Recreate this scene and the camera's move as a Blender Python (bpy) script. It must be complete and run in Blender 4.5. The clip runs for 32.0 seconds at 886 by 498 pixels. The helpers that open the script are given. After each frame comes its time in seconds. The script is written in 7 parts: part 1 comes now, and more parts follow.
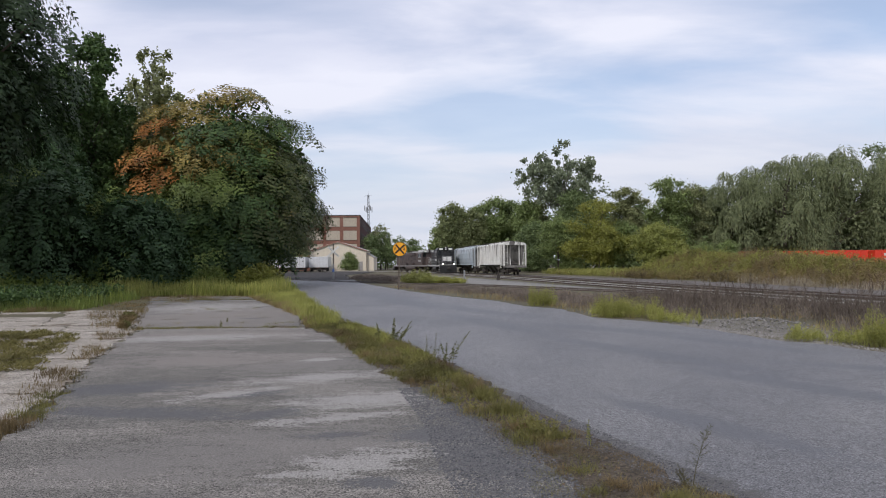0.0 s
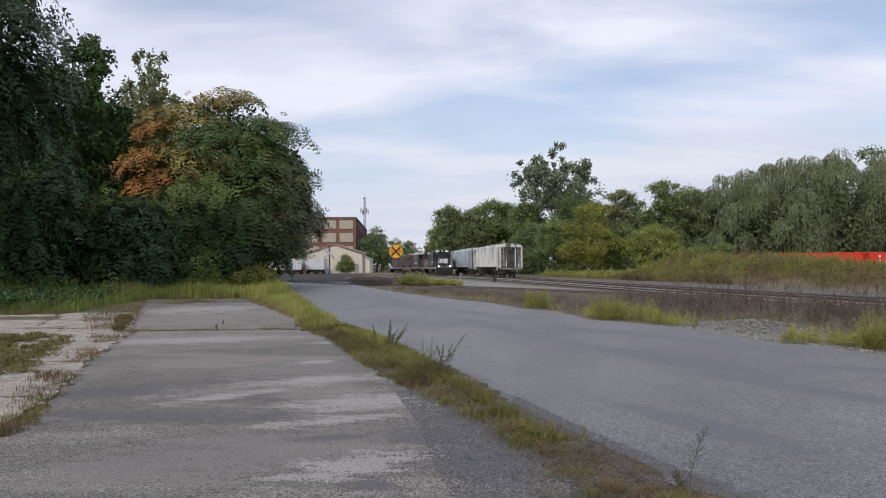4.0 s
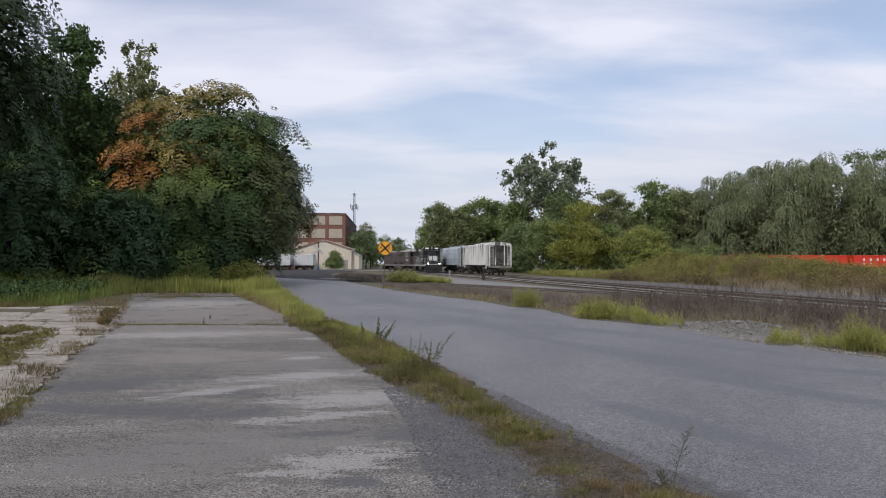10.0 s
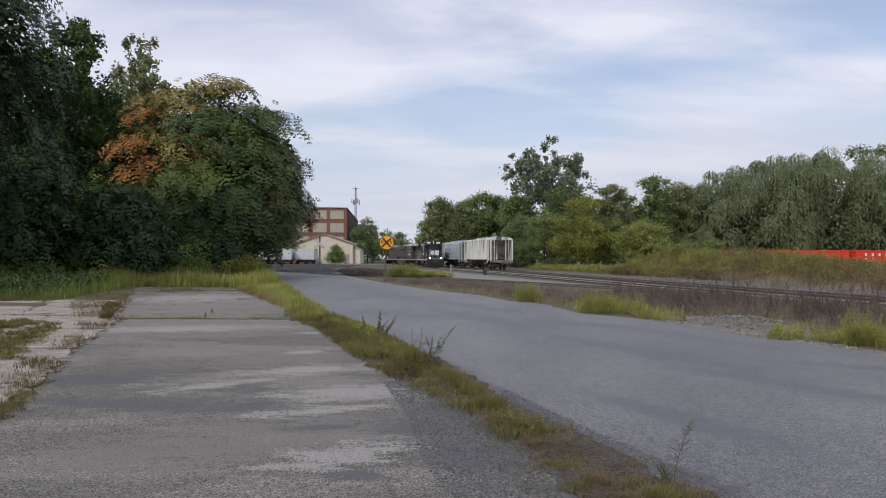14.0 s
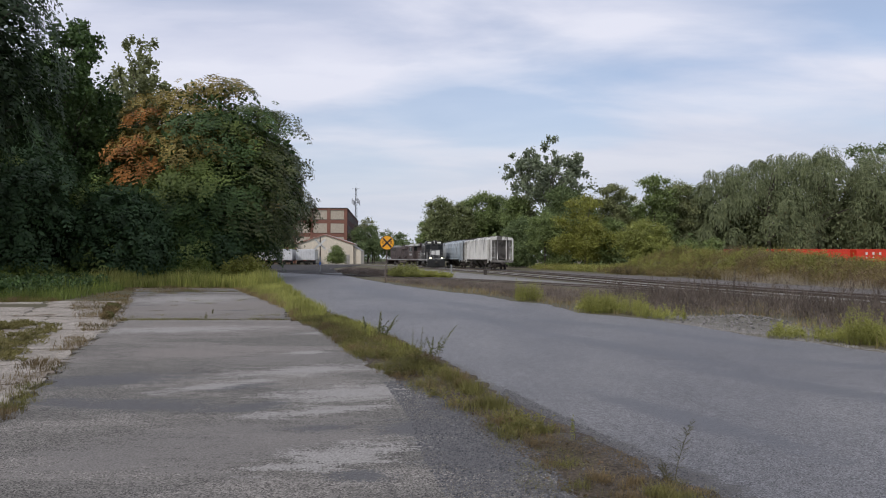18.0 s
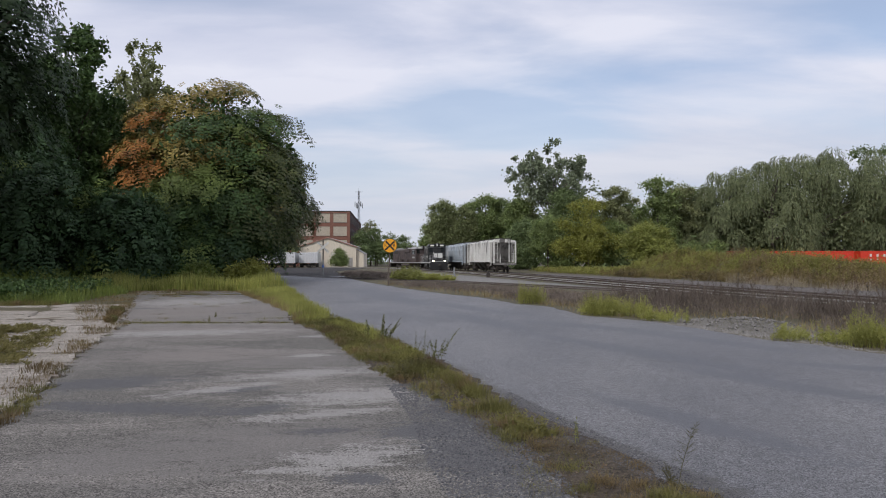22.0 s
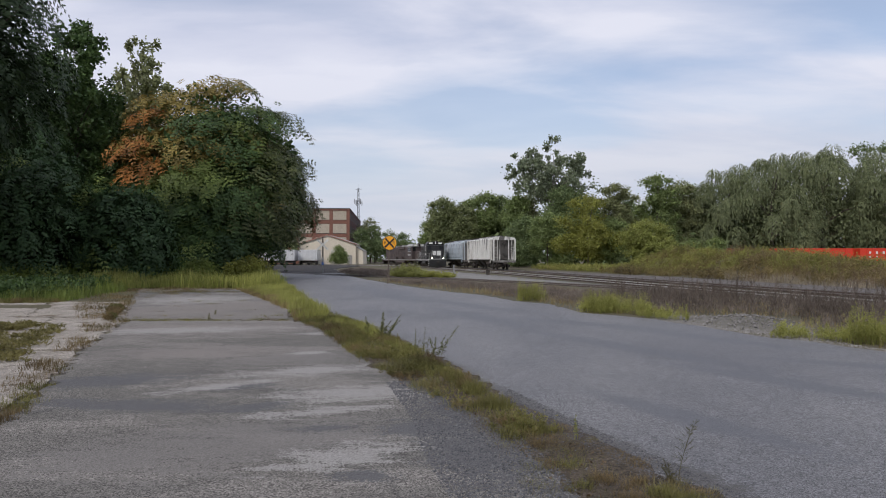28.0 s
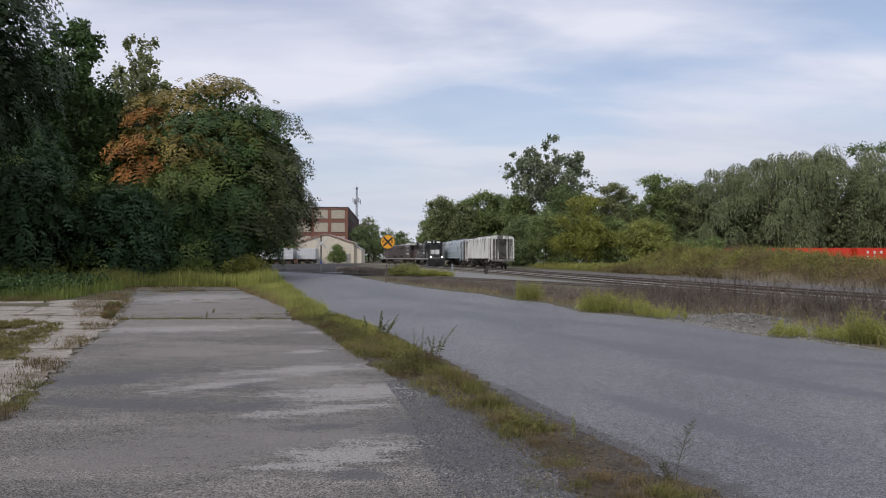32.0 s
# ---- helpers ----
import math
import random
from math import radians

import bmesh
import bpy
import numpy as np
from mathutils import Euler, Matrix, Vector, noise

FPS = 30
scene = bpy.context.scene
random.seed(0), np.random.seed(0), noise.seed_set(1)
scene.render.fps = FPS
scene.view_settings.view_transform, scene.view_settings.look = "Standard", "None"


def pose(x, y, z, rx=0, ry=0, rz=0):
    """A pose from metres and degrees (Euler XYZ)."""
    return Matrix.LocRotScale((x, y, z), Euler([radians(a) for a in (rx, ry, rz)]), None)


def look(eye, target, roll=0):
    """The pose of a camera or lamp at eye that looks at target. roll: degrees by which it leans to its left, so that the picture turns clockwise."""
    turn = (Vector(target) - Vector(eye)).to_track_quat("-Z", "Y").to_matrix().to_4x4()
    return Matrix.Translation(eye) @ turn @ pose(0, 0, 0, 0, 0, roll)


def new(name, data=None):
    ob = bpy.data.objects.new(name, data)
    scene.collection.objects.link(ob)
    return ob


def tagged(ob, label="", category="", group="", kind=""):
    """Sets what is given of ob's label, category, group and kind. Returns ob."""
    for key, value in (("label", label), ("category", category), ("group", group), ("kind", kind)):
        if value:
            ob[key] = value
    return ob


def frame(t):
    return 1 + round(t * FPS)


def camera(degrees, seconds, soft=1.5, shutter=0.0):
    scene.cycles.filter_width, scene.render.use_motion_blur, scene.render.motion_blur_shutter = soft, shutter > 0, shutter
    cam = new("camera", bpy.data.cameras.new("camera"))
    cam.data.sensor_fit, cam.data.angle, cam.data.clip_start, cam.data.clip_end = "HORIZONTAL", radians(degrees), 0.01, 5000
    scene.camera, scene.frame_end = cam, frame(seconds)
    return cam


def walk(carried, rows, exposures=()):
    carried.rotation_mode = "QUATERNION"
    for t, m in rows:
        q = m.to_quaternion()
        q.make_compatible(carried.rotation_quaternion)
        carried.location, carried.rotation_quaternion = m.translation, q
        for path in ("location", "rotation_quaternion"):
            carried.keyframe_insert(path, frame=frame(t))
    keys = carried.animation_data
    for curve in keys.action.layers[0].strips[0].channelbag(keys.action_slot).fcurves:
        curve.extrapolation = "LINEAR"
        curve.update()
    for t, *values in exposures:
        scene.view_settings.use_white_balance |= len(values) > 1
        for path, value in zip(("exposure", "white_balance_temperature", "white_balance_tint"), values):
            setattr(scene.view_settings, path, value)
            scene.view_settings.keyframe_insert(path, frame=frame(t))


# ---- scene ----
# Handheld, standing still: only the direction of view sways.
EYE = (0.0, 0.0, 1.6)
cam = camera(70.0, 32.0, soft=1.0)
walk(cam, [
    (0.0, pose(*EYE, 91.404, 0.626, 1.358)),
    (0.5, pose(*EYE, 91.469, 0.592, 1.229)),
    (1.0, pose(*EYE, 91.769, 0.557, 1.189)),
    (1.5, pose(*EYE, 91.804, 0.565, 0.989)),
    (2.0, pose(*EYE, 91.773, 0.526, 0.979)),
    (2.5, pose(*EYE, 91.745, 0.594, 1.066)),
    (3.0, pose(*EYE, 91.683, 0.612, 1.120)),
    (3.5, pose(*EYE, 91.605, 0.630, 1.084)),
    (5.5, pose(*EYE, 91.587, 0.476, 0.735)),
    (6.0, pose(*EYE, 91.603, 0.476, 0.583)),
    (6.5, pose(*EYE, 91.382, 0.674, 0.327)),
    (7.0, pose(*EYE, 91.534, 0.409, 0.287)),
    (7.5, pose(*EYE, 91.736, 0.414, 0.195)),
    (8.0, pose(*EYE, 91.839, 0.356, 0.179)),
    (8.5, pose(*EYE, 91.954, 0.330, 0.110)),
    (9.0, pose(*EYE, 91.637, -0.000, 0.000)),
    (9.5, pose(*EYE, 91.407, -0.032, -0.030)),
    (10.0, pose(*EYE, 91.365, -0.137, 0.033)),
    (10.5, pose(*EYE, 91.408, -0.136, 0.128)),
    (11.0, pose(*EYE, 91.368, -0.155, 0.236)),
    (11.5, pose(*EYE, 91.292, -0.166, 0.163)),
    (12.0, pose(*EYE, 91.113, -0.157, 0.149)),
    (12.5, pose(*EYE, 91.046, -0.143, 0.154)),
    (13.0, pose(*EYE, 90.982, -0.151, 0.154)),
    (13.5, pose(*EYE, 90.939, -0.085, 0.157)),
    (14.0, pose(*EYE, 90.864, -0.198, 0.155)),
    (14.5, pose(*EYE, 90.813, -0.186, 0.154)),
    (16.5, pose(*EYE, 90.823, -0.154, 0.416)),
    (17.0, pose(*EYE, 90.692, -0.125, 0.360)),
    (17.5, pose(*EYE, 90.711, -0.068, 0.289)),
    (18.0, pose(*EYE, 90.867, -0.037, 0.198)),
    (18.5, pose(*EYE, 90.945, -0.056, 0.242)),
    (19.0, pose(*EYE, 91.023, -0.070, 0.296)),
    (19.5, pose(*EYE, 91.169, -0.062, 0.292)),
    (20.0, pose(*EYE, 91.176, -0.042, 0.283)),
    (20.5, pose(*EYE, 91.176, -0.042, 0.298)),
    (21.0, pose(*EYE, 91.120, 0.025, 0.404)),
    (21.5, pose(*EYE, 91.120, 0.078, 0.439)),
    (22.0, pose(*EYE, 91.119, 0.087, 0.454)),
    (22.5, pose(*EYE, 91.091, 0.054, 0.488)),
    (23.0, pose(*EYE, 91.090, 0.059, 0.528)),
    (23.5, pose(*EYE, 91.107, 0.142, 0.586)),
    (24.0, pose(*EYE, 91.035, 0.138, 0.647)),
    (24.5, pose(*EYE, 91.001, 0.135, 0.623)),
    (25.0, pose(*EYE, 90.973, 0.161, 0.606)),
    (25.5, pose(*EYE, 90.900, 0.108, 0.585)),
    (27.5, pose(*EYE, 90.894, 0.009, 0.439)),
    (28.0, pose(*EYE, 90.877, 0.092, 0.417)),
    (28.5, pose(*EYE, 90.800, 0.107, 0.352)),
    (29.0, pose(*EYE, 90.814, 0.097, 0.319)),
    (29.5, pose(*EYE, 90.854, 0.005, 0.275)),
    (30.0, pose(*EYE, 90.782, 0.057, 0.257)),
    (30.5, pose(*EYE, 90.718, 0.112, 0.267)),
    (31.0, pose(*EYE, 90.703, 0.078, 0.277)),
    (31.5, pose(*EYE, 90.762, 0.033, 0.258)),
    (32.0, pose(*EYE, 90.782, 0.004, 0.268)),
], [(0.0, 0.05), (6.0, 0.03), (9.0, 0.0), (14.0, -0.05), (19.0, -0.08), (32.0, -0.10)])

# ---- world, sun ----
SUN_EL, SUN_AZ = 40.0, 216.0          # degrees; azimuth clockwise from +y
world = bpy.data.worlds.new("sky")
scene.world = world
world.use_nodes = True
wn, wl = world.node_tree.nodes, world.node_tree.links
wn.clear()


def wnode(kind, **kw):
    n = wn.new(kind)
    for k, v in kw.items():
        n.inputs[k].default_value = v
    return n


w_out = wnode("ShaderNodeOutputWorld")
w_bg = wnode("ShaderNodeBackground", Strength=0.14)
w_sky = wn.new("ShaderNodeTexSky")
w_sky.sky_type, w_sky.sun_disc = "NISHITA", False
w_sky.sun_elevation, w_sky.sun_rotation = radians(SUN_EL), radians(SUN_AZ)
w_sky.air_density, w_sky.dust_density, w_sky.ozone_density = 1.0, 0.5, 1.5
# thin high cloud, seen on a flat layer overhead
w_co = wn.new("ShaderNodeTexCoord")
w_sep = wn.new("ShaderNodeSeparateXYZ")
wl.new(w_co.outputs["Generated"], w_sep.inputs[0])
w_z = wn.new("ShaderNodeMath"); w_z.operation = "MAXIMUM"; w_z.inputs[1].default_value = 0.0
wl.new(w_sep.outputs[2], w_z.inputs[0])
w_za = wn.new("ShaderNodeMath"); w_za.operation = "ADD"; w_za.inputs[1].default_value = 0.16
wl.new(w_z.outputs[0], w_za.inputs[0])
w_dx = wn.new("ShaderNodeMath"); w_dx.operation = "DIVIDE"
w_dy = wn.new("ShaderNodeMath"); w_dy.operation = "DIVIDE"
wl.new(w_sep.outputs[0], w_dx.inputs[0]); wl.new(w_za.outputs[0], w_dx.inputs[1])
wl.new(w_sep.outputs[1], w_dy.inputs[0]); wl.new(w_za.outputs[0], w_dy.inputs[1])
w_pos = wn.new("ShaderNodeCombineXYZ")
wl.new(w_dx.outputs[0], w_pos.inputs[0]); wl.new(w_dy.outputs[0], w_pos.inputs[1])
w_map = wn.new("ShaderNodeMapping")
w_map.inputs["Rotation"].default_value = (0, 0, radians(-35))
w_map.inputs["Scale"].default_value = (0.5, 1.0, 1)
w_map.inputs["Location"].default_value = (0.35, 0.1, 0)
wl.new(w_pos.outputs[0], w_map.inputs[0])
w_n1 = wnode("ShaderNodeTexNoise", Scale=1.1, Detail=7.0, Roughness=0.48, Distortion=0.3)
wl.new(w_map.outputs[0], w_n1.inputs["Vector"])
w_n2 = wnode("ShaderNodeTexNoise", Scale=2.2, Detail=7.0, Roughness=0.52, Distortion=0.25)
wl.new(w_map.outputs[0], w_n2.inputs["Vector"])
w_mix = wn.new("ShaderNodeMath"); w_mix.operation = "MULTIPLY_ADD"; w_mix.inputs[1].default_value = 0.5
wl.new(w_n2.outputs["Fac"], w_mix.inputs[0]); wl.new(w_n1.outputs["Fac"], w_mix.inputs[2])
w_ramp = wn.new("ShaderNodeValToRGB")
w_ramp.color_ramp.elements[0].position, w_ramp.color_ramp.elements[0].color = 0.46, (0.38, 0.38, 0.38, 1)
w_ramp.color_ramp.elements[1].position, w_ramp.color_ramp.elements[1].color = 0.71, (0.97, 0.97, 0.97, 1)
# a long gap of blue between two sheets of cloud
w_gap = wn.new("ShaderNodeVectorMath"); w_gap.operation = "DOT_PRODUCT"; w_gap.inputs[1].default_value = (0.52, 0.854, 0)
wl.new(w_pos.outputs[0], w_gap.inputs[0])
w_off = wn.new("ShaderNodeMath"); w_off.operation = "SUBTRACT"; w_off.inputs[1].default_value = 2.22
wl.new(w_gap.outputs["Value"], w_off.inputs[0])
w_abs = wn.new("ShaderNodeMath"); w_abs.operation = "ABSOLUTE"
wl.new(w_off.outputs[0], w_abs.inputs[0])
w_gr = wn.new("ShaderNodeMapRange"); w_gr.interpolation_type = "SMOOTHERSTEP"
for i, v in ((1, 0.0), (2, 1.0), (3, 0.27), (4, -0.02)):
    w_gr.inputs[i].default_value = v
wl.new(w_abs.outputs[0], w_gr.inputs[0])
w_less = wn.new("ShaderNodeMath"); w_less.operation = "SUBTRACT"
wl.new(w_mix.outputs[0], w_less.inputs[0]); wl.new(w_gr.outputs[0], w_less.inputs[1])
wl.new(w_less.outputs[0], w_ramp.inputs[0])
w_cc = wn.new("ShaderNodeValToRGB")
w_cc.color_ramp.elements[0].position, w_cc.color_ramp.elements[0].color = 0.36, (4.7, 4.95, 6.1, 1)
w_cc.color_ramp.elements[1].position, w_cc.color_ramp.elements[1].color = 0.60, (6.0, 6.1, 6.95, 1)
wl.new(w_n2.outputs["Fac"], w_cc.inputs[0])
w_blend = wn.new("ShaderNodeMixRGB")
wl.new(w_ramp.outputs[0], w_blend.inputs[0]); wl.new(w_sky.outputs[0], w_blend.inputs[1]); wl.new(w_cc.outputs[0], w_blend.inputs[2])
# haze towards the horizon
w_hz = wn.new("ShaderNodeMapRange"); w_hz.interpolation_type = "SMOOTHSTEP"
for i, v in ((1, 0.06), (2, 0.30), (3, 0.92), (4, 0.0)):
    w_hz.inputs[i].default_value = v
wl.new(w_z.outputs[0], w_hz.inputs[0])
w_hc = wn.new("ShaderNodeValToRGB")
w_hc.color_ramp.elements[0].position, w_hc.color_ramp.elements[0].color = 0.35, (4.4, 4.78, 5.6, 1)
w_hc.color_ramp.elements[1].position, w_hc.color_ramp.elements[1].color = 0.65, (5.0, 5.18, 5.8, 1)
wl.new(w_n2.outputs["Fac"], w_hc.inputs[0])
w_hb = wn.new("ShaderNodeMixRGB")
wl.new(w_hz.outputs[0], w_hb.inputs[0]); wl.new(w_blend.outputs[0], w_hb.inputs[1]); wl.new(w_hc.outputs[0], w_hb.inputs[2])
wl.new(w_hb.outputs[0], w_bg.inputs["Color"])
wl.new(w_bg.outputs[0], w_out.inputs[0])

sun_data = bpy.data.lights.new("sun", "SUN")
sun_data.energy, sun_data.angle, sun_data.color = 2.2, radians(9), (1.0, 0.96, 0.91)
sun = new("sun", sun_data)
sun.matrix_world = look((0, 0, 60), (-math.sin(radians(SUN_AZ)) * 60, -math.cos(radians(SUN_AZ)) * 60,
                                     60 - 60 * math.tan(radians(SUN_EL))))

# ---- materials ----


def mat(name, c1, c2, scale=4.0, rough=0.85, metal=0.0, bump=0.15, fine=40.0, c3=None, scale3=0.35, cover3=0.5, stretch=(1, 1, 1),
        world_space=False, rnd=0.0, emit=0.0, speck=0.35, edge3=0.08, cracks=0.0, stones=0.0, chips=1.0, mottle=0.16):
    """Two noise scales between c1 and c2, and stains of c3 where it is given; rnd shifts the value from piece to piece."""
    m = bpy.data.materials.new(name)
    m.use_nodes = True
    n, l = m.node_tree.nodes, m.node_tree.links
    b = n["Principled BSDF"]
    b.inputs["Roughness"].default_value, b.inputs["Metallic"].default_value = rough, metal
    if rough > 0.88:
        b.inputs["Specular IOR Level"].default_value = 0.2
    if world_space:
        src = n.new("ShaderNodeNewGeometry").outputs["Position"]
    else:
        src = n.new("ShaderNodeTexCoord").outputs["Object"]
    mp = n.new("ShaderNodeMapping")
    mp.inputs["Scale"].default_value = stretch
    l.new(src, mp.inputs[0])

    def noise_tex(s, d=6.0, r=0.6, plain=False):
        t = n.new("ShaderNodeTexNoise")
        t.inputs["Scale"].default_value, t.inputs["Detail"].default_value, t.inputs["Roughness"].default_value = s, d, r
        l.new(src if plain else mp.outputs[0], t.inputs["Vector"])
        return t.outputs["Fac"]

    def ramp(v, a, b2):
        r = n.new("ShaderNodeMapRange")
        r.inputs[1].default_value, r.inputs[2].default_value = a, b2
        l.new(v, r.inputs[0])
        return r.outputs[0]

    def mix(fac, a, b2, kind="MIX"):
        x = n.new("ShaderNodeMixRGB")
        x.blend_type = kind
        for s, v in ((x.inputs[0], fac), (x.inputs[1], a), (x.inputs[2], b2)):
            if hasattr(v, "links"):
                l.new(v, s)
            elif isinstance(v, tuple):
                s.default_value = (*v, 1)
            else:
                s.default_value = v
        return x.outputs[0]

    nf = noise_tex(fine, 6.0, 0.75, world_space)
    col = mix(ramp(noise_tex(scale), 0.34, 0.66), c1, c2)
    if c3:
        col = mix(ramp(noise_tex(scale3, 7.0, 0.62), 1 - cover3 - edge3, 1 - cover3 + edge3), col, c3)
    if bump:
        dark = mix(1.0, col, (1 - speck, 1 - speck, 1 - speck), "MULTIPLY")
        col = mix(ramp(nf, 0.36, 0.62), col, dark)
    if stones:
        # aggregate: each chip its own tone, and broad mottling
        vs = n.new("ShaderNodeTexVoronoi")
        vs.inputs["Scale"].default_value = stones
        l.new(src, vs.inputs["Vector"])
        sx = n.new("ShaderNodeSeparateXYZ")
        l.new(vs.outputs["Color"], sx.inputs[0])
        tone = n.new("ShaderNodeMapRange")
        tone.inputs[3].default_value, tone.inputs[4].default_value = 1 - 0.38 * chips, 1 + 0.42 * chips
        l.new(sx.outputs[0], tone.inputs[0])
        col = mix(1.0, col, tone.outputs[0], "MULTIPLY")
        mo = n.new("ShaderNodeMapRange")
        mo.inputs[1].default_value, mo.inputs[2].default_value, mo.inputs[3].default_value, mo.inputs[4].default_value = 0.34, 0.66, 1 - mottle, 1 + mottle
        l.new(noise_tex(9.0, 6.0, 0.75, True), mo.inputs[0])
        col = mix(1.0, col, mo.outputs[0], "MULTIPLY")
    if cracks:
        wob = n.new("ShaderNodeTexNoise")
        wob.inputs["Scale"].default_value, wob.inputs["Detail"].default_value = 1.1, 6.0
        l.new(src, wob.inputs["Vector"])
        va = n.new("ShaderNodeVectorMath")
        va.operation = "MULTIPLY_ADD"
        va.inputs[1].default_value = (1.3, 1.3, 0)
        l.new(wob.outputs["Color"], va.inputs[0])
        l.new(src, va.inputs[2])
        vo = n.new("ShaderNodeTexVoronoi")
        vo.feature = "DISTANCE_TO_EDGE"
        vo.inputs["Scale"].default_value = cracks
        l.new(va.outputs[0], vo.inputs["Vector"])
        cr = n.new("ShaderNodeMapRange")
        cr.inputs[1].default_value, cr.inputs[2].default_value, cr.inputs[3].default_value, cr.inputs[4].default_value = 0.001, 0.006, 0.34, 0.0
        l.new(vo.outputs["Distance"], cr.inputs[0])
        col = mix(cr.outputs[0], col, (0.06, 0.058, 0.058))
    if rnd:
        oi = n.new("ShaderNodeObjectInfo")
        r = n.new("ShaderNodeMapRange")
        r.inputs[3].default_value, r.inputs[4].default_value = 1 - rnd, 1 + rnd
        l.new(oi.outputs["Random"], r.inputs[0])
        col = mix(1.0, col, r.outputs[0], "MULTIPLY")
    l.new(col, b.inputs["Base Color"])
    if bump:
        bp = n.new("ShaderNodeBump")
        bp.inputs["Strength"].default_value, bp.inputs["Distance"].default_value = bump, 0.02
        l.new(nf, bp.inputs["Height"])
        l.new(bp.outputs[0], b.inputs["Normal"])
    if emit:
        b.inputs["Emission Color"].default_value = (*c1, 1)
        b.inputs["Emission Strength"].default_value = emit
    return m


def wear(m, patches, colour, amount=0.95, rag=0.8):
    """Ragged worn patches on a paved surface: (x, y, half length, half width, turn) each, in metres on the ground."""
    n, l = m.node_tree.nodes, m.node_tree.links
    pos = n.new("ShaderNodeNewGeometry").outputs["Position"]
    least = None
    for x, y, a, b2, turn in patches:
        mp = n.new("ShaderNodeMapping")
        mp.vector_type = "TEXTURE"
        mp.inputs["Location"].default_value, mp.inputs["Rotation"].default_value, mp.inputs["Scale"].default_value = (x, y, 0), (0, 0, radians(turn)), (a, b2, 1)
        l.new(pos, mp.inputs[0])
        ln = n.new("ShaderNodeVectorMath")
        ln.operation = "LENGTH"
        l.new(mp.outputs[0], ln.inputs[0])
        d = ln.outputs["Value"]
        if least:
            mn = n.new("ShaderNodeMath")
            mn.operation = "MINIMUM"
            l.new(least, mn.inputs[0])
            l.new(d, mn.inputs[1])
            d = mn.outputs[0]
        least = d
    st = n.new("ShaderNodeMapping")
    st.inputs["Scale"].default_value = (0.55, 1.9, 1)
    l.new(pos, st.inputs[0])
    t = n.new("ShaderNodeTexNoise")
    t.inputs["Scale"].default_value, t.inputs["Detail"].default_value, t.inputs["Roughness"].default_value = 3.2, 10.0, 0.74
    l.new(st.outputs[0], t.inputs["Vector"])
    # the edges break up chip by chip
    vo = n.new("ShaderNodeTexVoronoi")
    vo.inputs["Scale"].default_value = 62.0
    l.new(pos, vo.inputs["Vector"])
    vx = n.new("ShaderNodeSeparateXYZ")
    l.new(vo.outputs["Color"], vx.inputs[0])
    gm = n.new("ShaderNodeMath")
    gm.operation = "MULTIPLY_ADD"
    gm.inputs[1].default_value = 0.20
    l.new(vx.outputs[1], gm.inputs[0])
    l.new(t.outputs["Fac"], gm.inputs[2])
    gs = n.new("ShaderNodeMath")
    gs.operation = "SUBTRACT"
    gs.inputs[1].default_value = 0.10
    l.new(gm.outputs[0], gs.inputs[0])
    mm = n.new("ShaderNodeMath")
    mm.operation = "MULTIPLY_ADD"
    mm.inputs[1].default_value = rag * 8
    l.new(gs.outputs[0], mm.inputs[0])
    l.new(least, mm.inputs[2])
    r = n.new("ShaderNodeMapRange")
    k = rag * 4
    r.inputs[1].default_value, r.inputs[2].default_value, r.inputs[3].default_value, r.inputs[4].default_value = 0.88 + k, 1.02 + k, amount, 0.0
    l.new(mm.outputs[0], r.inputs[0])
    b = n["Principled BSDF"]
    old = b.inputs["Base Color"].links[0].from_socket
    grain = n.new("ShaderNodeTexNoise")
    grain.inputs["Scale"].default_value, grain.inputs["Detail"].default_value, grain.inputs["Roughness"].default_value = 75.0, 5.0, 0.75
    l.new(pos, grain.inputs["Vector"])
    gr = n.new("ShaderNodeMapRange")
    gr.inputs[1].default_value, gr.inputs[2].default_value, gr.inputs[3].default_value, gr.inputs[4].default_value = 0.38, 0.62, 0.62, 1.32
    l.new(grain.outputs["Fac"], gr.inputs[0])
    cm = n.new("ShaderNodeMixRGB")
    cm.blend_type = "MULTIPLY"
    cm.inputs[0].default_value, cm.inputs[1].default_value = 1.0, (*colour, 1)
    l.new(gr.outputs[0], cm.inputs[2])
    x = n.new("ShaderNodeMixRGB")
    l.new(r.outputs[0], x.inputs[0])
    l.new(old, x.inputs[1])
    l.new(cm.outputs[0], x.inputs[2])
    l.new(x.outputs[0], b.inputs["Base Color"])


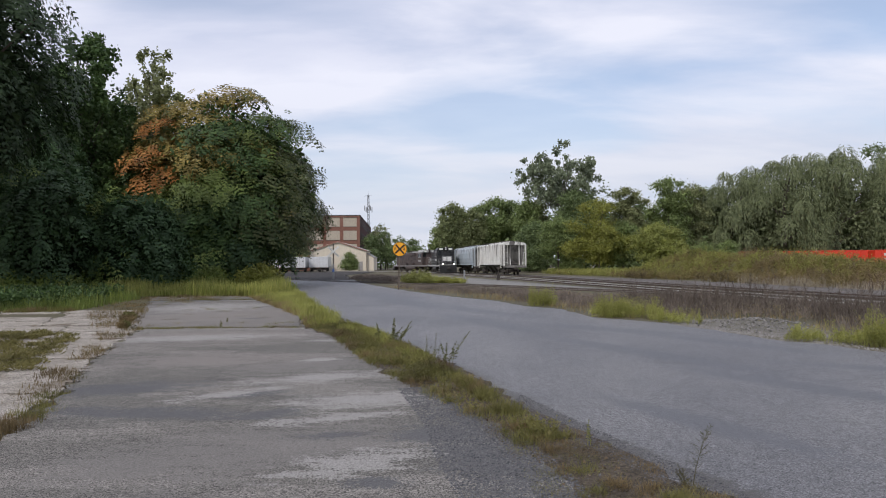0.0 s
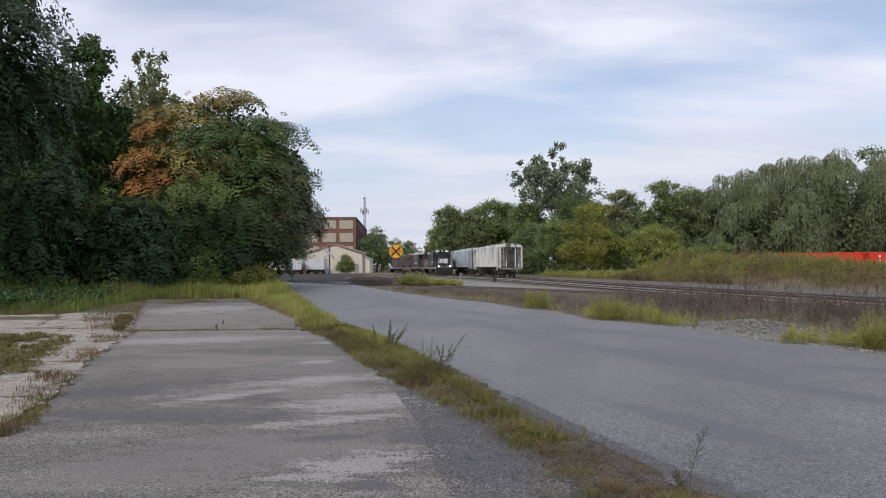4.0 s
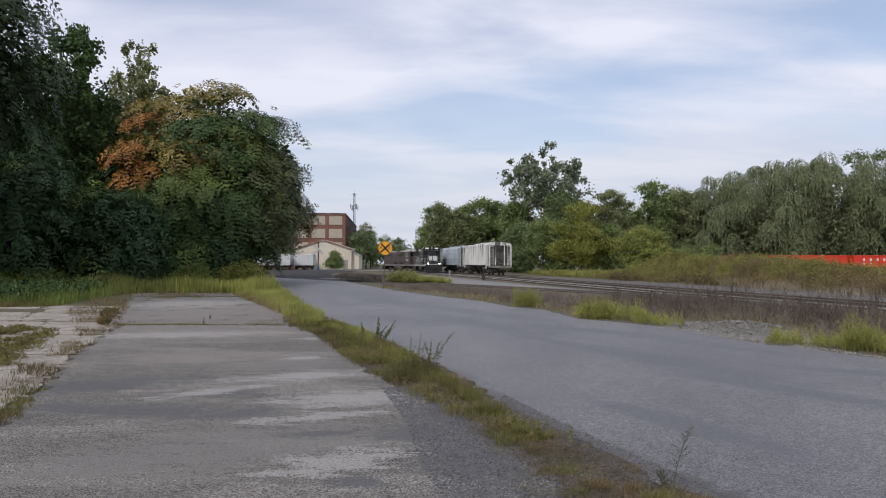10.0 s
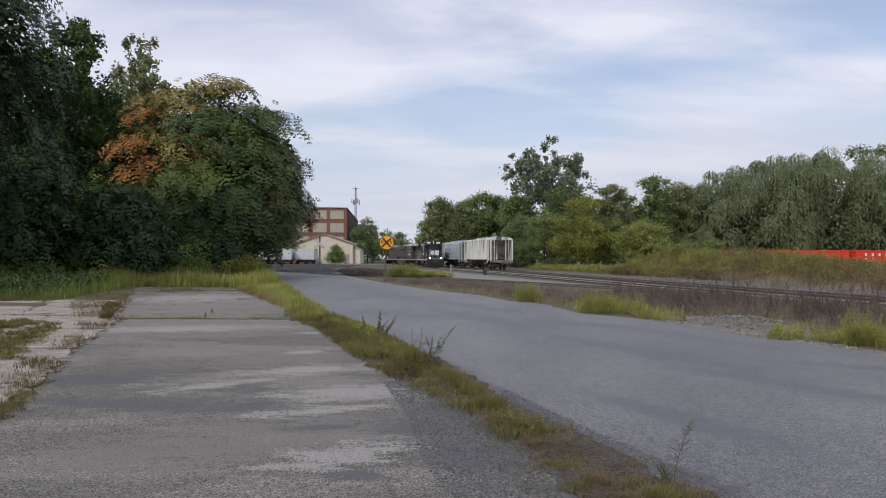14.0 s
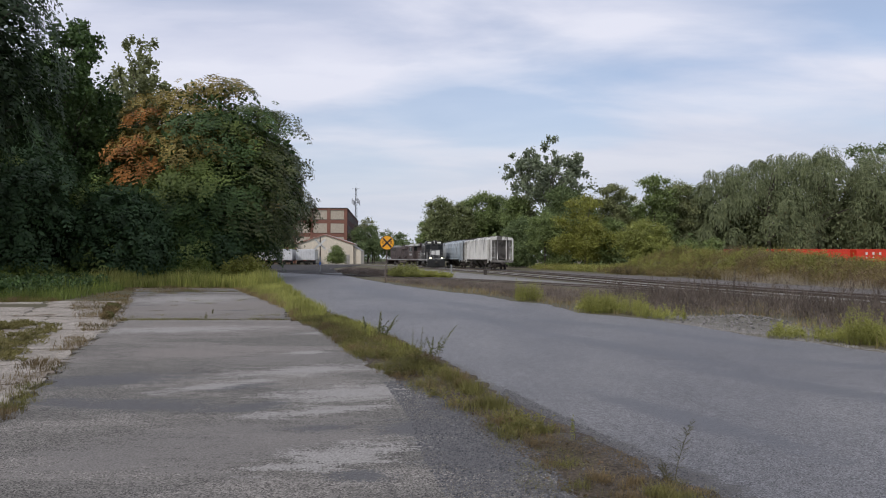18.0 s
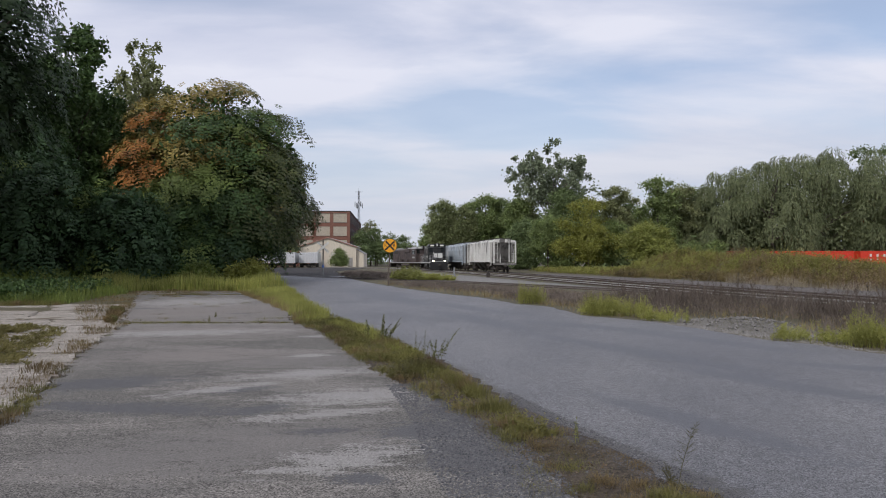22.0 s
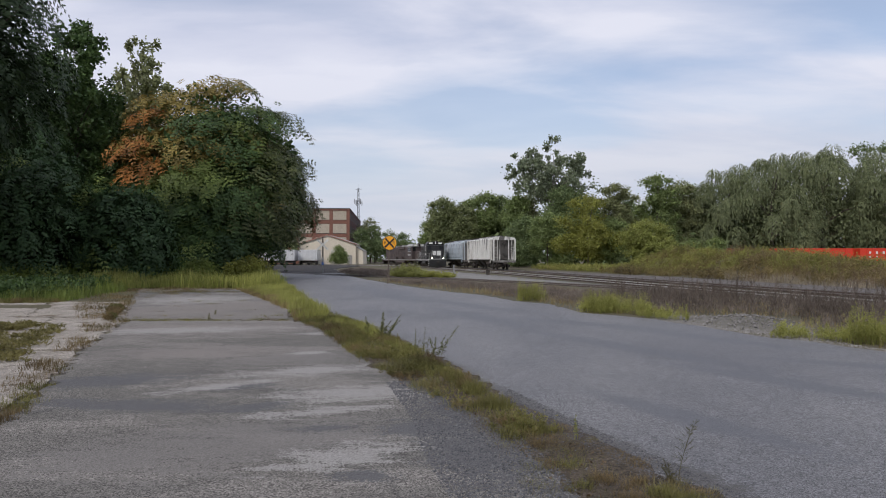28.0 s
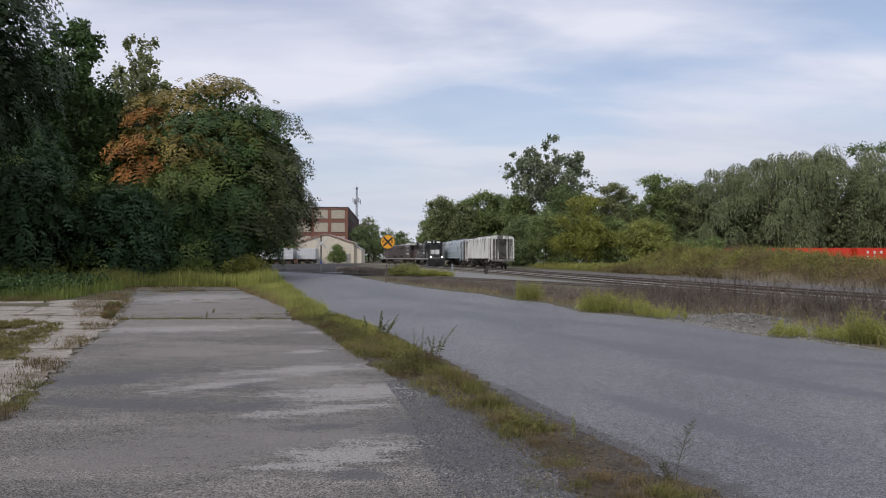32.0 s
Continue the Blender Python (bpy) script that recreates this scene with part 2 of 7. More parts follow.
def drips(m, top, colour):
    """Dark dirt that has run down from the roof edge at height top."""
    n, l = m.node_tree.nodes, m.node_tree.links
    src = n.new("ShaderNodeTexCoord").outputs["Object"]
    mp = n.new("ShaderNodeMapping")
    mp.inputs["Scale"].default_value = (1.9, 1.9, 0.14)
    l.new(src, mp.inputs[0])
    t = n.new("ShaderNodeTexNoise")
    t.inputs["Scale"].default_value, t.inputs["Detail"].default_value, t.inputs["Roughness"].default_value = 1.0, 5.0, 0.65
    l.new(mp.outputs[0], t.inputs["Vector"])
    sp = n.new("ShaderNodeSeparateXYZ")
    l.new(src, sp.inputs[0])
    z = n.new("ShaderNodeMath")
    z.operation = "SUBTRACT"
    z.inputs[1].default_value = top
    l.new(sp.outputs[2], z.inputs[0])
    k = n.new("ShaderNodeMath")
    k.operation = "MULTIPLY_ADD"
    k.inputs[1].default_value = 0.06
    l.new(z.outputs[0], k.inputs[0])
    l.new(t.outputs["Fac"], k.inputs[2])
    r = n.new("ShaderNodeMapRange")
    r.inputs[1].default_value, r.inputs[2].default_value, r.inputs[4].default_value = 0.505, 0.56, 0.92
    l.new(k.outputs[0], r.inputs[0])
    b = n["Principled BSDF"]
    x = n.new("ShaderNodeMixRGB")
    l.new(r.outputs[0], x.inputs[0])
    l.new(b.inputs["Base Color"].links[0].from_socket, x.inputs[1])
    x.inputs[2].default_value = (*colour, 1)
    l.new(x.outputs[0], b.inputs["Base Color"])


def leaf_mat(name, c1, c2, c3=None, cover3=0.3, scale3=0.25, through_light=0.35):
    """Foliage: each leaf its own tone between c1 and c2, and sprays of c3."""
    m = bpy.data.materials.new(name)
    m.use_nodes = True
    n, l = m.node_tree.nodes, m.node_tree.links
    b = n["Principled BSDF"]
    b.inputs["Roughness"].default_value = 0.55
    b.inputs["Specular IOR Level"].default_value = 0.25
    g = n.new("ShaderNodeNewGeometry")
    co = n.new("ShaderNodeTexCoord")
    x = n.new("ShaderNodeMixRGB")
    x.inputs[1].default_value, x.inputs[2].default_value = (*c1, 1), (*c2, 1)
    sq = n.new("ShaderNodeMapRange")
    sq.inputs[3].default_value, sq.inputs[4].default_value = 0.18, 0.82
    l.new(g.outputs["Random Per Island"], sq.inputs[0])
    l.new(sq.outputs[0], x.inputs[0])
    col = x.outputs[0]
    if c3:
        t = n.new("ShaderNodeTexNoise")
        t.inputs["Scale"].default_value, t.inputs["Detail"].default_value = scale3, 3.0
        l.new(co.outputs["Object"], t.inputs["Vector"])
        r = n.new("ShaderNodeMapRange")
        r.inputs[1].default_value, r.inputs[2].default_value = 1 - cover3 - 0.05, 1 - cover3 + 0.08
        l.new(t.outputs["Fac"], r.inputs[0])
        y = n.new("ShaderNodeMixRGB")
        y.inputs[2].default_value = (*c3, 1)
        l.new(r.outputs[0], y.inputs[0])
        l.new(col, y.inputs[1])
        col = y.outputs[0]
    v = n.new("ShaderNodeTexNoise")
    v.inputs["Scale"].default_value, v.inputs["Detail"].default_value = 0.9, 3.0
    l.new(co.outputs["Object"], v.inputs["Vector"])
    r2 = n.new("ShaderNodeMapRange")
    r2.inputs[1].default_value, r2.inputs[2].default_value, r2.inputs[3].default_value, r2.inputs[4].default_value = 0.3, 0.7, 0.55, 1.40
    l.new(v.outputs["Fac"], r2.inputs[0])
    z = n.new("ShaderNodeMixRGB")
    z.blend_type = "MULTIPLY"
    z.inputs[0].default_value = 1.0
    l.new(col, z.inputs[1])
    l.new(r2.outputs[0], z.inputs[2])
    l.new(z.outputs[0], b.inputs["Base Color"])
    tr = n.new("ShaderNodeBsdfTranslucent")
    l.new(z.outputs[0], tr.inputs[0])
    ms = n.new("ShaderNodeMixShader")
    ms.inputs[0].default_value = through_light
    l.new(b.outputs[0], ms.inputs[1])
    l.new(tr.outputs[0], ms.inputs[2])
    l.new(ms.outputs[0], n["Material Output"].inputs[0])
    return m


M_SOIL = mat("soil_and_dry_grass", (0.115, 0.10, 0.075), (0.16, 0.145, 0.10), 0.6, 0.95, bump=0.5, fine=14, c3=(0.118, 0.108, 0.066), scale3=0.12, world_space=True)
M_ROAD = mat("worn_asphalt", (0.116, 0.115, 0.125), (0.165, 0.161, 0.166), 0.30, 0.55, bump=0.55, fine=70, c3=(0.212, 0.205, 0.206), scale3=0.22, cover3=0.44,
             stretch=(1, 0.55, 1), world_space=True, speck=0.4, edge3=0.12, cracks=0.22, stones=105.0, chips=2.2, mottle=0.17)
wear(M_ROAD, [(3.2, 11.5, 3.0, 0.35, 118), (0.8, 17.5, 3.2, 0.5, 112), (4.4, 8.2, 1.8, 0.3, 125), (-2.2, 27.0, 4.0, 0.7, 110), (2.4, 6.4, 1.4, 0.25, 118), (5.2, 12.8, 2.0, 0.35, 122), (-3.4, 32.0, 5.0, 1.3, 112), (0.6, 22.0, 2.6, 0.5, 115), (6.4, 9.4, 1.6, 0.25, 150), (3.6, 15.4, 2.4, 0.4, 135)], (0.090, 0.092, 0.105), 0.75, 0.4)
wear(M_ROAD, [(1.75, 4.75, 0.9, 0.15, -63), (1.35, 5.6, 0.9, 0.17, -64), (0.95, 6.7, 1.0, 0.16, -66), (0.5, 8.0, 1.1, 0.15, -67), (2.2, 3.8, 0.8, 0.16, -62), (-0.2, 10.2, 1.6, 0.14, -67), (-1.4, 13.6, 2.0, 0.15, -68)],
     (0.066, 0.060, 0.056), 0.85, 0.5)
M_CONC = mat("smeared_concrete", (0.168, 0.157, 0.143), (0.138, 0.131, 0.122), 0.8, 0.9, bump=0.4, fine=85, c3=(0.212, 0.197, 0.181), scale3=0.55, cover3=0.46,
             stretch=(0.4, 1.5, 1), world_space=True, speck=0.32, edge3=0.03, cracks=0.17, stones=105.0, chips=1.9, mottle=0.14)
wear(M_CONC, [(-1.73, 5.53, 1.29, 0.75, 17), (-2.62, 5.07, 0.69, 0.45, 9), (-2.57, 10.18, 1.18, 0.71, 19)],
     (0.178, 0.166, 0.157), 0.8, 0.6)
wear(M_CONC, [(-4.35, 10.78, 1.44, 0.77, 0), (-7.98, 20.65, 3.6, 4.4, 0), (-5.6, 14.6, 3.0, 1.5, 5)],
     (0.212, 0.192, 0.178), 0.85, 0.6)
wear(M_CONC, [(0.31, 5.29, 0.85, 0.50, -60), (-3.26, 6.89, 1.34, 0.25, -7), (-2.04, 6.89, 0.44, 0.20, 40), (-4.46, 8.31, 0.96, 0.40, 16), (-2.57, 7.94, 0.43, 0.18, 31), (-0.20, 5.98, 0.40, 0.34, 0), (-1.19, 5.98, 0.37, 0.10, 11), (-0.6, 4.68, 0.25, 0.12, 0), (0.05, 6.6, 0.5, 0.15, -60), (-12.8, 30.0, 2.2, 0.5, 4), (-10.6, 26.8, 0.8, 0.25, 0), (-8.6, 22.4, 0.5, 0.18, 10), (-6.4, 19.4, 0.4, 0.14, 0), (-10.2, 21.6, 0.6, 0.2, 20), (-7.6, 24.4, 0.5, 0.2, 0)],
     (0.100, 0.100, 0.106), 0.85, 0.5)
wear(M_CONC, [(-1.96, 9.06, 0.97, 0.34, 20), (-2.85, 7.94, 0.74, 0.17, 37), (-1.06, 7.55, 0.83, 0.44, 16), (-1.32, 6.64, 0.67, 0.16, 19), (-0.8, 5.18, 0.53, 0.26, 23), (-1.31, 4.87, 0.25, 0.08, 16), (-1.81, 14.16, 0.81, 0.35, 25), (-2.7, 13.53, 0.49, 0.2, 0), (-6.1, 14.16, 2.07, 0.55, 11), (-1.31, 11.84, 0.44, 0.25, 21), (-2.29, 10.78, 0.33, 0.18, 21), (-10.0, 25, 2.2, 2.4, 0)],
     (0.280, 0.267, 0.254), 0.95, 0.6)
M_CONC2 = mat("broken_pale_concrete", (0.43, 0.39, 0.345), (0.30, 0.268, 0.23), 1.8, 0.92, bump=0.8, fine=40, c3=(0.175, 0.142, 0.105), scale3=1.1, cover3=0.40,
              world_space=True, speck=0.35, edge3=0.05, stones=55.0, cracks=0.55)
M_BALLAST = mat("dark_ballast", (0.036, 0.031, 0.029), (0.068, 0.060, 0.056), 1.2, 0.95, bump=0.8, fine=22, c3=(0.10, 0.092, 0.086), scale3=0.3, cover3=0.25, world_space=True, stones=16.0)
M_GRAVEL = mat("pale_gravel", (0.285, 0.275, 0.262), (0.225, 0.216, 0.206), 1.5, 0.95, bump=0.8, fine=22, c3=(0.20, 0.19, 0.175), scale3=0.4, cover3=0.35, world_space=True)
M_RAIL = mat("rusty_rail_side", (0.10, 0.065, 0.05), (0.06, 0.045, 0.04), 3, 0.8, 0.2, 0.2)
M_RAILTOP = mat("polished_rail_head", (0.42, 0.41, 0.40), (0.33, 0.32, 0.31), 2, 0.4, 0.25, 0.0)
M_RAILDULL = mat("dull_rail_head", (0.22, 0.20, 0.19), (0.15, 0.135, 0.13), 2, 0.5, 0.4, 0.0)
M_TIE = mat("creosoted_tie", (0.055, 0.045, 0.038), (0.11, 0.095, 0.08), 3, 0.9, bump=0.4, stretch=(1, 6, 1), rnd=0.25)
M_STONE = mat("pale_limestone", (0.285, 0.272, 0.26), (0.195, 0.187, 0.18), 3, 0.9, bump=0.5, rnd=0.2)
M_BARK = mat("grey_brown_bark", (0.085, 0.07, 0.055), (0.14, 0.12, 0.10), 3, 0.95, bump=0.8, fine=20, stretch=(1, 1, 0.25))
M_PALEBARK = mat("pale_bark", (0.28, 0.26, 0.23), (0.17, 0.155, 0.135), 3, 0.95, bump=0.6, fine=20, stretch=(1, 1, 0.25))
M_HOPPER = mat("grimy_white_car_paint", (0.80, 0.79, 0.75), (0.72, 0.705, 0.665), 0.7, 0.6, bump=0.06, c3=(0.50, 0.47, 0.43), scale3=0.6, cover3=0.36, stretch=(1, 1, 0.5), edge3=0.14)
drips(M_HOPPER, 4.05, (0.07, 0.063, 0.058))
M_HOPPER2 = mat("faded_blue_white_car_paint", (0.40, 0.46, 0.51), (0.33, 0.39, 0.45), 0.5, 0.6, bump=0.06, c3=(0.60, 0.62, 0.62), scale3=0.35, cover3=0.42, edge3=0.2)
drips(M_HOPPER2, 3.7, (0.16, 0.17, 0.18))
M_GRIME = mat("grimy_running_gear", (0.035, 0.03, 0.027), (0.075, 0.062, 0.052), 3, 0.85, bump=0.2)
M_STREAK = mat("grimy_chute_steel", (0.10, 0.09, 0.08), (0.05, 0.045, 0.042), 2, 0.8, bump=0.2)
M_WHEEL = mat("wheel_steel", (0.07, 0.055, 0.047), (0.11, 0.09, 0.08), 4, 0.6, 0.5, 0.1)
M_BLACK = mat("black_engine_paint", (0.015, 0.015, 0.016), (0.024, 0.024, 0.024), 1.2, 0.5, bump=0.05, c3=(0.045, 0.042, 0.04), scale3=0.6, cover3=0.35)
M_ENG2 = mat("dusty_brown_engine_paint", (0.062, 0.043, 0.040), (0.105, 0.078, 0.070), 1.2, 0.6, bump=0.08, c3=(0.03, 0.026, 0.027), scale3=0.7, cover3=0.4)
M_ROOFGREY = mat("pale_dusty_roof_paint", (0.42, 0.42, 0.41), (0.33, 0.33, 0.32), 1.5, 0.6, bump=0.08)
M_WHITE = mat("white_paint", (0.78, 0.78, 0.76), (0.66, 0.66, 0.63), 2, 0.5, bump=0.05)
M_GLASS = mat("dark_window_glass", (0.012, 0.014, 0.016), (0.02, 0.022, 0.024), 2, 0.08, bump=0.0)
M_LAMP = mat("lit_headlamp", (1.0, 0.93, 0.78), (1.0, 0.93, 0.78), 2, 0.3, bump=0.0, emit=7.0)
M_LENS = mat("pale_lamp_lens", (0.8, 0.8, 0.76), (0.7, 0.7, 0.68), 4, 0.2, bump=0.0)
M_NUMBER = mat("lit_number_board", (0.75, 0.75, 0.68), (0.7, 0.7, 0.62), 4, 0.4, bump=0.0)
M_BRICK = mat("red_brown_brick", (0.27, 0.135, 0.10), (0.215, 0.105, 0.08), 1.2, 0.9, bump=0.3, fine=8, c3=(0.31, 0.19, 0.15), scale3=0.12, cover3=0.35)
# darker copy of the brick: shade of the unlit side put into the colour
M_BRICKSHADE = mat("shaded_side_brick", (0.115, 0.055, 0.05), (0.085, 0.045, 0.042), 0.8, 0.9, bump=0.3, fine=8)
M_PANEL = mat("pale_window_infill", (0.50, 0.44, 0.35), (0.44, 0.385, 0.31), 0.8, 0.85, bump=0.1)
M_COPING = mat("dark_roof_coping", (0.06, 0.05, 0.048), (0.09, 0.08, 0.075), 1, 0.8, bump=0.1)
M_CREAM = mat("cream_metal_siding", (0.78, 0.70, 0.575), (0.71, 0.63, 0.51), 0.6, 0.6, bump=0.05, stretch=(3, 3, 0.3))
M_TRIM = mat("rust_red_roof_trim", (0.40, 0.20, 0.15), (0.33, 0.165, 0.125), 1, 0.6, bump=0.05)
M_METALROOF = mat("grey_metal_roof", (0.40, 0.38, 0.36), (0.33, 0.31, 0.30), 1, 0.5, bump=0.05)
M_DOORWHITE = mat("off_white_door", (0.70, 0.66, 0.58), (0.62, 0.585, 0.52), 1, 0.6, bump=0.05)
M_TRAILER = mat("white_trailer_skin", (0.74, 0.75, 0.77), (0.64, 0.65, 0.67), 0.6, 0.45, bump=0.03, c3=(0.66, 0.665, 0.68), scale3=0.4, cover3=0.35)
M_RUBBER = mat("black_rubber", (0.02, 0.02, 0.02), (0.035, 0.034, 0.033), 6, 0.85, bump=0.1)
M_GALV = mat("galvanised_steel", (0.42, 0.43, 0.44), (0.33, 0.34, 0.35), 3, 0.5, 0.7, 0.05)
M_TOWER = mat("grey_mast_steel", (0.24, 0.25, 0.27), (0.19, 0.20, 0.22), 2, 0.6, 0.3, 0.05)
M_POST = mat("weathered_grey_post", (0.30, 0.31, 0.32), (0.22, 0.225, 0.23), 3, 0.8, bump=0.2, stretch=(1, 1, 0.3))
M_RUSTPOST = mat("rusty_brown_post", (0.105, 0.082, 0.066), (0.17, 0.14, 0.118), 4, 0.85, bump=0.2, stretch=(1, 1, 0.3))
M_YELLOW = mat("orange_yellow_sign_sheet", (0.80, 0.36, 0.012), (0.74, 0.33, 0.012), 2, 0.45, bump=0.0)
M_SIGNBLACK = mat("black_sign_ink", (0.012, 0.012, 0.012), (0.018, 0.018, 0.018), 2, 0.5, bump=0.0)
M_BLUETAG = mat("blue_notice", (0.08, 0.16, 0.42), (0.07, 0.14, 0.38), 2, 0.5, bump=0.0)
M_RED = mat("bright_red_car_paint", (0.76, 0.055, 0.022), (0.68, 0.045, 0.020), 0.7, 0.5, bump=0.05, c3=(0.55, 0.06, 0.03), scale3=0.6, cover3=0.3)
M_RUSTRED = mat("rusty_red_paint", (0.33, 0.075, 0.045), (0.26, 0.06, 0.038), 1, 0.7, bump=0.1)
L_DARK = leaf_mat("deep_green_leaves", (0.034, 0.066, 0.023), (0.095, 0.150, 0.046), through_light=0.2)
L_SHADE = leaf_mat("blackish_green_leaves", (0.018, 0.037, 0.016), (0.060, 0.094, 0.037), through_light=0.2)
L_BRONZE = leaf_mat("dark_bronze_green_leaves", (0.040, 0.064, 0.022), (0.125, 0.135, 0.050), (0.19, 0.135, 0.045), 0.30, 0.5, 0.2)
# L_MID and L_FAR: greens paled, with the distance haze mixed into the colour
L_MID = leaf_mat("hazy_mid_green_leaves", (0.140, 0.192, 0.068), (0.240, 0.290, 0.110))
L_FAR = leaf_mat("hazy_greyish_leaves", (0.185, 0.205, 0.095), (0.27, 0.285, 0.140))
L_COTTON = leaf_mat("silvery_cottonwood_leaves", (0.16, 0.20, 0.12), (0.27, 0.30, 0.20))
L_YELLOW = leaf_mat("yellow_green_leaves", (0.185, 0.205, 0.045), (0.305, 0.300, 0.070), (0.32, 0.22, 0.06), 0.22, 0.4)
L_SPRAY = leaf_mat("light_green_sprays", (0.100, 0.145, 0.036), (0.190, 0.235, 0.068), through_light=0.25)
L_GOLD = leaf_mat("old_gold_sprays", (0.19, 0.15, 0.040), (0.32, 0.25, 0.075), through_light=0.25)
L_OCHRE = leaf_mat("orange_brown_sprays", (0.30, 0.125, 0.035), (0.40, 0.19, 0.055), through_light=0.25)
L_TEAL = leaf_mat("blue_green_leaves", (0.030, 0.062, 0.029), (0.074, 0.125, 0.050), through_light=0.2)
L_WILLOW = leaf_mat("olive_willow_leaves", (0.150, 0.174, 0.086), (0.215, 0.242, 0.126))
L_GRASS = leaf_mat("tall_green_grass", (0.135, 0.185, 0.034), (0.25, 0.28, 0.062), (0.30, 0.24, 0.09), 0.26, 0.35)
L_WEED = leaf_mat("bright_goldenrod_green", (0.225, 0.245, 0.06), (0.37, 0.36, 0.11), (0.28, 0.22, 0.09), 0.22, 1.2)
L_DRY = leaf_mat("dry_straw_grass", (0.24, 0.18, 0.085), (0.34, 0.27, 0.13), (0.15, 0.15, 0.05), 0.35, 0.9)
L_BROWN = leaf_mat("dead_brown_weeds", (0.125, 0.101, 0.086), (0.210, 0.174, 0.148), None, 0.3, 0.25, 0.15)
L_STRIP = leaf_mat("trampled_verge_grass", (0.110, 0.112, 0.034), (0.225, 0.205, 0.070), (0.195, 0.140, 0.072), 0.44, 1.6)
L_BANK = leaf_mat("olive_brown_bank_weeds", (0.150, 0.118, 0.046), (0.245, 0.193, 0.086), (0.10, 0.08, 0.043), 0.42, 0.20)
L_LUSH = leaf_mat("lush_green_weeds", (0.105, 0.150, 0.034), (0.19, 0.225, 0.058), (0.25, 0.23, 0.08), 0.25, 0.3)
# deep green with distance haze mixed into the leaf colour
L_FARDARK = leaf_mat("hazy_deep_green_leaves", (0.118, 0.165, 0.070), (0.195, 0.242, 0.105))
# dark smudges on white; the shade of the car-end recess is in the colour too
M_STAINSHADE = mat("stained_and_shaded_white_paint", (0.34, 0.32, 0.30), (0.22, 0.21, 0.195), 0.9, 0.7, bump=0.06, c3=(0.075, 0.07, 0.065), scale3=0.8, cover3=0.46)
L_BANKGREEN = leaf_mat("yellowish_bank_weeds", (0.19, 0.205, 0.05), (0.30, 0.29, 0.085), (0.20, 0.15, 0.06), 0.35, 0.3)
M_DIRT = mat("brown_dirt_and_grit", (0.082, 0.065, 0.049), (0.122, 0.099, 0.076), 2.5, 0.95, bump=0.9, fine=45, c3=(0.07, 0.060, 0.044), scale3=1.6, cover3=0.4, world_space=True, speck=0.4, stones=40.0)
L_LITTER = leaf_mat("fallen_brown_leaves", (0.105, 0.070, 0.038), (0.19, 0.135, 0.078), (0.075, 0.052, 0.032), 0.4, 2.0, 0.1)
M_GRIT = mat("dark_asphalt_crumbs", (0.050, 0.052, 0.060), (0.195, 0.192, 0.198), 45, 0.9, bump=0.3, world_space=True)
L_OLIVED = leaf_mat("dark_olive_weed", (0.120, 0.130, 0.052), (0.205, 0.210, 0.088))
L_PALEOLIVE = leaf_mat("pale_olive_leaves", (0.165, 0.195, 0.088), (0.245, 0.270, 0.125))
L_YELLOWED = leaf_mat("yellowed_joint_weeds", (0.135, 0.125, 0.044), (0.235, 0.205, 0.078), (0.115, 0.105, 0.038), 0.35, 1.5)
L_WISP = leaf_mat("dull_olive_weed", (0.070, 0.066, 0.034), (0.130, 0.120, 0.055))
M_SHOULDER = mat("brownish_ballast_shoulder", (0.165, 0.148, 0.138), (0.115, 0.103, 0.096), 1.5, 0.95, bump=0.8, fine=22, world_space=True, stones=14.0)
M_YARD = mat("dark_oily_gravel_yard", (0.034, 0.032, 0.033), (0.060, 0.056, 0.055), 0.25, 0.95, bump=0.6, fine=22, c3=(0.088, 0.084, 0.082), scale3=0.12, cover3=0.35, stretch=(1, 0.4, 1), world_space=True, stones=10.0)
L_BRIGHT = leaf_mat("bright_yellowish_leaves", (0.19, 0.22, 0.055), (0.31, 0.32, 0.095))
L_BANKBROWN = leaf_mat("brown_seeding_bank_weeds", (0.125, 0.088, 0.058), (0.215, 0.150, 0.090), (0.26, 0.20, 0.10), 0.3, 0.4)
L_STALK = leaf_mat("dark_dead_stalks", (0.075, 0.060, 0.052), (0.16, 0.130, 0.106), None, 0.3, 0.25, 0.1)
L_OLIVE = leaf_mat("olive_roadside_weeds", (0.17, 0.19, 0.058), (0.29, 0.29, 0.10), (0.24, 0.19, 0.08), 0.25, 0.6)
L_RUSSET = leaf_mat("russet_joint_weeds", (0.125, 0.088, 0.044), (0.215, 0.160, 0.076), (0.115, 0.118, 0.042), 0.42, 1.2)
L_PALE = leaf_mat("bleached_dry_grass", (0.29, 0.25, 0.185), (0.38, 0.33, 0.25))

# ---- building blocks ----


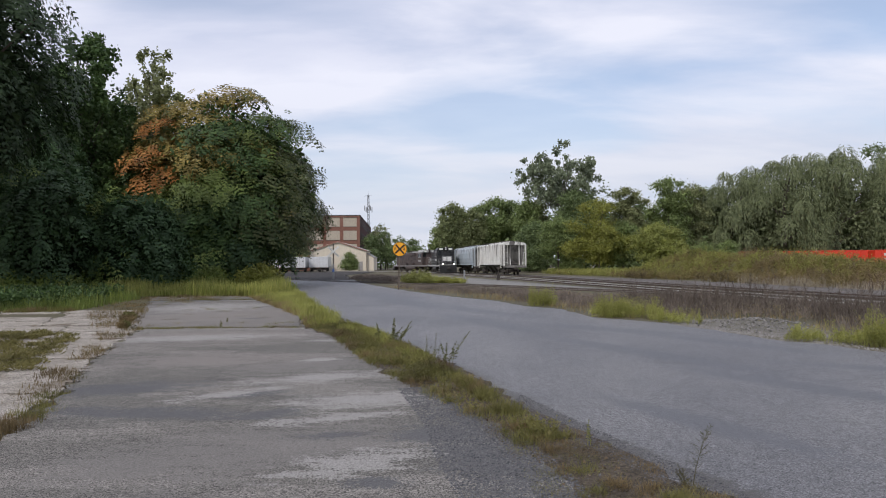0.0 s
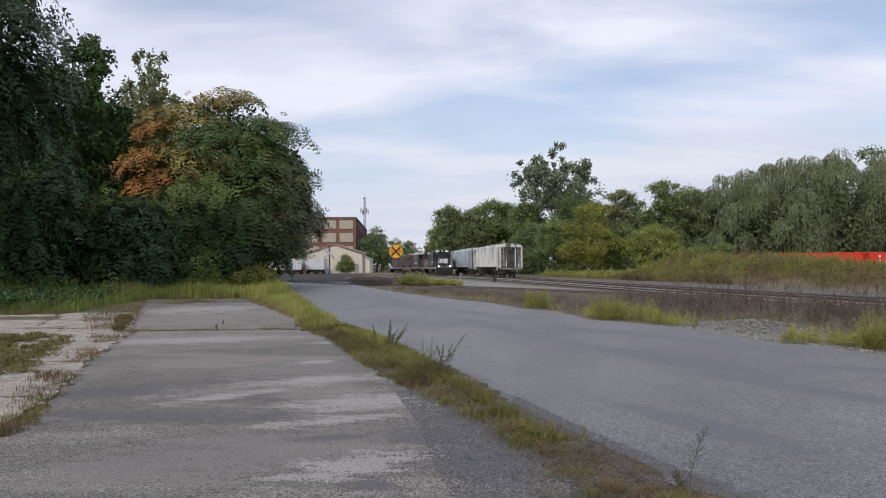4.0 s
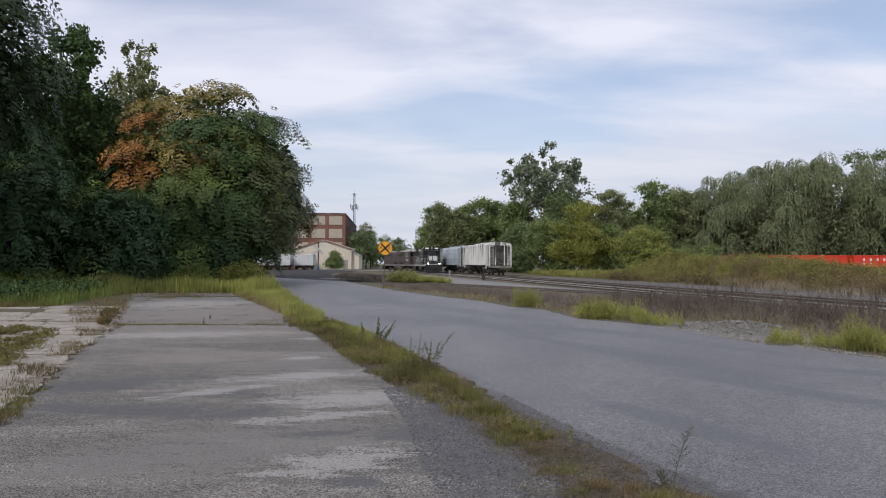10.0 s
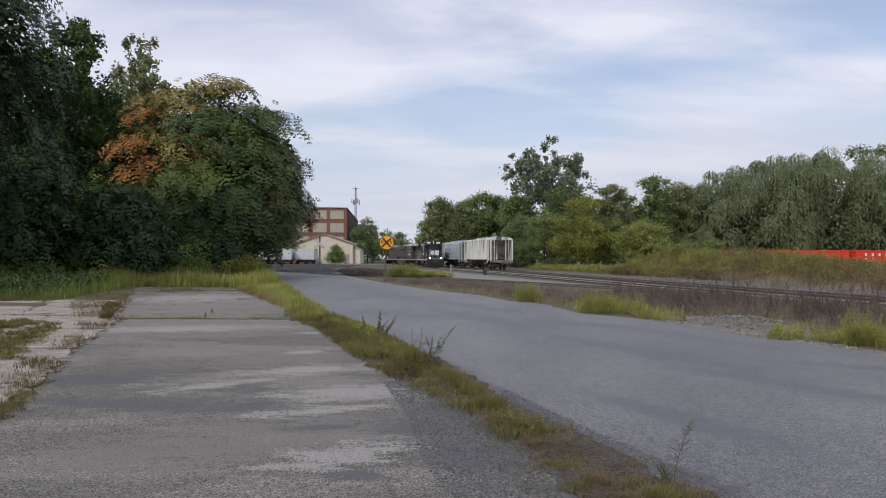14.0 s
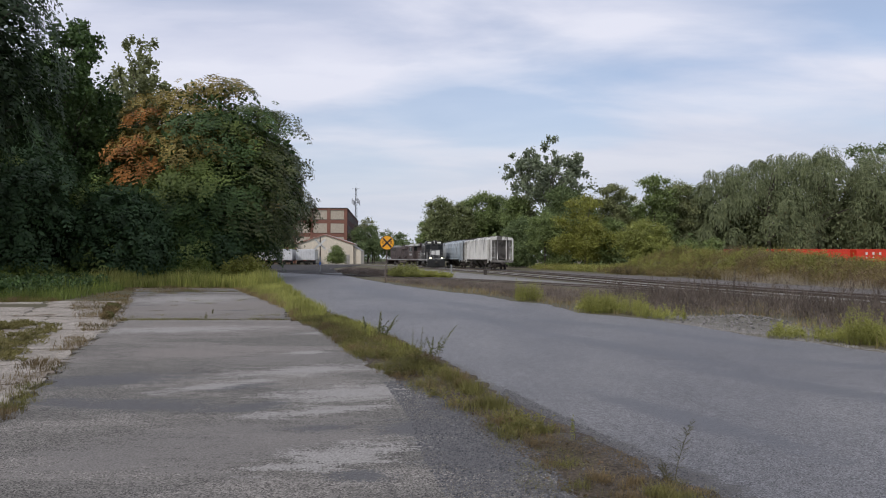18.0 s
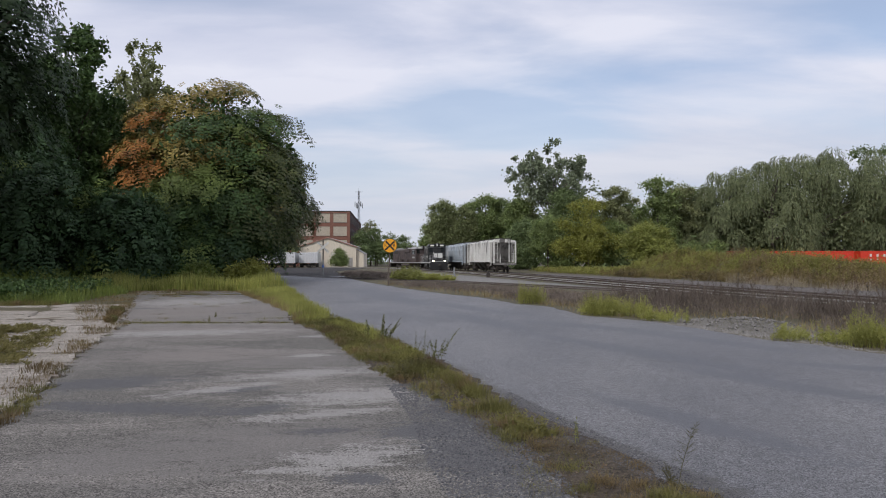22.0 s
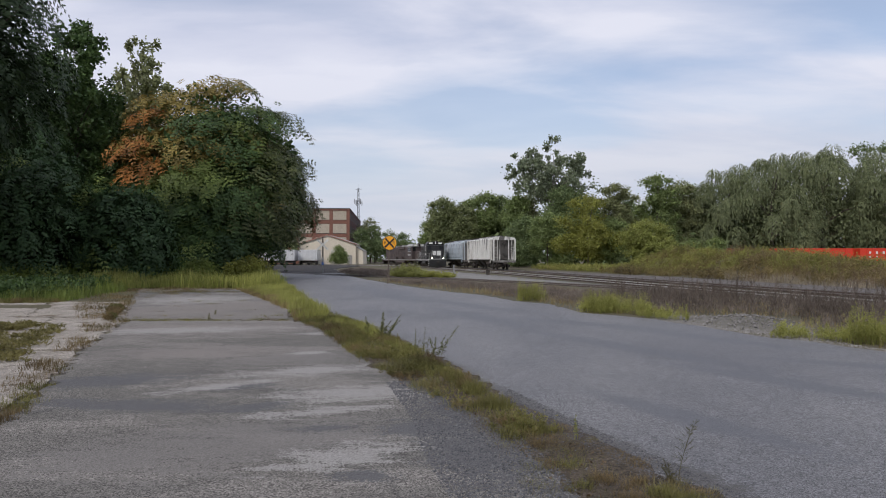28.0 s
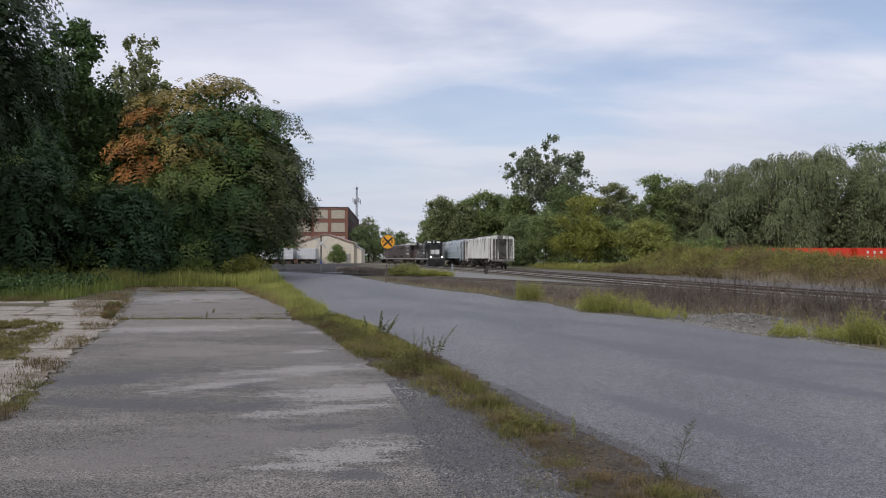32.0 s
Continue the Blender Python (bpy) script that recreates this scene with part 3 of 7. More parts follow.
class Shape:
    """Collects boxes, prisms and rods into one mesh."""

    def __init__(self):
        self.v, self.f = [], []

    def add(self, verts, faces, m=None):
        o = len(self.v)
        self.v += [tuple(m @ Vector(p)) if m else tuple(p) for p in verts]
        self.f += [tuple(i + o for i in q) for q in faces]
        return self

    def box(self, cx, cy, cz, sx, sy, sz, m=None):
        x, y, z = sx / 2, sy / 2, sz / 2
        return self.add([(cx + a * x, cy + b * y, cz + c * z) for c in (-1, 1) for b in (-1, 1) for a in (-1, 1)],
                        [(0, 2, 3, 1), (4, 5, 7, 6), (0, 1, 5, 4), (2, 6, 7, 3), (0, 4, 6, 2), (1, 3, 7, 5)], m)

    def rod(self, a, b, r0, r1=None, n=8):
        a, b = Vector(a), Vector(b)
        r1 = r0 if r1 is None else r1
        q = (b - a).to_track_quat("Z", "Y").to_matrix()
        ring = [q @ Vector((math.cos(2 * math.pi * i / n), math.sin(2 * math.pi * i / n), 0)) for i in range(n)]
        vs = [a + p * r0 for p in ring] + [b + p * r1 for p in ring]
        return self.add(vs, [(i, (i + 1) % n, n + (i + 1) % n, n + i) for i in range(n)] + [tuple(range(n))[::-1], tuple(range(n, 2 * n))])

    def prism(self, outline, y0, y1, axis="y"):
        """An outline in (x, z) drawn out along y, or in (y, z) along x."""
        n = len(outline)
        if axis == "y":
            vs = [(p, y0, q) for p, q in outline] + [(p, y1, q) for p, q in outline]
        elif axis == "x":
            vs = [(y0, p, q) for p, q in outline] + [(y1, p, q) for p, q in outline]
        else:
            vs = [(p, q, y0) for p, q in outline] + [(p, q, y1) for p, q in outline]
        return self.add(vs, [tuple(range(n)), tuple(range(n, 2 * n))[::-1]] + [(i, n + i, n + (i + 1) % n, (i + 1) % n) for i in range(n)])

    def mesh(self, name, material, bevel=0.0, smooth=False):
        me = bpy.data.meshes.new(name)
        me.from_pydata(self.v, [], self.f)
        bm = bmesh.new()
        bm.from_mesh(me)
        bmesh.ops.recalc_face_normals(bm, faces=bm.faces)
        if bevel:
            bmesh.ops.bevel(bm, geom=list(bm.edges), offset=bevel, segments=1, affect="EDGES", clamp_overlap=True)
        if smooth:
            for q in bm.faces:
                q.smooth = True
        bm.to_mesh(me)
        bm.free()
        me.materials.append(material)
        return me


def part(name, shape, material, parent=None, label="", bevel=0.0, at=None, smooth=False):
    ob = new(name, shape.mesh(name, material, bevel, smooth))
    if parent:
        ob.parent = parent
    if at is not None:
        ob.matrix_basis = at
    if label:
        tagged(ob, label)
    return ob


def share(name, mesh, parent, at, label=""):
    """One more object on a mesh that is there already."""
    ob = new(name, mesh)
    ob.parent = parent
    ob.matrix_basis = at
    if label:
        tagged(ob, label)
    return ob


def thing(name, at, label, category, group="", kind=""):
    ob = new(name)
    ob.empty_display_size = 0.3
    ob.matrix_basis = at
    return tagged(ob, label, category, group, kind)


def quads(name, verts, material):
    """A mesh of loose quads from an (n, 4, 3) array."""
    v = np.asarray(verts, dtype=np.float32).reshape(-1, 3)
    n = len(v) // 4
    me = bpy.data.meshes.new(name)
    me.vertices.add(len(v))
    me.vertices.foreach_set("co", v.ravel())
    me.loops.add(len(v))
    me.loops.foreach_set("vertex_index", np.arange(len(v), dtype=np.int32))
    me.polygons.add(n)
    me.polygons.foreach_set("loop_start", np.arange(n, dtype=np.int32) * 4)
    me.update(calc_edges=True)
    me.materials.append(material)
    return me


def sheet(name, outline, z0, z1, material, wobble=0.0, step=0.6, seed=1):
    """A flat slab with a worn outline: (x, y) corners, cut into short steps and roughened."""
    rng = random.Random(seed)
    pts = []
    for i, a in enumerate(outline):
        b = outline[(i + 1) % len(outline)]
        d = math.dist(a, b)
        k = max(1, int(d / step)) if wobble else 1
        for j in range(k):
            u = j / k
            w = min(1.0, d) * wobble
            pts.append((a[0] + (b[0] - a[0]) * u + rng.uniform(-w, w), a[1] + (b[1] - a[1]) * u + rng.uniform(-w, w)))
    return Shape().prism(pts, z0, z1, "z").mesh(name, material)


def curve_at(points, t):
    """Catmull-Rom through (x, y) points, t from 0 to 1."""
    n = len(points) - 1
    s = min(max(t, 0.0), 0.99999) * n
    i = int(s)
    u = s - i
    p = [np.array(points[min(max(i + k, 0), n)], float) for k in (-1, 0, 1, 2)]
    if i == 0:
        p[0] = 2 * p[1] - p[2]
    if i == n - 1:
        p[3] = 2 * p[2] - p[1]
    return 0.5 * ((2 * p[1]) + (p[2] - p[0]) * u + (2 * p[0] - 5 * p[1] + 4 * p[2] - p[3]) * u ** 2 + (3 * p[1] - p[0] - 3 * p[2] + p[3]) * u ** 3)


# ---- ground, road, lot ----
GROUND_Z = -0.03


def build_ground():
    xs = np.array([-2600, -900, -350, -160, -90, -60, -45, -30, -20, -10, 0, 10, 20, 30, 45, 60, 90, 160, 350, 900, 2600.0])
    ys = np.array([-2600, -600, -150, -40, -15, 0, 10, 20, 30, 40, 55, 75, 100, 140, 220, 400, 900, 2600.0])
    vs = [(x, y, GROUND_Z) for y in ys for x in xs]
    w = len(xs)
    fs = [(j * w + i, j * w + i + 1, (j + 1) * w + i + 1, (j + 1) * w + i) for j in range(len(ys) - 1) for i in range(w - 1)]
    ob = part("ground", Shape().add(vs, fs), M_SOIL)
    tagged(ob, "brown soil with thin dry grass around the rail yard", "ground", kind="structure")


ROAD_R = [(9.4, -12), (9.0, 0), (8.3, 6), (7.5, 10.8), (7.0, 12.2), (6.4, 12.8), (6.2, 13.8), (5.6, 16.1), (5.1, 17.3), (3.9, 18.9), (3.6, 22.3), (2.5, 24.0),
          (1.6, 27.6), (-0.1, 31.0), (-2.9, 38.2), (-4.3, 42.7), (-6.2, 48.5), (-7.4, 52.8), (-9.5, 60), (-11.5, 70), (-14, 82), (-18, 100), (-22, 135), (-25, 160)]
ROAD_L = [(-56, 158), (-40, 120), (-29, 92), (-21.6, 75), (-15, 55), (-9.9, 38.5), (-5.3, 24.0), (-3.0, 17.6), (-1.0, 12.2), (-0.1, 9.6), (0.45, 7.5), (0.7, 6.6),
          (1.1, 5.7), (1.4, 4.8), (1.7, 4.0), (2.3, 2), (3.0, -2), (4.5, -12)]


def build_paving():
    road = new("road", sheet("road", ROAD_R + ROAD_L, -0.06, 0.0, M_ROAD, 0.10, 0.5, 3))
    tagged(road, "cracked grey asphalt road curving to a rail crossing", "road", kind="structure")
    verge = new("verge", sheet("verge", [(-4.3, 17.2), (-2.9, 14.0), (-1.4, 9.8), (-0.7, 8.2), (-0.3, 7.2), (0.2, 6.2), (0.5, 5.3), (0.6, 4.6), (0.75, 3.8), (1.2, 2), (2.8, -8), (4.7, -8), (3.2, -2), (2.5, 2), (1.92, 4.0),
                                          (1.62, 4.8), (1.32, 5.7), (0.92, 6.6), (0.66, 7.5), (0.1, 9.6), (-0.8, 12.2), (-2.8, 17.4)], -0.05, 0.0022, M_DIRT, 0.085, 0.16, 9))
    tagged(verge, "brown dirt verge between lot and road", "verge", kind="structure")
    yard = new("yard", sheet("yard", [(-22.3, 75.5), (-11.5, 69), (-14, 82), (-18, 100), (-20, 160), (-60, 160), (-41, 120), (-30, 92)], -0.05, 0.004, M_YARD, 0.4, 1.5, 12))
    tagged(yard, "dark gravel yard beyond the rail crossing", "yard", kind="structure")
    lot = thing("pavement", pose(0, 0, 0), "old weathered concrete lot with dark asphalt smears", "pavement", kind="structure")
    main = [(-8.3, 16.4), (-6.7, 11.8), (-5.35, 8.7), (-4.6, 6.8), (-4.3, 5.8), (-3.6, 3), (-3.2, 0), (-3, -8), (3, -8), (2.2, -2), (1.3, 2), (0.85, 4.0),
            (0.75, 4.7), (0.6, 5.4), (0.3, 6.3), (-0.2, 7.3), (-0.6, 8.3), (-1.3, 9.9), (-2.8, 14.2), (-3.95, 16.4)]
    back = [(-14.94, 30.4), (-8.6, 16.65), (-4.1, 16.65), (-5.2, 20.5), (-7.8, 26.6), (-9.65, 30.4)]
    far_end = [(-16.6, 34.0), (-15.1, 30.75), (-9.8, 30.75), (-11.4, 34.0)]
    for nm, o, s in (("slab", main, 5), ("slab", back, 6), ("slab", far_end, 7)):
        ob = new(nm, sheet(nm, o, -0.07, 0.004, M_CONC, 0.11, 0.14, s))
        ob.parent = lot
    left = thing("pavement", pose(0, 0, 0), "broken pale concrete slabs with weeds in the joints", "pavement", kind="structure")
    # the slabs have broken into uneven pieces
    rng = random.Random(31)
    edge = [(-4.35, 5.0), (-4.75, 6.8), (-5.5, 8.7), (-6.85, 11.8), (-8.45, 16.3), (-9.6, 18.6), (-12.2, 24.0)]
    for row in range(12):
        y0, y1 = 4.8 + row * 1.6, 4.8 + (row + 1) * 1.6
        x_of = lambda y: next((a[0] + (b[0] - a[0]) * (y - a[1]) / (b[1] - a[1]) for a, b in zip(edge, edge[1:]) if a[1] <= y <= b[1]), -12.2)
        off = -0.05
        for col in range(5):
            w = rng.uniform(1.7, 3.0)
            g = rng.uniform(0.03, 0.12)
            if rng.random() > 0.14 or col == 0:
                o = [(x_of(y0) - off, y0 + g), (x_of(y1) - off, y1 - g), (x_of(y1) - off - w + g, y1 - g + rng.uniform(-0.1, 0.2)), (x_of(y0) - off - w + g, y0 + g + rng.uniform(-0.2, 0.1))]
                share("slab", sheet("slab", o, -0.09, rng.uniform(-0.016, 0.006), M_CONC2, 0.085, 0.15, 40 + row * 5 + col), left, pose(0, 0, 0))
            off += w


# ---- railway ----
T1 = [(27.5, -30), (21.2, 5), (17.6, 26.4), (13.9, 47), (7.6, 85), (0.6, 118), (-9, 160), (-22, 215)]
T2 = [(24.0, -30), (17.8, 5), (13.95, 26), (9.4, 50), (4.0, 79), (-1.2, 104), (-3.4, 118), (-6.1, 128), (-10.4, 137), (-17, 146), (-31, 163), (-50, 185)]
T3 = [(14.4, 23.4), (12.6, 29), (10.3, 34), (7.3, 38.6), (4.4, 43.5), (-0.2, 50), (-6.9, 57.5), (-13.9, 66.5), (-24, 80), (-40, 98)]


def line_points(pts, step):
    ps = [curve_at(pts, i / 400) for i in range(401)]
    acc, out, last = 0.0, [ps[0]], ps[0]
    for p in ps[1:]:
        d = np.linalg.norm(p - last)
        while acc + d >= step:
            u = (step - acc) / d
            last = last + (p - last) * u
            out.append(last)
            d = np.linalg.norm(p - last)
            acc = 0.0
        acc += d
        last = p
    return out


def build_track(pts, label, top=0.10, head=None, tie_step=0.56, tie_far=120):
    t = thing("track", pose(0, 0, 0), label, "railway track", "tracks", kind="structure")
    ps = line_points(pts, 2.0)

    def strip(off, half, z0, z1):
        s = Shape()
        n = len(ps)
        for i, p in enumerate(ps):
            a, b = ps[max(i - 1, 0)], ps[min(i + 1, n - 1)]
            d = (b - a) / np.linalg.norm(b - a)
            nx, ny = -d[1], d[0]
            for o in (off - half, off + half):
                for z in (z0, z1):
                    s.v.append((p[0] + nx * o, p[1] + ny * o, z))
        for i in range(n - 1):
            k = i * 4
            s.f += [(k, k + 4, k + 5, k + 1), (k + 2, k + 3, k + 7, k + 6), (k + 1, k + 5, k + 7, k + 3), (k, k + 2, k + 6, k + 4)]
        return s

    part("ballast", strip(0, 1.75, -0.08, top - 0.135), M_BALLAST, t)
    for o in (-0.7525, 0.7525):
        r = part("rail", strip(o, 0.035, top - 0.15, top - 0.045), M_RAIL, t)
        part("rail_head", strip(o, 0.037, top - 0.045, top), head or M_RAILDULL, r)
    tie = Shape().box(0, 0, 0, 2.55, 0.23, 0.18).mesh("tie", M_TIE, 0.015)
    tp = line_points(pts, tie_step)
    for i in range(1, len(tp) - 1):
        if 12 < tp[i][1] < tie_far:
            d = tp[i + 1] - tp[i - 1]
            share("tie", tie, t, pose(tp[i][0], tp[i][1], top - 0.215, 0, 0, math.degrees(math.atan2(d[1], d[0])) - 90 + random.uniform(-1, 1)))


def heading(pts, y):
    """The place and turn on a track at that y: x, y and the angle by which +y is turned."""
    best = min((i / 2000 for i in range(2001)), key=lambda u: abs(curve_at(pts, u)[1] - y))
    a, b = curve_at(pts, best - 0.004), curve_at(pts, best + 0.004)
    p = curve_at(pts, best)
    return p[0], p[1], math.degrees(math.atan2(b[1] - a[1], b[0] - a[0])) - 90

# ---- rolling stock ----
RAIL_TOP = 0.10


def wheelset_truck(parent, y, axles=(-0.88, 0.88), r=0.42):
    """A bogie: side frames, bolster and wheels on their axles."""
    t = part("truck", Shape().box(-1.0, 0, 0.50, 0.16, 2.3, 0.26).box(1.0, 0, 0.50, 0.16, 2.3, 0.26).box(0, 0, 0.62, 2.0, 0.42, 0.30)
             .box(-1.0, 0, 0.70, 0.2, 0.9, 0.22).box(1.0, 0, 0.70, 0.2, 0.9, 0.22), M_GRIME, parent, bevel=0.03, at=pose(0, y, 0))
    for a in axles:
        for s in (-1, 1):
            part("wheel", Shape().rod((s * 0.69, a, r), (s * 0.80, a, r), r, r, 20).rod((s * 0.66, a, r), (s * 0.70, a, r), r + 0.03, r + 0.03, 20), M_WHEEL, t)
        part("axle", Shape().rod((-0.7, a, r), (0.7, a, r), 0.08, 0.08, 10), M_WHEEL, t)


def ladder(parent, x, y, z0, z1, width, along, material, n=7):
    s = Shape()
    ax = (width / 2, 0) if along == "x" else (0, width / 2)
    for k in (-1, 1):
        s.rod((x + k * ax[0], y + k * ax[1], z0), (x + k * ax[0], y + k * ax[1], z1), 0.03, 0.03, 6)
    for i in range(n):
        z = z0 + (z1 - z0) * (i + 0.5) / n
        s.rod((x - ax[0], y - ax[1], z), (x + ax[0], y + ax[1], z), 0.022, 0.022, 6)
    return part("ladder", s, material, parent)


def covered_hopper(at, paint, label, length=15.4, rounded=False):
    car = thing("hopper_car", at, label, "rail car", "hopper cars")
    h, w, wall = length / 2, 1.58, length / 2 - 1.75
    # body: side sheets up to a cambered roof, with sloping ends
    sec = [(-w, 1.56), (-w, 4.12), (-w * 0.93, 4.30), (-0.55, 4.46), (0.55, 4.46), (w * 0.93, 4.30), (w, 4.12), (w, 1.56)]
    if rounded:
        sec = [(-1.36, 1.50), (-1.50, 1.8), (-1.60, 2.5), (-1.58, 3.3), (-1.42, 4.0), (-1.0, 4.4), (0, 4.5),
               (1.0, 4.4), (1.42, 4.0), (1.58, 3.3), (1.60, 2.5), (1.50, 1.8), (1.36, 1.50)]
    body = part("body", Shape().prism(sec, -wall, wall), paint, car, bevel=0.02)
    for s in (-1, 1):
        # sloping end sheet and the roof's overhang over it
        part("end_sheet", Shape().add([(-w + 0.1, s * wall, 1.3), (w - 0.1, s * wall, 1.3), (w - 0.1, s * (wall + 0.02), 4.1), (-w + 0.1, s * (wall + 0.02), 4.1),
                                       (-w + 0.1, s * (wall + 0.05), 1.5), (w - 0.1, s * (wall + 0.05), 1.5), (w - 0.1, s * (h - 0.35), 4.05), (-w + 0.1, s * (h - 0.35), 4.05)],
                                      [(0, 1, 2, 3), (4, 5, 6, 7), (0, 1, 5, 4), (3, 2, 6, 7), (0, 3, 7, 4), (1, 2, 6, 5)]), M_STAINSHADE, car)
        part("roof_end", Shape().prism([(-w, 4.02), (-w, 4.12), (-w * 0.93, 4.30), (-0.55, 4.46), (0.55, 4.46), (w * 0.93, 4.30), (w, 4.12), (w, 4.02)],
                                       s * (wall + 0.005), s * (h - 0.12)), paint, car, bevel=0.01)
        part("end_sill", Shape().box(0, s * (h - 0.14), 1.12, 2 * w, 0.28, 0.30), M_STAINSHADE, car, bevel=0.02)
        for k in (-1, 1):
            part("corner_post", Shape().box(k * (w - 0.06), s * (h - 0.10), 2.65, 0.14, 0.16, 2.9), paint, car)
            part("end_post", Shape().box(k * 0.62, s * (h - 0.16), 2.6, 0.10, 0.12, 2.9), paint, car)
            part("side_stay", Shape().box(k * (w - 0.04), s * (wall + 0.75), 2.7, 0.09, 0.10, 2.9), paint, car)
            ladder(car, k * (w - 0.38), s * (h - 0.05), 1.0, 4.1, 0.42, "x", paint)
            ladder(car, k * (w + 0.02), s * (wall + 0.36), 0.9, 4.1, 0.42, "y", paint)
        part("crossover_walk", Shape().box(0, s * (h - 0.2), 1.33, 2.6, 0.36, 0.05), M_STREAK, car)
        part("brake_gear", Shape().box(0.2 * s, s * (h - 0.45), 1.65, 0.5, 0.35, 0.45).rod((-0.5, s * (h - 0.4), 1.5), (0.5, s * (h - 0.4), 1.5), 0.12, 0.12, 10),
             M_STREAK, car, bevel=0.02)
        part("coupler", Shape().box(0, s * (h + 0.18), 0.86, 0.3, 0.6, 0.26).box(0, s * (h + 0.46), 0.86, 0.36, 0.16, 0.34), M_GRIME, car, bevel=0.03)
        wheelset_truck(car, s * (h - 2.1))
    part("sill", Shape().box(0, 0, 1.14, 0.5, length - 0.5, 0.3), M_GRIME, car)
    for k in (-1, 1):
        part("side_sill", Shape().box(k * (w - 0.02), 0, 1.50, 0.1, length - 3.3, 0.22), paint, car)
    # discharge chutes under the body
    for y in ((-2.9, 0.0, 2.9) if length > 15 else (-1.8, 1.8)):
        c = part("chute", Shape().add([(-1.5, y - 1.42, 1.55), (1.5, y - 1.42, 1.55), (1.5, y + 1.42, 1.55), (-1.5, y + 1.42, 1.55),
                                       (-0.5, y - 0.35, 0.30), (0.5, y - 0.35, 0.30), (0.5, y + 0.35, 0.30), (-0.5, y + 0.35, 0.30)],
                                      [(0, 1, 2, 3), (4, 5, 6, 7), (0, 1, 5, 4), (1, 2, 6, 5), (2, 3, 7, 6), (3, 0, 4, 7)]), M_STREAK, car)
        part("gate", Shape().box(0, y, 0.27, 1.3, 0.8, 0.1), M_GRIME, c)
    # roof walk, hatches
    part("roof_walk", Shape().box(-0.62, 0, 4.60, 0.34, length - 1.2, 0.04).box(0.62, 0, 4.60, 0.34, length - 1.2, 0.04)
         .box(0, -h + 0.5, 4.56, 1.9, 0.3, 0.04).box(0, h - 0.5, 4.56, 1.9, 0.3, 0.04), M_STREAK, car)
    for i in range(5):
        part("hatch", Shape().box(0, -wall + (i + 0.5) * 2 * wall / 5, 4.53, 0.62, 1.5, 0.14), paint, car, bevel=0.03)
    if not rounded:
        for i in range(1, 4):
            for k in (-1, 1):
                part("side_seam", Shape().box(k * (w + 0.012), -wall + i * 2 * wall / 4, 2.7, 0.03, 0.09, 2.8), paint, car)
    return car


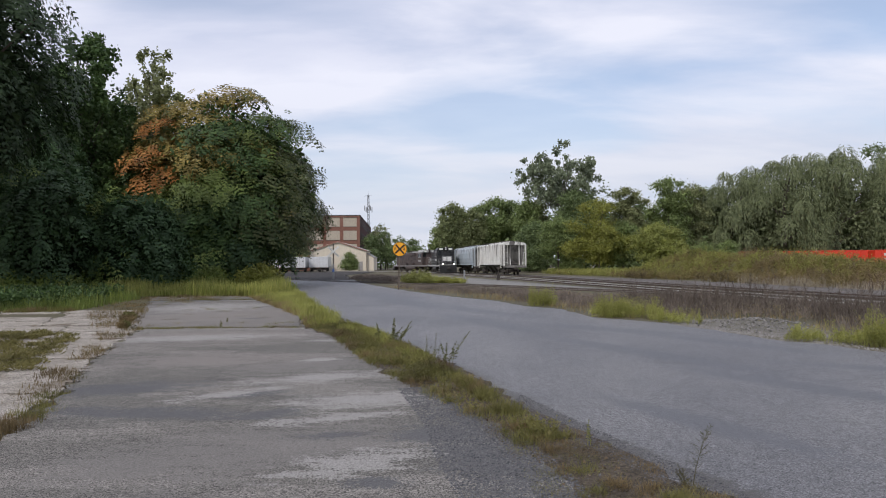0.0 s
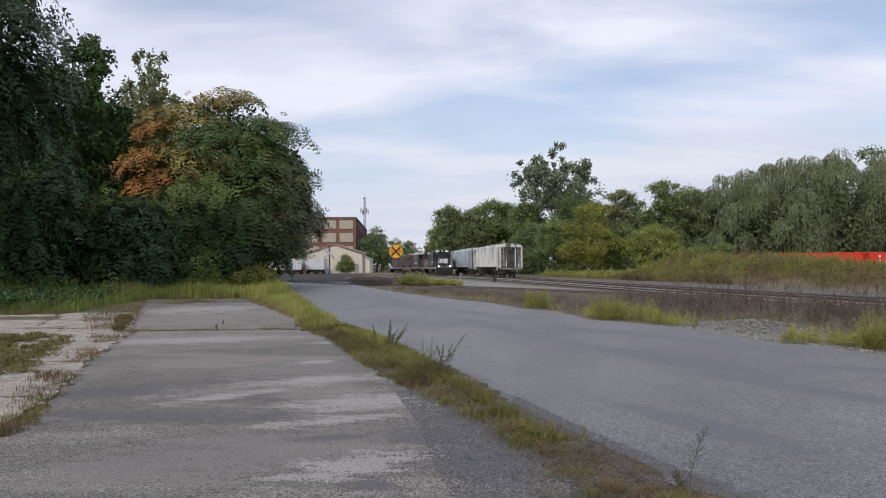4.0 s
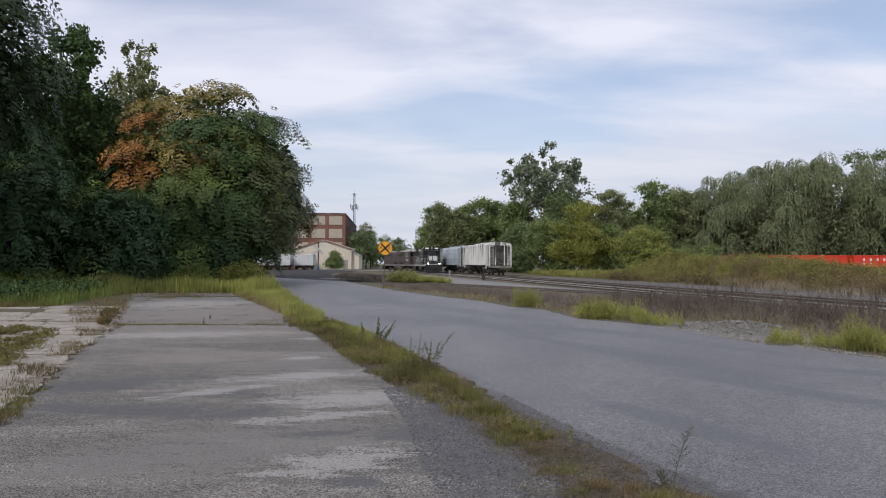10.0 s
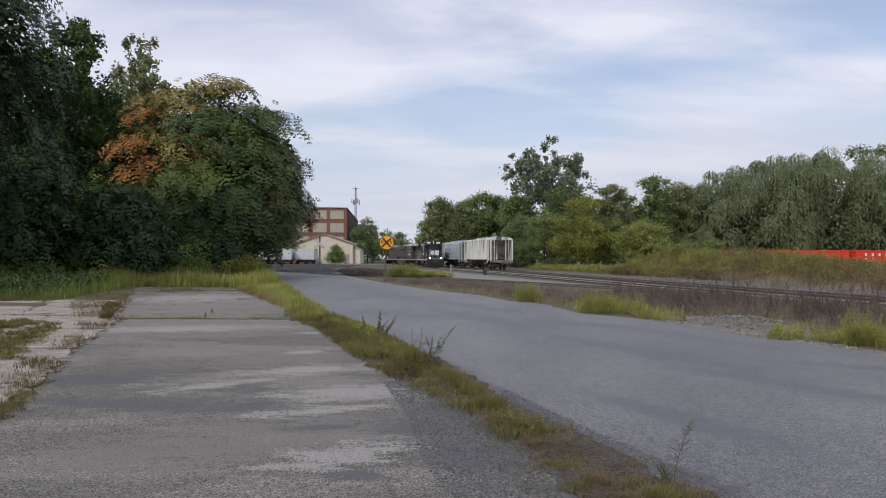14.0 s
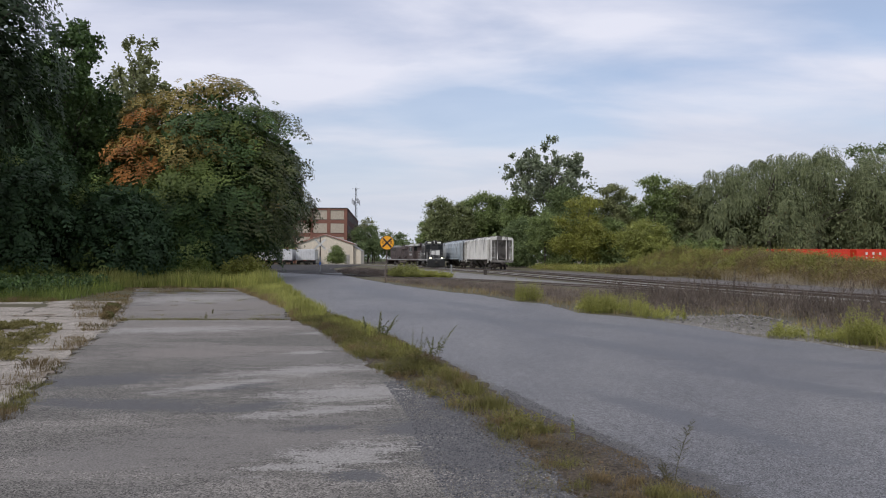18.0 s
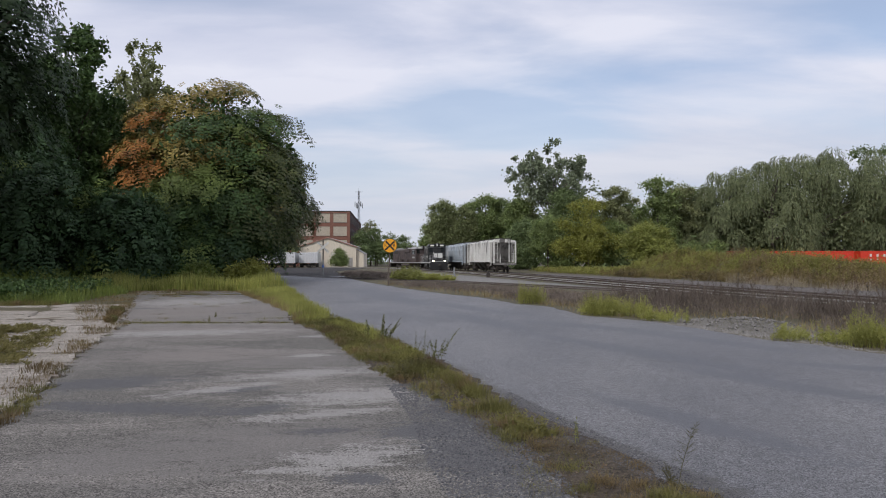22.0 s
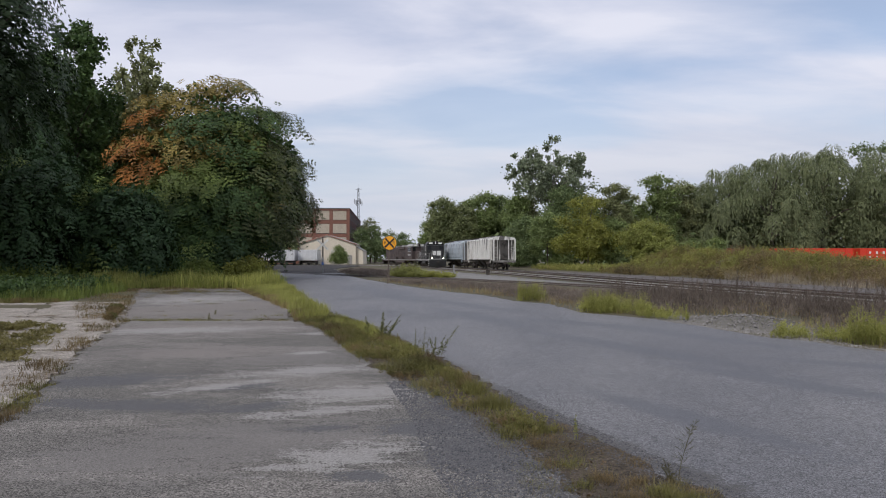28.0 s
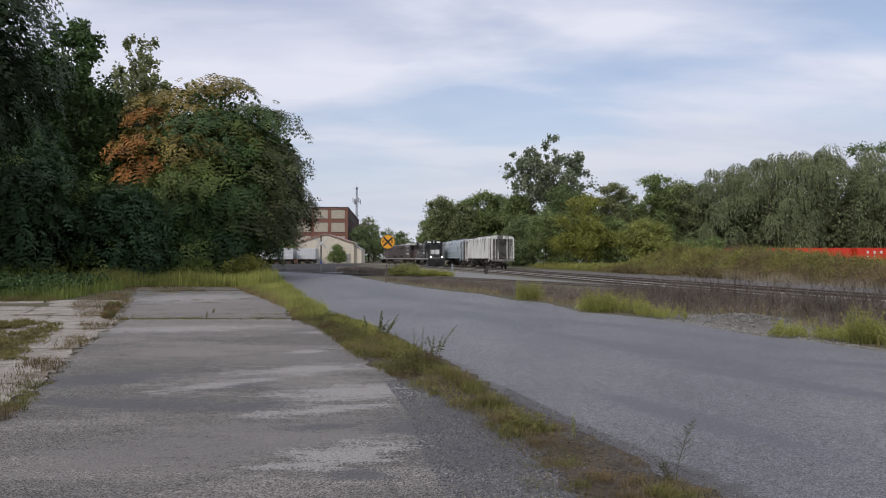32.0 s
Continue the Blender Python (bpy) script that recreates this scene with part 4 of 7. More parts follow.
def locomotive(at, paint, trim, roof_paint, label, lit=True, length=17.6, rail_paint=None):
    """A four-axle hood engine; its short nose points to -y."""
    e = thing("locomotive", at, label, "locomotive", "engines")
    h = length / 2
    part("underframe", Shape().box(0, 0, 1.25, 2.9, length - 0.6, 0.32), paint, e, bevel=0.03)
    tank = part("fuel_tank", Shape().prism([(-1.3, 1.1), (-1.38, 0.75), (-1.0, 0.34), (1.0, 0.34), (1.38, 0.75), (1.3, 1.1)], -2.3, 2.3), paint, e, bevel=0.02)
    # cab
    part("cab", Shape().prism([(-1.52, 1.41), (-1.52, 4.0), (-1.15, 4.42), (1.15, 4.42), (1.52, 4.0), (1.52, 1.41)], -h + 3.3, -h + 5.7), paint, e, bevel=0.03)
    part("cab_roof", Shape().prism([(-1.56, 4.02), (-1.18, 4.47), (1.18, 4.47), (1.56, 4.02), (1.5, 3.98), (-1.5, 3.98)], -h + 3.1, -h + 5.85), roof_paint, e, bevel=0.01)
    for k in (-1, 1):
        part("windscreen", Shape().box(k * 1.02, -h + 3.285, 3.45, 0.62, 0.05, 0.72), M_GLASS, e)
        part("number_board", Shape().box(k * 0.82, -h + 3.05, 4.20, 0.62, 0.10, 0.26), M_NUMBER, e)
        part("side_window", Shape().box(k * 1.525, -h + 4.6, 3.35, 0.04, 1.3, 0.75), M_GLASS, e)
        part("window_frame", Shape().box(k * 1.535, -h + 4.6, 3.76, 0.05, 1.42, 0.06).box(k * 1.535, -h + 4.6, 2.95, 0.05, 1.42, 0.06)
             .box(k * 1.535, -h + 4.6, 3.35, 0.05, 0.06, 0.8), trim, e)
        part("side_panel_mark", Shape().box(k * 1.53, -h + 4.6, 2.3, 0.03, 1.3, 0.34), trim, e, "pale painted number panel")
    hl = part("headlight", Shape().box(0, -h + 3.0, 4.28, 0.34, 0.2, 0.6), paint, e, bevel=0.03)
    for z in (4.12, 4.38):
        part("lamp", Shape().rod((0, -h + 2.905, z + 0.03), (0, -h + 2.87, z + 0.03), 0.10, 0.10, 14), M_LENS if lit else M_GLASS, hl)
    # nose and the white shield on it
    part("short_hood", Shape().prism([(-0.82, 1.41), (-0.82, 2.80), (-0.6, 3.02), (0.6, 3.02), (0.82, 2.80), (0.82, 1.41)], -h + 1.35, -h + 3.3), paint, e, bevel=0.04)
    for x0, x1, z0, z1 in ((-0.70, -0.12, 2.14, 2.82), (0.0, 0.72, 2.06, 2.86)):
        part("nose_panel", Shape().box((x0 + x1) / 2, -h + 1.325, (z0 + z1) / 2, x1 - x0, 0.04, z1 - z0), trim, e, "white painted nose panel", bevel=0.01)
    part("nose_handrail", Shape().rod((-0.95, -h + 1.25, 1.5), (-0.78, -h + 1.25, 3.05), 0.025, 0.025, 6), trim, e)
    part("windscreen_frame", Shape().box(0, -h + 3.28, 3.86, 2.9, 0.03, 0.05), rail_paint or trim, e)
    # pilot, steps, ditch lights
    part("pilot", Shape().prism([(-1.45, 0.28), (-1.45, 1.2), (1.45, 1.2), (1.45, 0.28), (0.6, 0.14), (-0.6, 0.14)], -h + 0.18, -h + 0.40), paint, e, bevel=0.03)
    part("rear_pilot", Shape().box(0, h - 0.3, 0.75, 2.9, 0.2, 0.9), paint, e, bevel=0.03)
    part("front_walk", Shape().box(0, -h + 0.85, 1.43, 2.9, 1.1, 0.06), trim, e)
    for k in (-1, 1):
        d = part("ditch_light", Shape().box(k * 0.95, -h + 0.36, 1.58, 0.30, 0.30, 0.30), paint, e, bevel=0.04)
        part("lamp", Shape().rod((k * 0.95, -h + 0.205, 1.58), (k * 0.95, -h + 0.165, 1.58), 0.11, 0.11, 14), M_LAMP if lit else M_GLASS, d, "bright white lens")
        for y in (-h + 0.75, h - 0.75):
            s = part("steps", Shape().box(k * 1.35, y, 0.35, 0.3, 0.6, 0.05).box(k * 1.35, y, 0.68, 0.3, 0.6, 0.05).box(k * 1.35, y, 1.0, 0.3, 0.6, 0.05)
                     .box(k * 1.46, y - 0.3, 0.75, 0.05, 0.05, 0.9).box(k * 1.46, y + 0.3, 0.75, 0.05, 0.05, 0.9), paint, e)
            part("step_edge", Shape().box(k * 1.505, y, 0.69, 0.03, 0.62, 0.06).box(k * 1.505, y, 1.01, 0.03, 0.62, 0.06).box(k * 1.505, y, 0.36, 0.03, 0.62, 0.06), trim, s)
        rail = Shape()
        ys = [-h + 0.4 + i * (length - 0.8) / 11 for i in range(12)]
        for y in ys:
            rail.rod((k * 1.42, y, 1.42), (k * 1.42, y, 2.45), 0.022, 0.022, 6)
        for z in (1.95, 2.45):
            rail.rod((k * 1.42, ys[0], z), (k * 1.42, ys[-1], z), 0.02, 0.02, 6)
        rail.rod((k * 1.42, ys[0], 2.45), (k * 0.5, ys[0], 2.45), 0.02, 0.02, 6).rod((k * 1.42, ys[0], 1.95), (k * 0.5, ys[0], 1.95), 0.02, 0.02, 6)
        rail.rod((k * 0.5, ys[0], 1.45), (k * 0.5, ys[0], 2.45), 0.022, 0.022, 6)
        part("handrail", rail, rail_paint or trim, e)
        part("sill_stripe", Shape().box(k * 1.455, 0, 1.28, 0.02, length - 1.2, 0.12), trim, e)
        part("skirt_box", Shape().box(k * 1.25, 3.0, 1.68, 0.3, 2.0, 0.5), paint, e, bevel=0.02)
        part("skirt_box", Shape().box(k * 1.25, -0.6, 1.66, 0.3, 1.4, 0.46), paint, e, bevel=0.02)
    # long hood with its doors, grilles and fans
    hood = part("long_hood", Shape().prism([(-0.85, 1.41), (-0.85, 3.80), (-0.6, 4.08), (0.6, 4.08), (0.85, 3.80), (0.85, 1.41)], -h + 5.7, h - 1.0), paint, e, bevel=0.02)
    part("hood_roof", Shape().box(0, 2.0, 4.10, 1.15, length - 8.4, 0.05), roof_paint, e)
    for i in range(9):
        for k in (-1, 1):
            part("hood_door", Shape().box(k * 0.862, -h + 6.5 + i * 1.12, 2.55, 0.035, 1.0, 1.7), paint, hood, bevel=0.01)
    for k in (-1, 1):
        part("dynamic_brake_box", Shape().box(k * 0.95, -0.2, 3.75, 0.34, 3.0, 0.62), paint, e, bevel=0.04)
        part("radiator_grille", Shape().box(k * 0.875, h - 3.0, 3.45, 0.06, 2.9, 0.62), M_GRIME, e)
    for y in (-0.9, 0.5, h - 3.9, h - 2.6):
        f = part("fan", Shape().rod((0, y, 4.08), (0, y, 4.32), 0.55, 0.52, 16), roof_paint, e)
        part("fan_grille", Shape().rod((0, y, 4.32), (0, y, 4.335), 0.45, 0.45, 16), M_GRIME, f)
    part("exhaust_stack", Shape().box(0, 2.1, 4.28, 0.5, 0.9, 0.36), M_GRIME, e, bevel=0.04)
    part("horn", Shape().rod((0.3, -h + 4.3, 4.62), (0.3, -h + 3.85, 4.62), 0.03, 0.10, 10).rod((0.45, -h + 4.3, 4.62), (0.45, -h + 3.9, 4.62), 0.03, 0.08, 10)
         .box(0.37, -h + 4.3, 4.55, 0.3, 0.1, 0.18), M_GRIME, e)
    for s in (-1, 1):
        part("coupler", Shape().box(0, s * (h - 0.05), 0.86, 0.3, 0.7, 0.26).box(0, s * (h + 0.25), 0.86, 0.36, 0.16, 0.34), M_GRIME, e, bevel=0.03)
        wheelset_truck(e, s * 4.9, (-1.37, 1.37), 0.5)
    return e


def gondola(at, paint, label, length=14.6, height=2.25, marks=False):
    g = thing("gondola_car", at, label, "rail car", "gondolas")
    h, w, z0 = length / 2, 1.5, 1.05
    s = 1.0
    part("floor_pan", Shape().box(0, 0, z0, 2 * w - 0.1, length - 0.3, 0.2), paint, g)
    for k in (-1, 1):
        part("side_wall", Shape().box(k * w, 0, z0 + height / 2, 0.06, length - 0.2, height), paint, g)
        part("top_chord", Shape().box(k * w, 0, z0 + height, 0.2, length - 0.1, 0.16), paint, g, bevel=0.03)
        part("end_wall", Shape().box(0, k * (h - 0.12), z0 + height / 2, 2 * w, 0.08, height), paint, g)
        n = 13
        for i in range(n):
            part("side_rib", Shape().box(k * (w + 0.09), -h + 0.2 + i * (length - 0.4) / (n - 1), z0 + height / 2, 0.14, 0.16, height), paint, g, bevel=0.02)
        wheelset_truck(g, k * (h - 2.0))
        part("coupler", Shape().box(0, k * (h + 0.15), 0.86, 0.3, 0.6, 0.26), M_GRIME, g)
        if marks:
            # lettering too far off to read
            for row, n_m, size in ((z0 + height * 0.66, 5, 0.50), (z0 + height * 0.30, 2, 0.34)):
                for i in range(n_m):
                    part("mark", Shape().box(k * (w + 0.035), k * (-h + 2.0 + i * 1.25), row, 0.012, 0.42 * size / 0.55, size), M_WHITE, g, "white painted marking")
    return g


def build_rolling_stock():
    global ENGINE_1, ENGINE_2
    x, y, a = heading(T1, 92.6)
    covered_hopper(pose(x, y, RAIL_TOP, 0, 0, a), M_HOPPER, "grimy off-white covered hopper car with dark streaks on its sides", 15.4)
    x, y, a = heading(T1, 109.2)
    covered_hopper(pose(x, y, RAIL_TOP, 0, 0, a), M_HOPPER2, "faded blue and white round-sided covered hopper car", 15.0, True)
    ENGINE_1 = locomotive(pose(*heading(T2, 116.2)[:2], RAIL_TOP, 0, 0, heading(T2, 116.2)[2]), M_BLACK, M_WHITE, M_BLACK,
                          "black diesel locomotive with a white nose band and lit headlights", True, rail_paint=M_ROOFGREY)
    ENGINE_2 = locomotive(pose(*heading(T2, 134.4)[:2], RAIL_TOP, 0, 0, heading(T2, 134.4)[2]), M_ENG2, M_ROOFGREY, M_ROOFGREY,
                          "dusty brown-black diesel locomotive with a pale roof coupled behind", False, 19.6, rail_paint=M_STREAK)
    for i, (paint, lab, mk) in enumerate(((M_RUSTRED, "rusty red gondola car half hidden by weeds", False),
                                          (M_RED, "bright red gondola car behind a weedy bank", False),
                                          (M_RED, "bright red gondola car with white lettering behind a weedy bank", True))):
        gondola(pose(55.6 + i * 15.6, 126.0 - i * 1.2, RAIL_TOP, 0, 0, -94.4), paint, lab, 14.6, 2.25, mk)
    t = thing("track", pose(0, 0, 0), "yard track behind the bank", "railway track", "tracks", kind="structure")
    part("ballast", Shape().box(74, 124.6, -0.02, 64, 3.6, 0.09, Matrix.Translation((74, 124.6, 0)) @ pose(0, 0, 0, 0, 0, -4.4) @ Matrix.Translation((-74, -124.6, 0))), M_BALLAST, t)
    for o in (-0.75, 0.75):
        part("rail", Shape().box(0, o, 0.05, 64, 0.07, 0.10, pose(74, 124.6, 0, 0, 0, -4.4)), M_RAIL, t)

# ---- buildings, trailers, signs ----


def build_brick_building():
    a = pose(-32.6, 210, 0, 0, 0, 5.0)       # the front right corner; the front runs to -x, the side to +y
    b = thing("brick_building", a, "four-storey red-brown brick factory with pale infilled windows", "building")
    L, Dp, H = 42.0, 74.0, 18.2
    bay, storey = 5.6, 4.45
    part("wall", Shape().box(-L / 2, 0.5, H / 2, L, 0.5, H), M_BRICK, b, "red-brown brick front wall")
    # this side's shade is painted: a darker brick than the front
    part("wall", Shape().box(-0.25, Dp / 2 + 0.5, H / 2, 0.5, Dp - 0.5, H), M_BRICKSHADE, b, "brick side wall with its shade painted in")
    part("wall", Shape().box(-L / 2, Dp, H / 2, L, 0.5, H), M_BRICK, b)
    part("wall", Shape().box(-L + 0.25, Dp / 2 + 0.5, H / 2, 0.5, Dp - 0.5, H), M_BRICK, b)
    part("roof", Shape().box(-L / 2, Dp / 2, H - 0.5, L - 1, Dp - 1, 0.3), M_COPING, b)
    part("coping", Shape().box(-L / 2, 0.45, H + 0.12, L + 0.3, 0.8, 0.26).box(-0.25, Dp / 2, H + 0.12, 0.8, Dp, 0.26), M_COPING, b)
    n = int(L / bay)
    for i in range(n + 1):
        part("pier", Shape().box(-0.45 - i * bay, 0.14, H / 2, 0.95, 0.22, H), M_BRICK, b)
    for s in range(4):
        part("spandrel", Shape().box(-L / 2, 0.19, s * storey + 0.55, L, 0.12, 1.1), M_BRICK, b)
        for i in range(n):
            w = part("window", Shape().box(-0.45 - bay * (i + 0.5), 0.215, s * storey + 2.75, bay - 1.15, 0.06, 3.15), M_PANEL, b, "pale tan infilled window", bevel=0.02)
            part("sill", Shape().box(-0.45 - bay * (i + 0.5), 0.15, s * storey + 1.16, bay - 1.0, 0.22, 0.14), M_COPING, w)
    for i in range(11):
        for s in range(4):
            part("window", Shape().box(0.03, 4.5 + i * 6.4, s * storey + 2.75, 0.08, 3.4, 2.4), M_COPING, b, "dark side window")
    part("cornice", Shape().box(-L / 2, 0.10, H - 0.35, L, 0.3, 0.35), M_BRICK, b)


def build_shed():
    a = pose(-35.4, 186, 0, 0, 0, 2.0)
    s = thing("gabled_shed", a, "cream metal-sided gabled shed with rust-red roof edge", "building")
    w, d, e, p = 8.3, 18.0, 5.9, 8.6
    part("front_wall", Shape().prism([(-w, 0), (w, 0), (w, e), (0, p), (-w, e)], 0, 0.25), M_CREAM, s)
    part("rear_wall", Shape().prism([(-w, 0), (w, 0), (w, e), (0, p), (-w, e)], d - 0.25, d), M_CREAM, s)
    for k in (-1, 1):
        part("side_wall", Shape().box(k * (w - 0.12), d / 2, e / 2, 0.24, d - 0.5, e), M_CREAM, s)
        part("roof_slope", Shape().add([(k * (w + 0.4), -0.4, e - 0.10), (0, -0.4, p + 0.04), (0, d + 0.3, p + 0.04), (k * (w + 0.4), d + 0.3, e - 0.10),
                                        (k * (w + 0.4), -0.4, e + 0.02), (0, -0.4, p + 0.18), (0, d + 0.3, p + 0.18), (k * (w + 0.4), d + 0.3, e + 0.02)],
                                       [(0, 1, 2, 3), (4, 5, 6, 7), (0, 1, 5, 4), (2, 3, 7, 6), (0, 3, 7, 4), (1, 2, 6, 5)]), M_METALROOF, s)
        part("roof_trim", Shape().add([(k * (w + 0.42), -0.46, e - 0.22), (0, -0.46, p - 0.06), (0, -0.46, p + 0.2), (k * (w + 0.42), -0.46, e + 0.05),
                                       (k * (w + 0.42), -0.40, e - 0.22), (0, -0.40, p - 0.06), (0, -0.40, p + 0.2), (k * (w + 0.42), -0.40, e + 0.05)],
                                      [(0, 1, 2, 3), (4, 5, 6, 7), (0, 1, 5, 4), (2, 3, 7, 6), (0, 3, 7, 4), (1, 2, 6, 5)]), M_TRIM, s)
    for i in range(27):
        x = -w + 0.4 + i * 0.6
        zt = p - abs(x) * (p - e) / w - 0.25
        part("siding_rib", Shape().box(x, -0.02, zt / 2, 0.06, 0.04, zt), M_CREAM, s)
    part("loading_door", Shape().box(-3.4, -0.04, 2.2, 4.0, 0.1, 4.3), M_DOORWHITE, s, bevel=0.02)
    part("loading_door", Shape().box(2.6, -0.04, 2.2, 3.2, 0.1, 4.3), M_DOORWHITE, s, bevel=0.02)
    part("door", Shape().box(6.6, -0.04, 1.4, 1.4, 0.1, 2.7), M_METALROOF, s, bevel=0.02)
    # lean-to on the right
    part("lean_to", Shape().prism([(w, 0), (w + 2.1, 0), (w + 2.1, 3.9), (w, 5.2)], 1.0, 12), M_CREAM, s)
    part("lean_to_roof", Shape().add([(w, 0.8, 5.22), (w + 2.3, 0.8, 3.85), (w + 2.3, 12.2, 3.85), (w, 12.2, 5.22), (w, 0.8, 5.36), (w + 2.3, 0.8, 3.98), (w + 2.3, 12.2, 3.98), (w, 12.2, 5.36)],
                                     [(0, 1, 2, 3), (4, 5, 6, 7), (0, 1, 5, 4), (2, 3, 7, 6), (0, 3, 7, 4), (1, 2, 6, 5)]), M_METALROOF, s)


def box_trailer(at, label, length=12.2):
    """A white box trailer; its doors face -y."""
    t = thing("box_trailer", at, label, "trailer", "parked trailers")
    w, z0, z1 = 1.28, 1.15, 4.05
    part("box", Shape().box(0, length / 2, (z0 + z1) / 2, 2 * w, length, z1 - z0), M_TRAILER, t, bevel=0.04)
    part("top_rail", Shape().box(-w, length / 2, z1 - 0.05, 0.06, length, 0.14).box(w, length / 2, z1 - 0.05, 0.06, length, 0.14), M_GALV, t)
    part("bottom_rail", Shape().box(-w, length / 2, z0 + 0.08, 0.06, length, 0.2).box(w, length / 2, z0 + 0.08, 0.06, length, 0.2), M_GALV, t)
    for k in (-1, 1):
        d = part("door", Shape().box(k * 0.62, -0.03, (z0 + z1) / 2 + 0.02, 1.18, 0.06, z1 - z0 - 0.24), M_TRAILER, t, bevel=0.015)
        for o in (0.2, 0.85):
            part("lock_rod", Shape().rod((k * o, -0.08, z0 + 0.1), (k * o, -0.08, z1 - 0.1), 0.014, 0.014, 6), M_GALV, d)
        part("door_frame", Shape().box(k * (w - 0.03), -0.02, (z0 + z1) / 2, 0.1, 0.1, z1 - z0), M_TRAILER, t)
        part("tail_light", Shape().box(k * 1.0, -0.06, z0 - 0.06, 0.3, 0.05, 0.1), M_RUSTRED, t)
        part("landing_leg", Shape().box(k * 0.8, length - 3.2, 0.6, 0.14, 0.14, 1.2), M_GRIME, t)
        for y in (1.6, 2.9):
            part("wheel", Shape().rod((k * 0.72, y, 0.5), (k * 1.24, y, 0.5), 0.5, 0.5, 18), M_RUBBER, t, bevel=0.02)
    part("bumper", Shape().box(0, 0.05, 0.62, 2.3, 0.12, 0.12).box(-0.6, 0.08, 0.9, 0.1, 0.1, 0.5).box(0.6, 0.08, 0.9, 0.1, 0.1, 0.5), M_GRIME, t)
    part("chassis", Shape().box(0, length / 2, 1.03, 1.0, length - 0.6, 0.2).box(0, 2.25, 0.72, 1.1, 2.6, 0.5), M_GRIME, t)
    return t


def build_trailers():
    lab = "white box trailer parked on a gravel yard"
    for x, y, turn, ln in ((-49.2, 170, 5, 12.2), (-45.6, 169, 4, 12.2), (-42.2, 168.5, 6, 12.2), (-39.2, 171.5, 3, 12.2), (-35.6, 166, 7, 12.2)):
        box_trailer(pose(x, y, 0, 0, 0, turn), lab, ln)


def build_mast():
    t = thing("mast", pose(-41.0, 290, 0), "slender grey lattice mast with panel antennas", "mast")
    s = Shape()
    n, H, r = 12, 34.0, 0.75
    corners = [(r * math.cos(a), r * math.sin(a)) for a in (0.4, 2.5, 4.6)]
    for cx, cy in corners:
        s.rod((cx, cy, 0), (cx * 0.55, cy * 0.55, H), 0.10, 0.08, 6)
    part("leg", s, M_TOWER, t)
    for i in range(17):
        z, z2 = i * 2.0, i * 2.0 + 2.0
        q = Shape()
        for j in range(3):
            a, b = corners[j], corners[(j + 1) % 3]
            k0, k1 = 1 - 0.45 * z / H, 1 - 0.45 * z2 / H
            q.rod((a[0] * k0, a[1] * k0, z), (b[0] * k1, b[1] * k1, z2), 0.05, 0.05, 5)
            q.rod((a[0] * k1, a[1] * k1, z2), (b[0] * k1, b[1] * k1, z2), 0.05, 0.05, 5)
        part("bracing", q, M_TOWER, t)
    for z, w in ((33.6, 1.7), (28.4, 1.1), (21, 1.0)):
        part("cross_arm", Shape().box(0, 0, z, 2 * w, 0.12, 0.12).box(0, 0, z, 0.12, 2 * w, 0.12), M_TOWER, t)
    for a in range(6):
        x, y = 1.7 * math.cos(a * 1.047), 1.7 * math.sin(a * 1.047)
        part("antenna", Shape().box(x, y, 27.2 + (a % 2) * 0.8, 0.34, 0.34, 2.3), M_GALV, t, bevel=0.04)
        part("antenna_arm", Shape().rod((0, 0, 27.2 + (a % 2) * 0.8), (x, y, 27.2 + (a % 2) * 0.8), 0.05, 0.05, 5), M_TOWER, t)
    part("spike", Shape().rod((0, 0, 33), (0, 0, 36), 0.05, 0.03, 6), M_TOWER, t)


def letter(text, size, material, parent, at):
    cu = bpy.data.curves.new("letter", "FONT")
    cu.body, cu.size, cu.extrude, cu.align_x, cu.align_y = text, size, 0.002, "CENTER", "CENTER"
    tmp = bpy.data.objects.new("tmp", cu)
    scene.collection.objects.link(tmp)
    me = bpy.data.meshes.new_from_object(tmp.evaluated_get(bpy.context.evaluated_depsgraph_get()))
    bpy.data.objects.remove(tmp)
    me.materials.clear()
    me.materials.append(material)
    ob = new("letter", me)
    ob.parent = parent
    ob.matrix_basis = at
    return ob


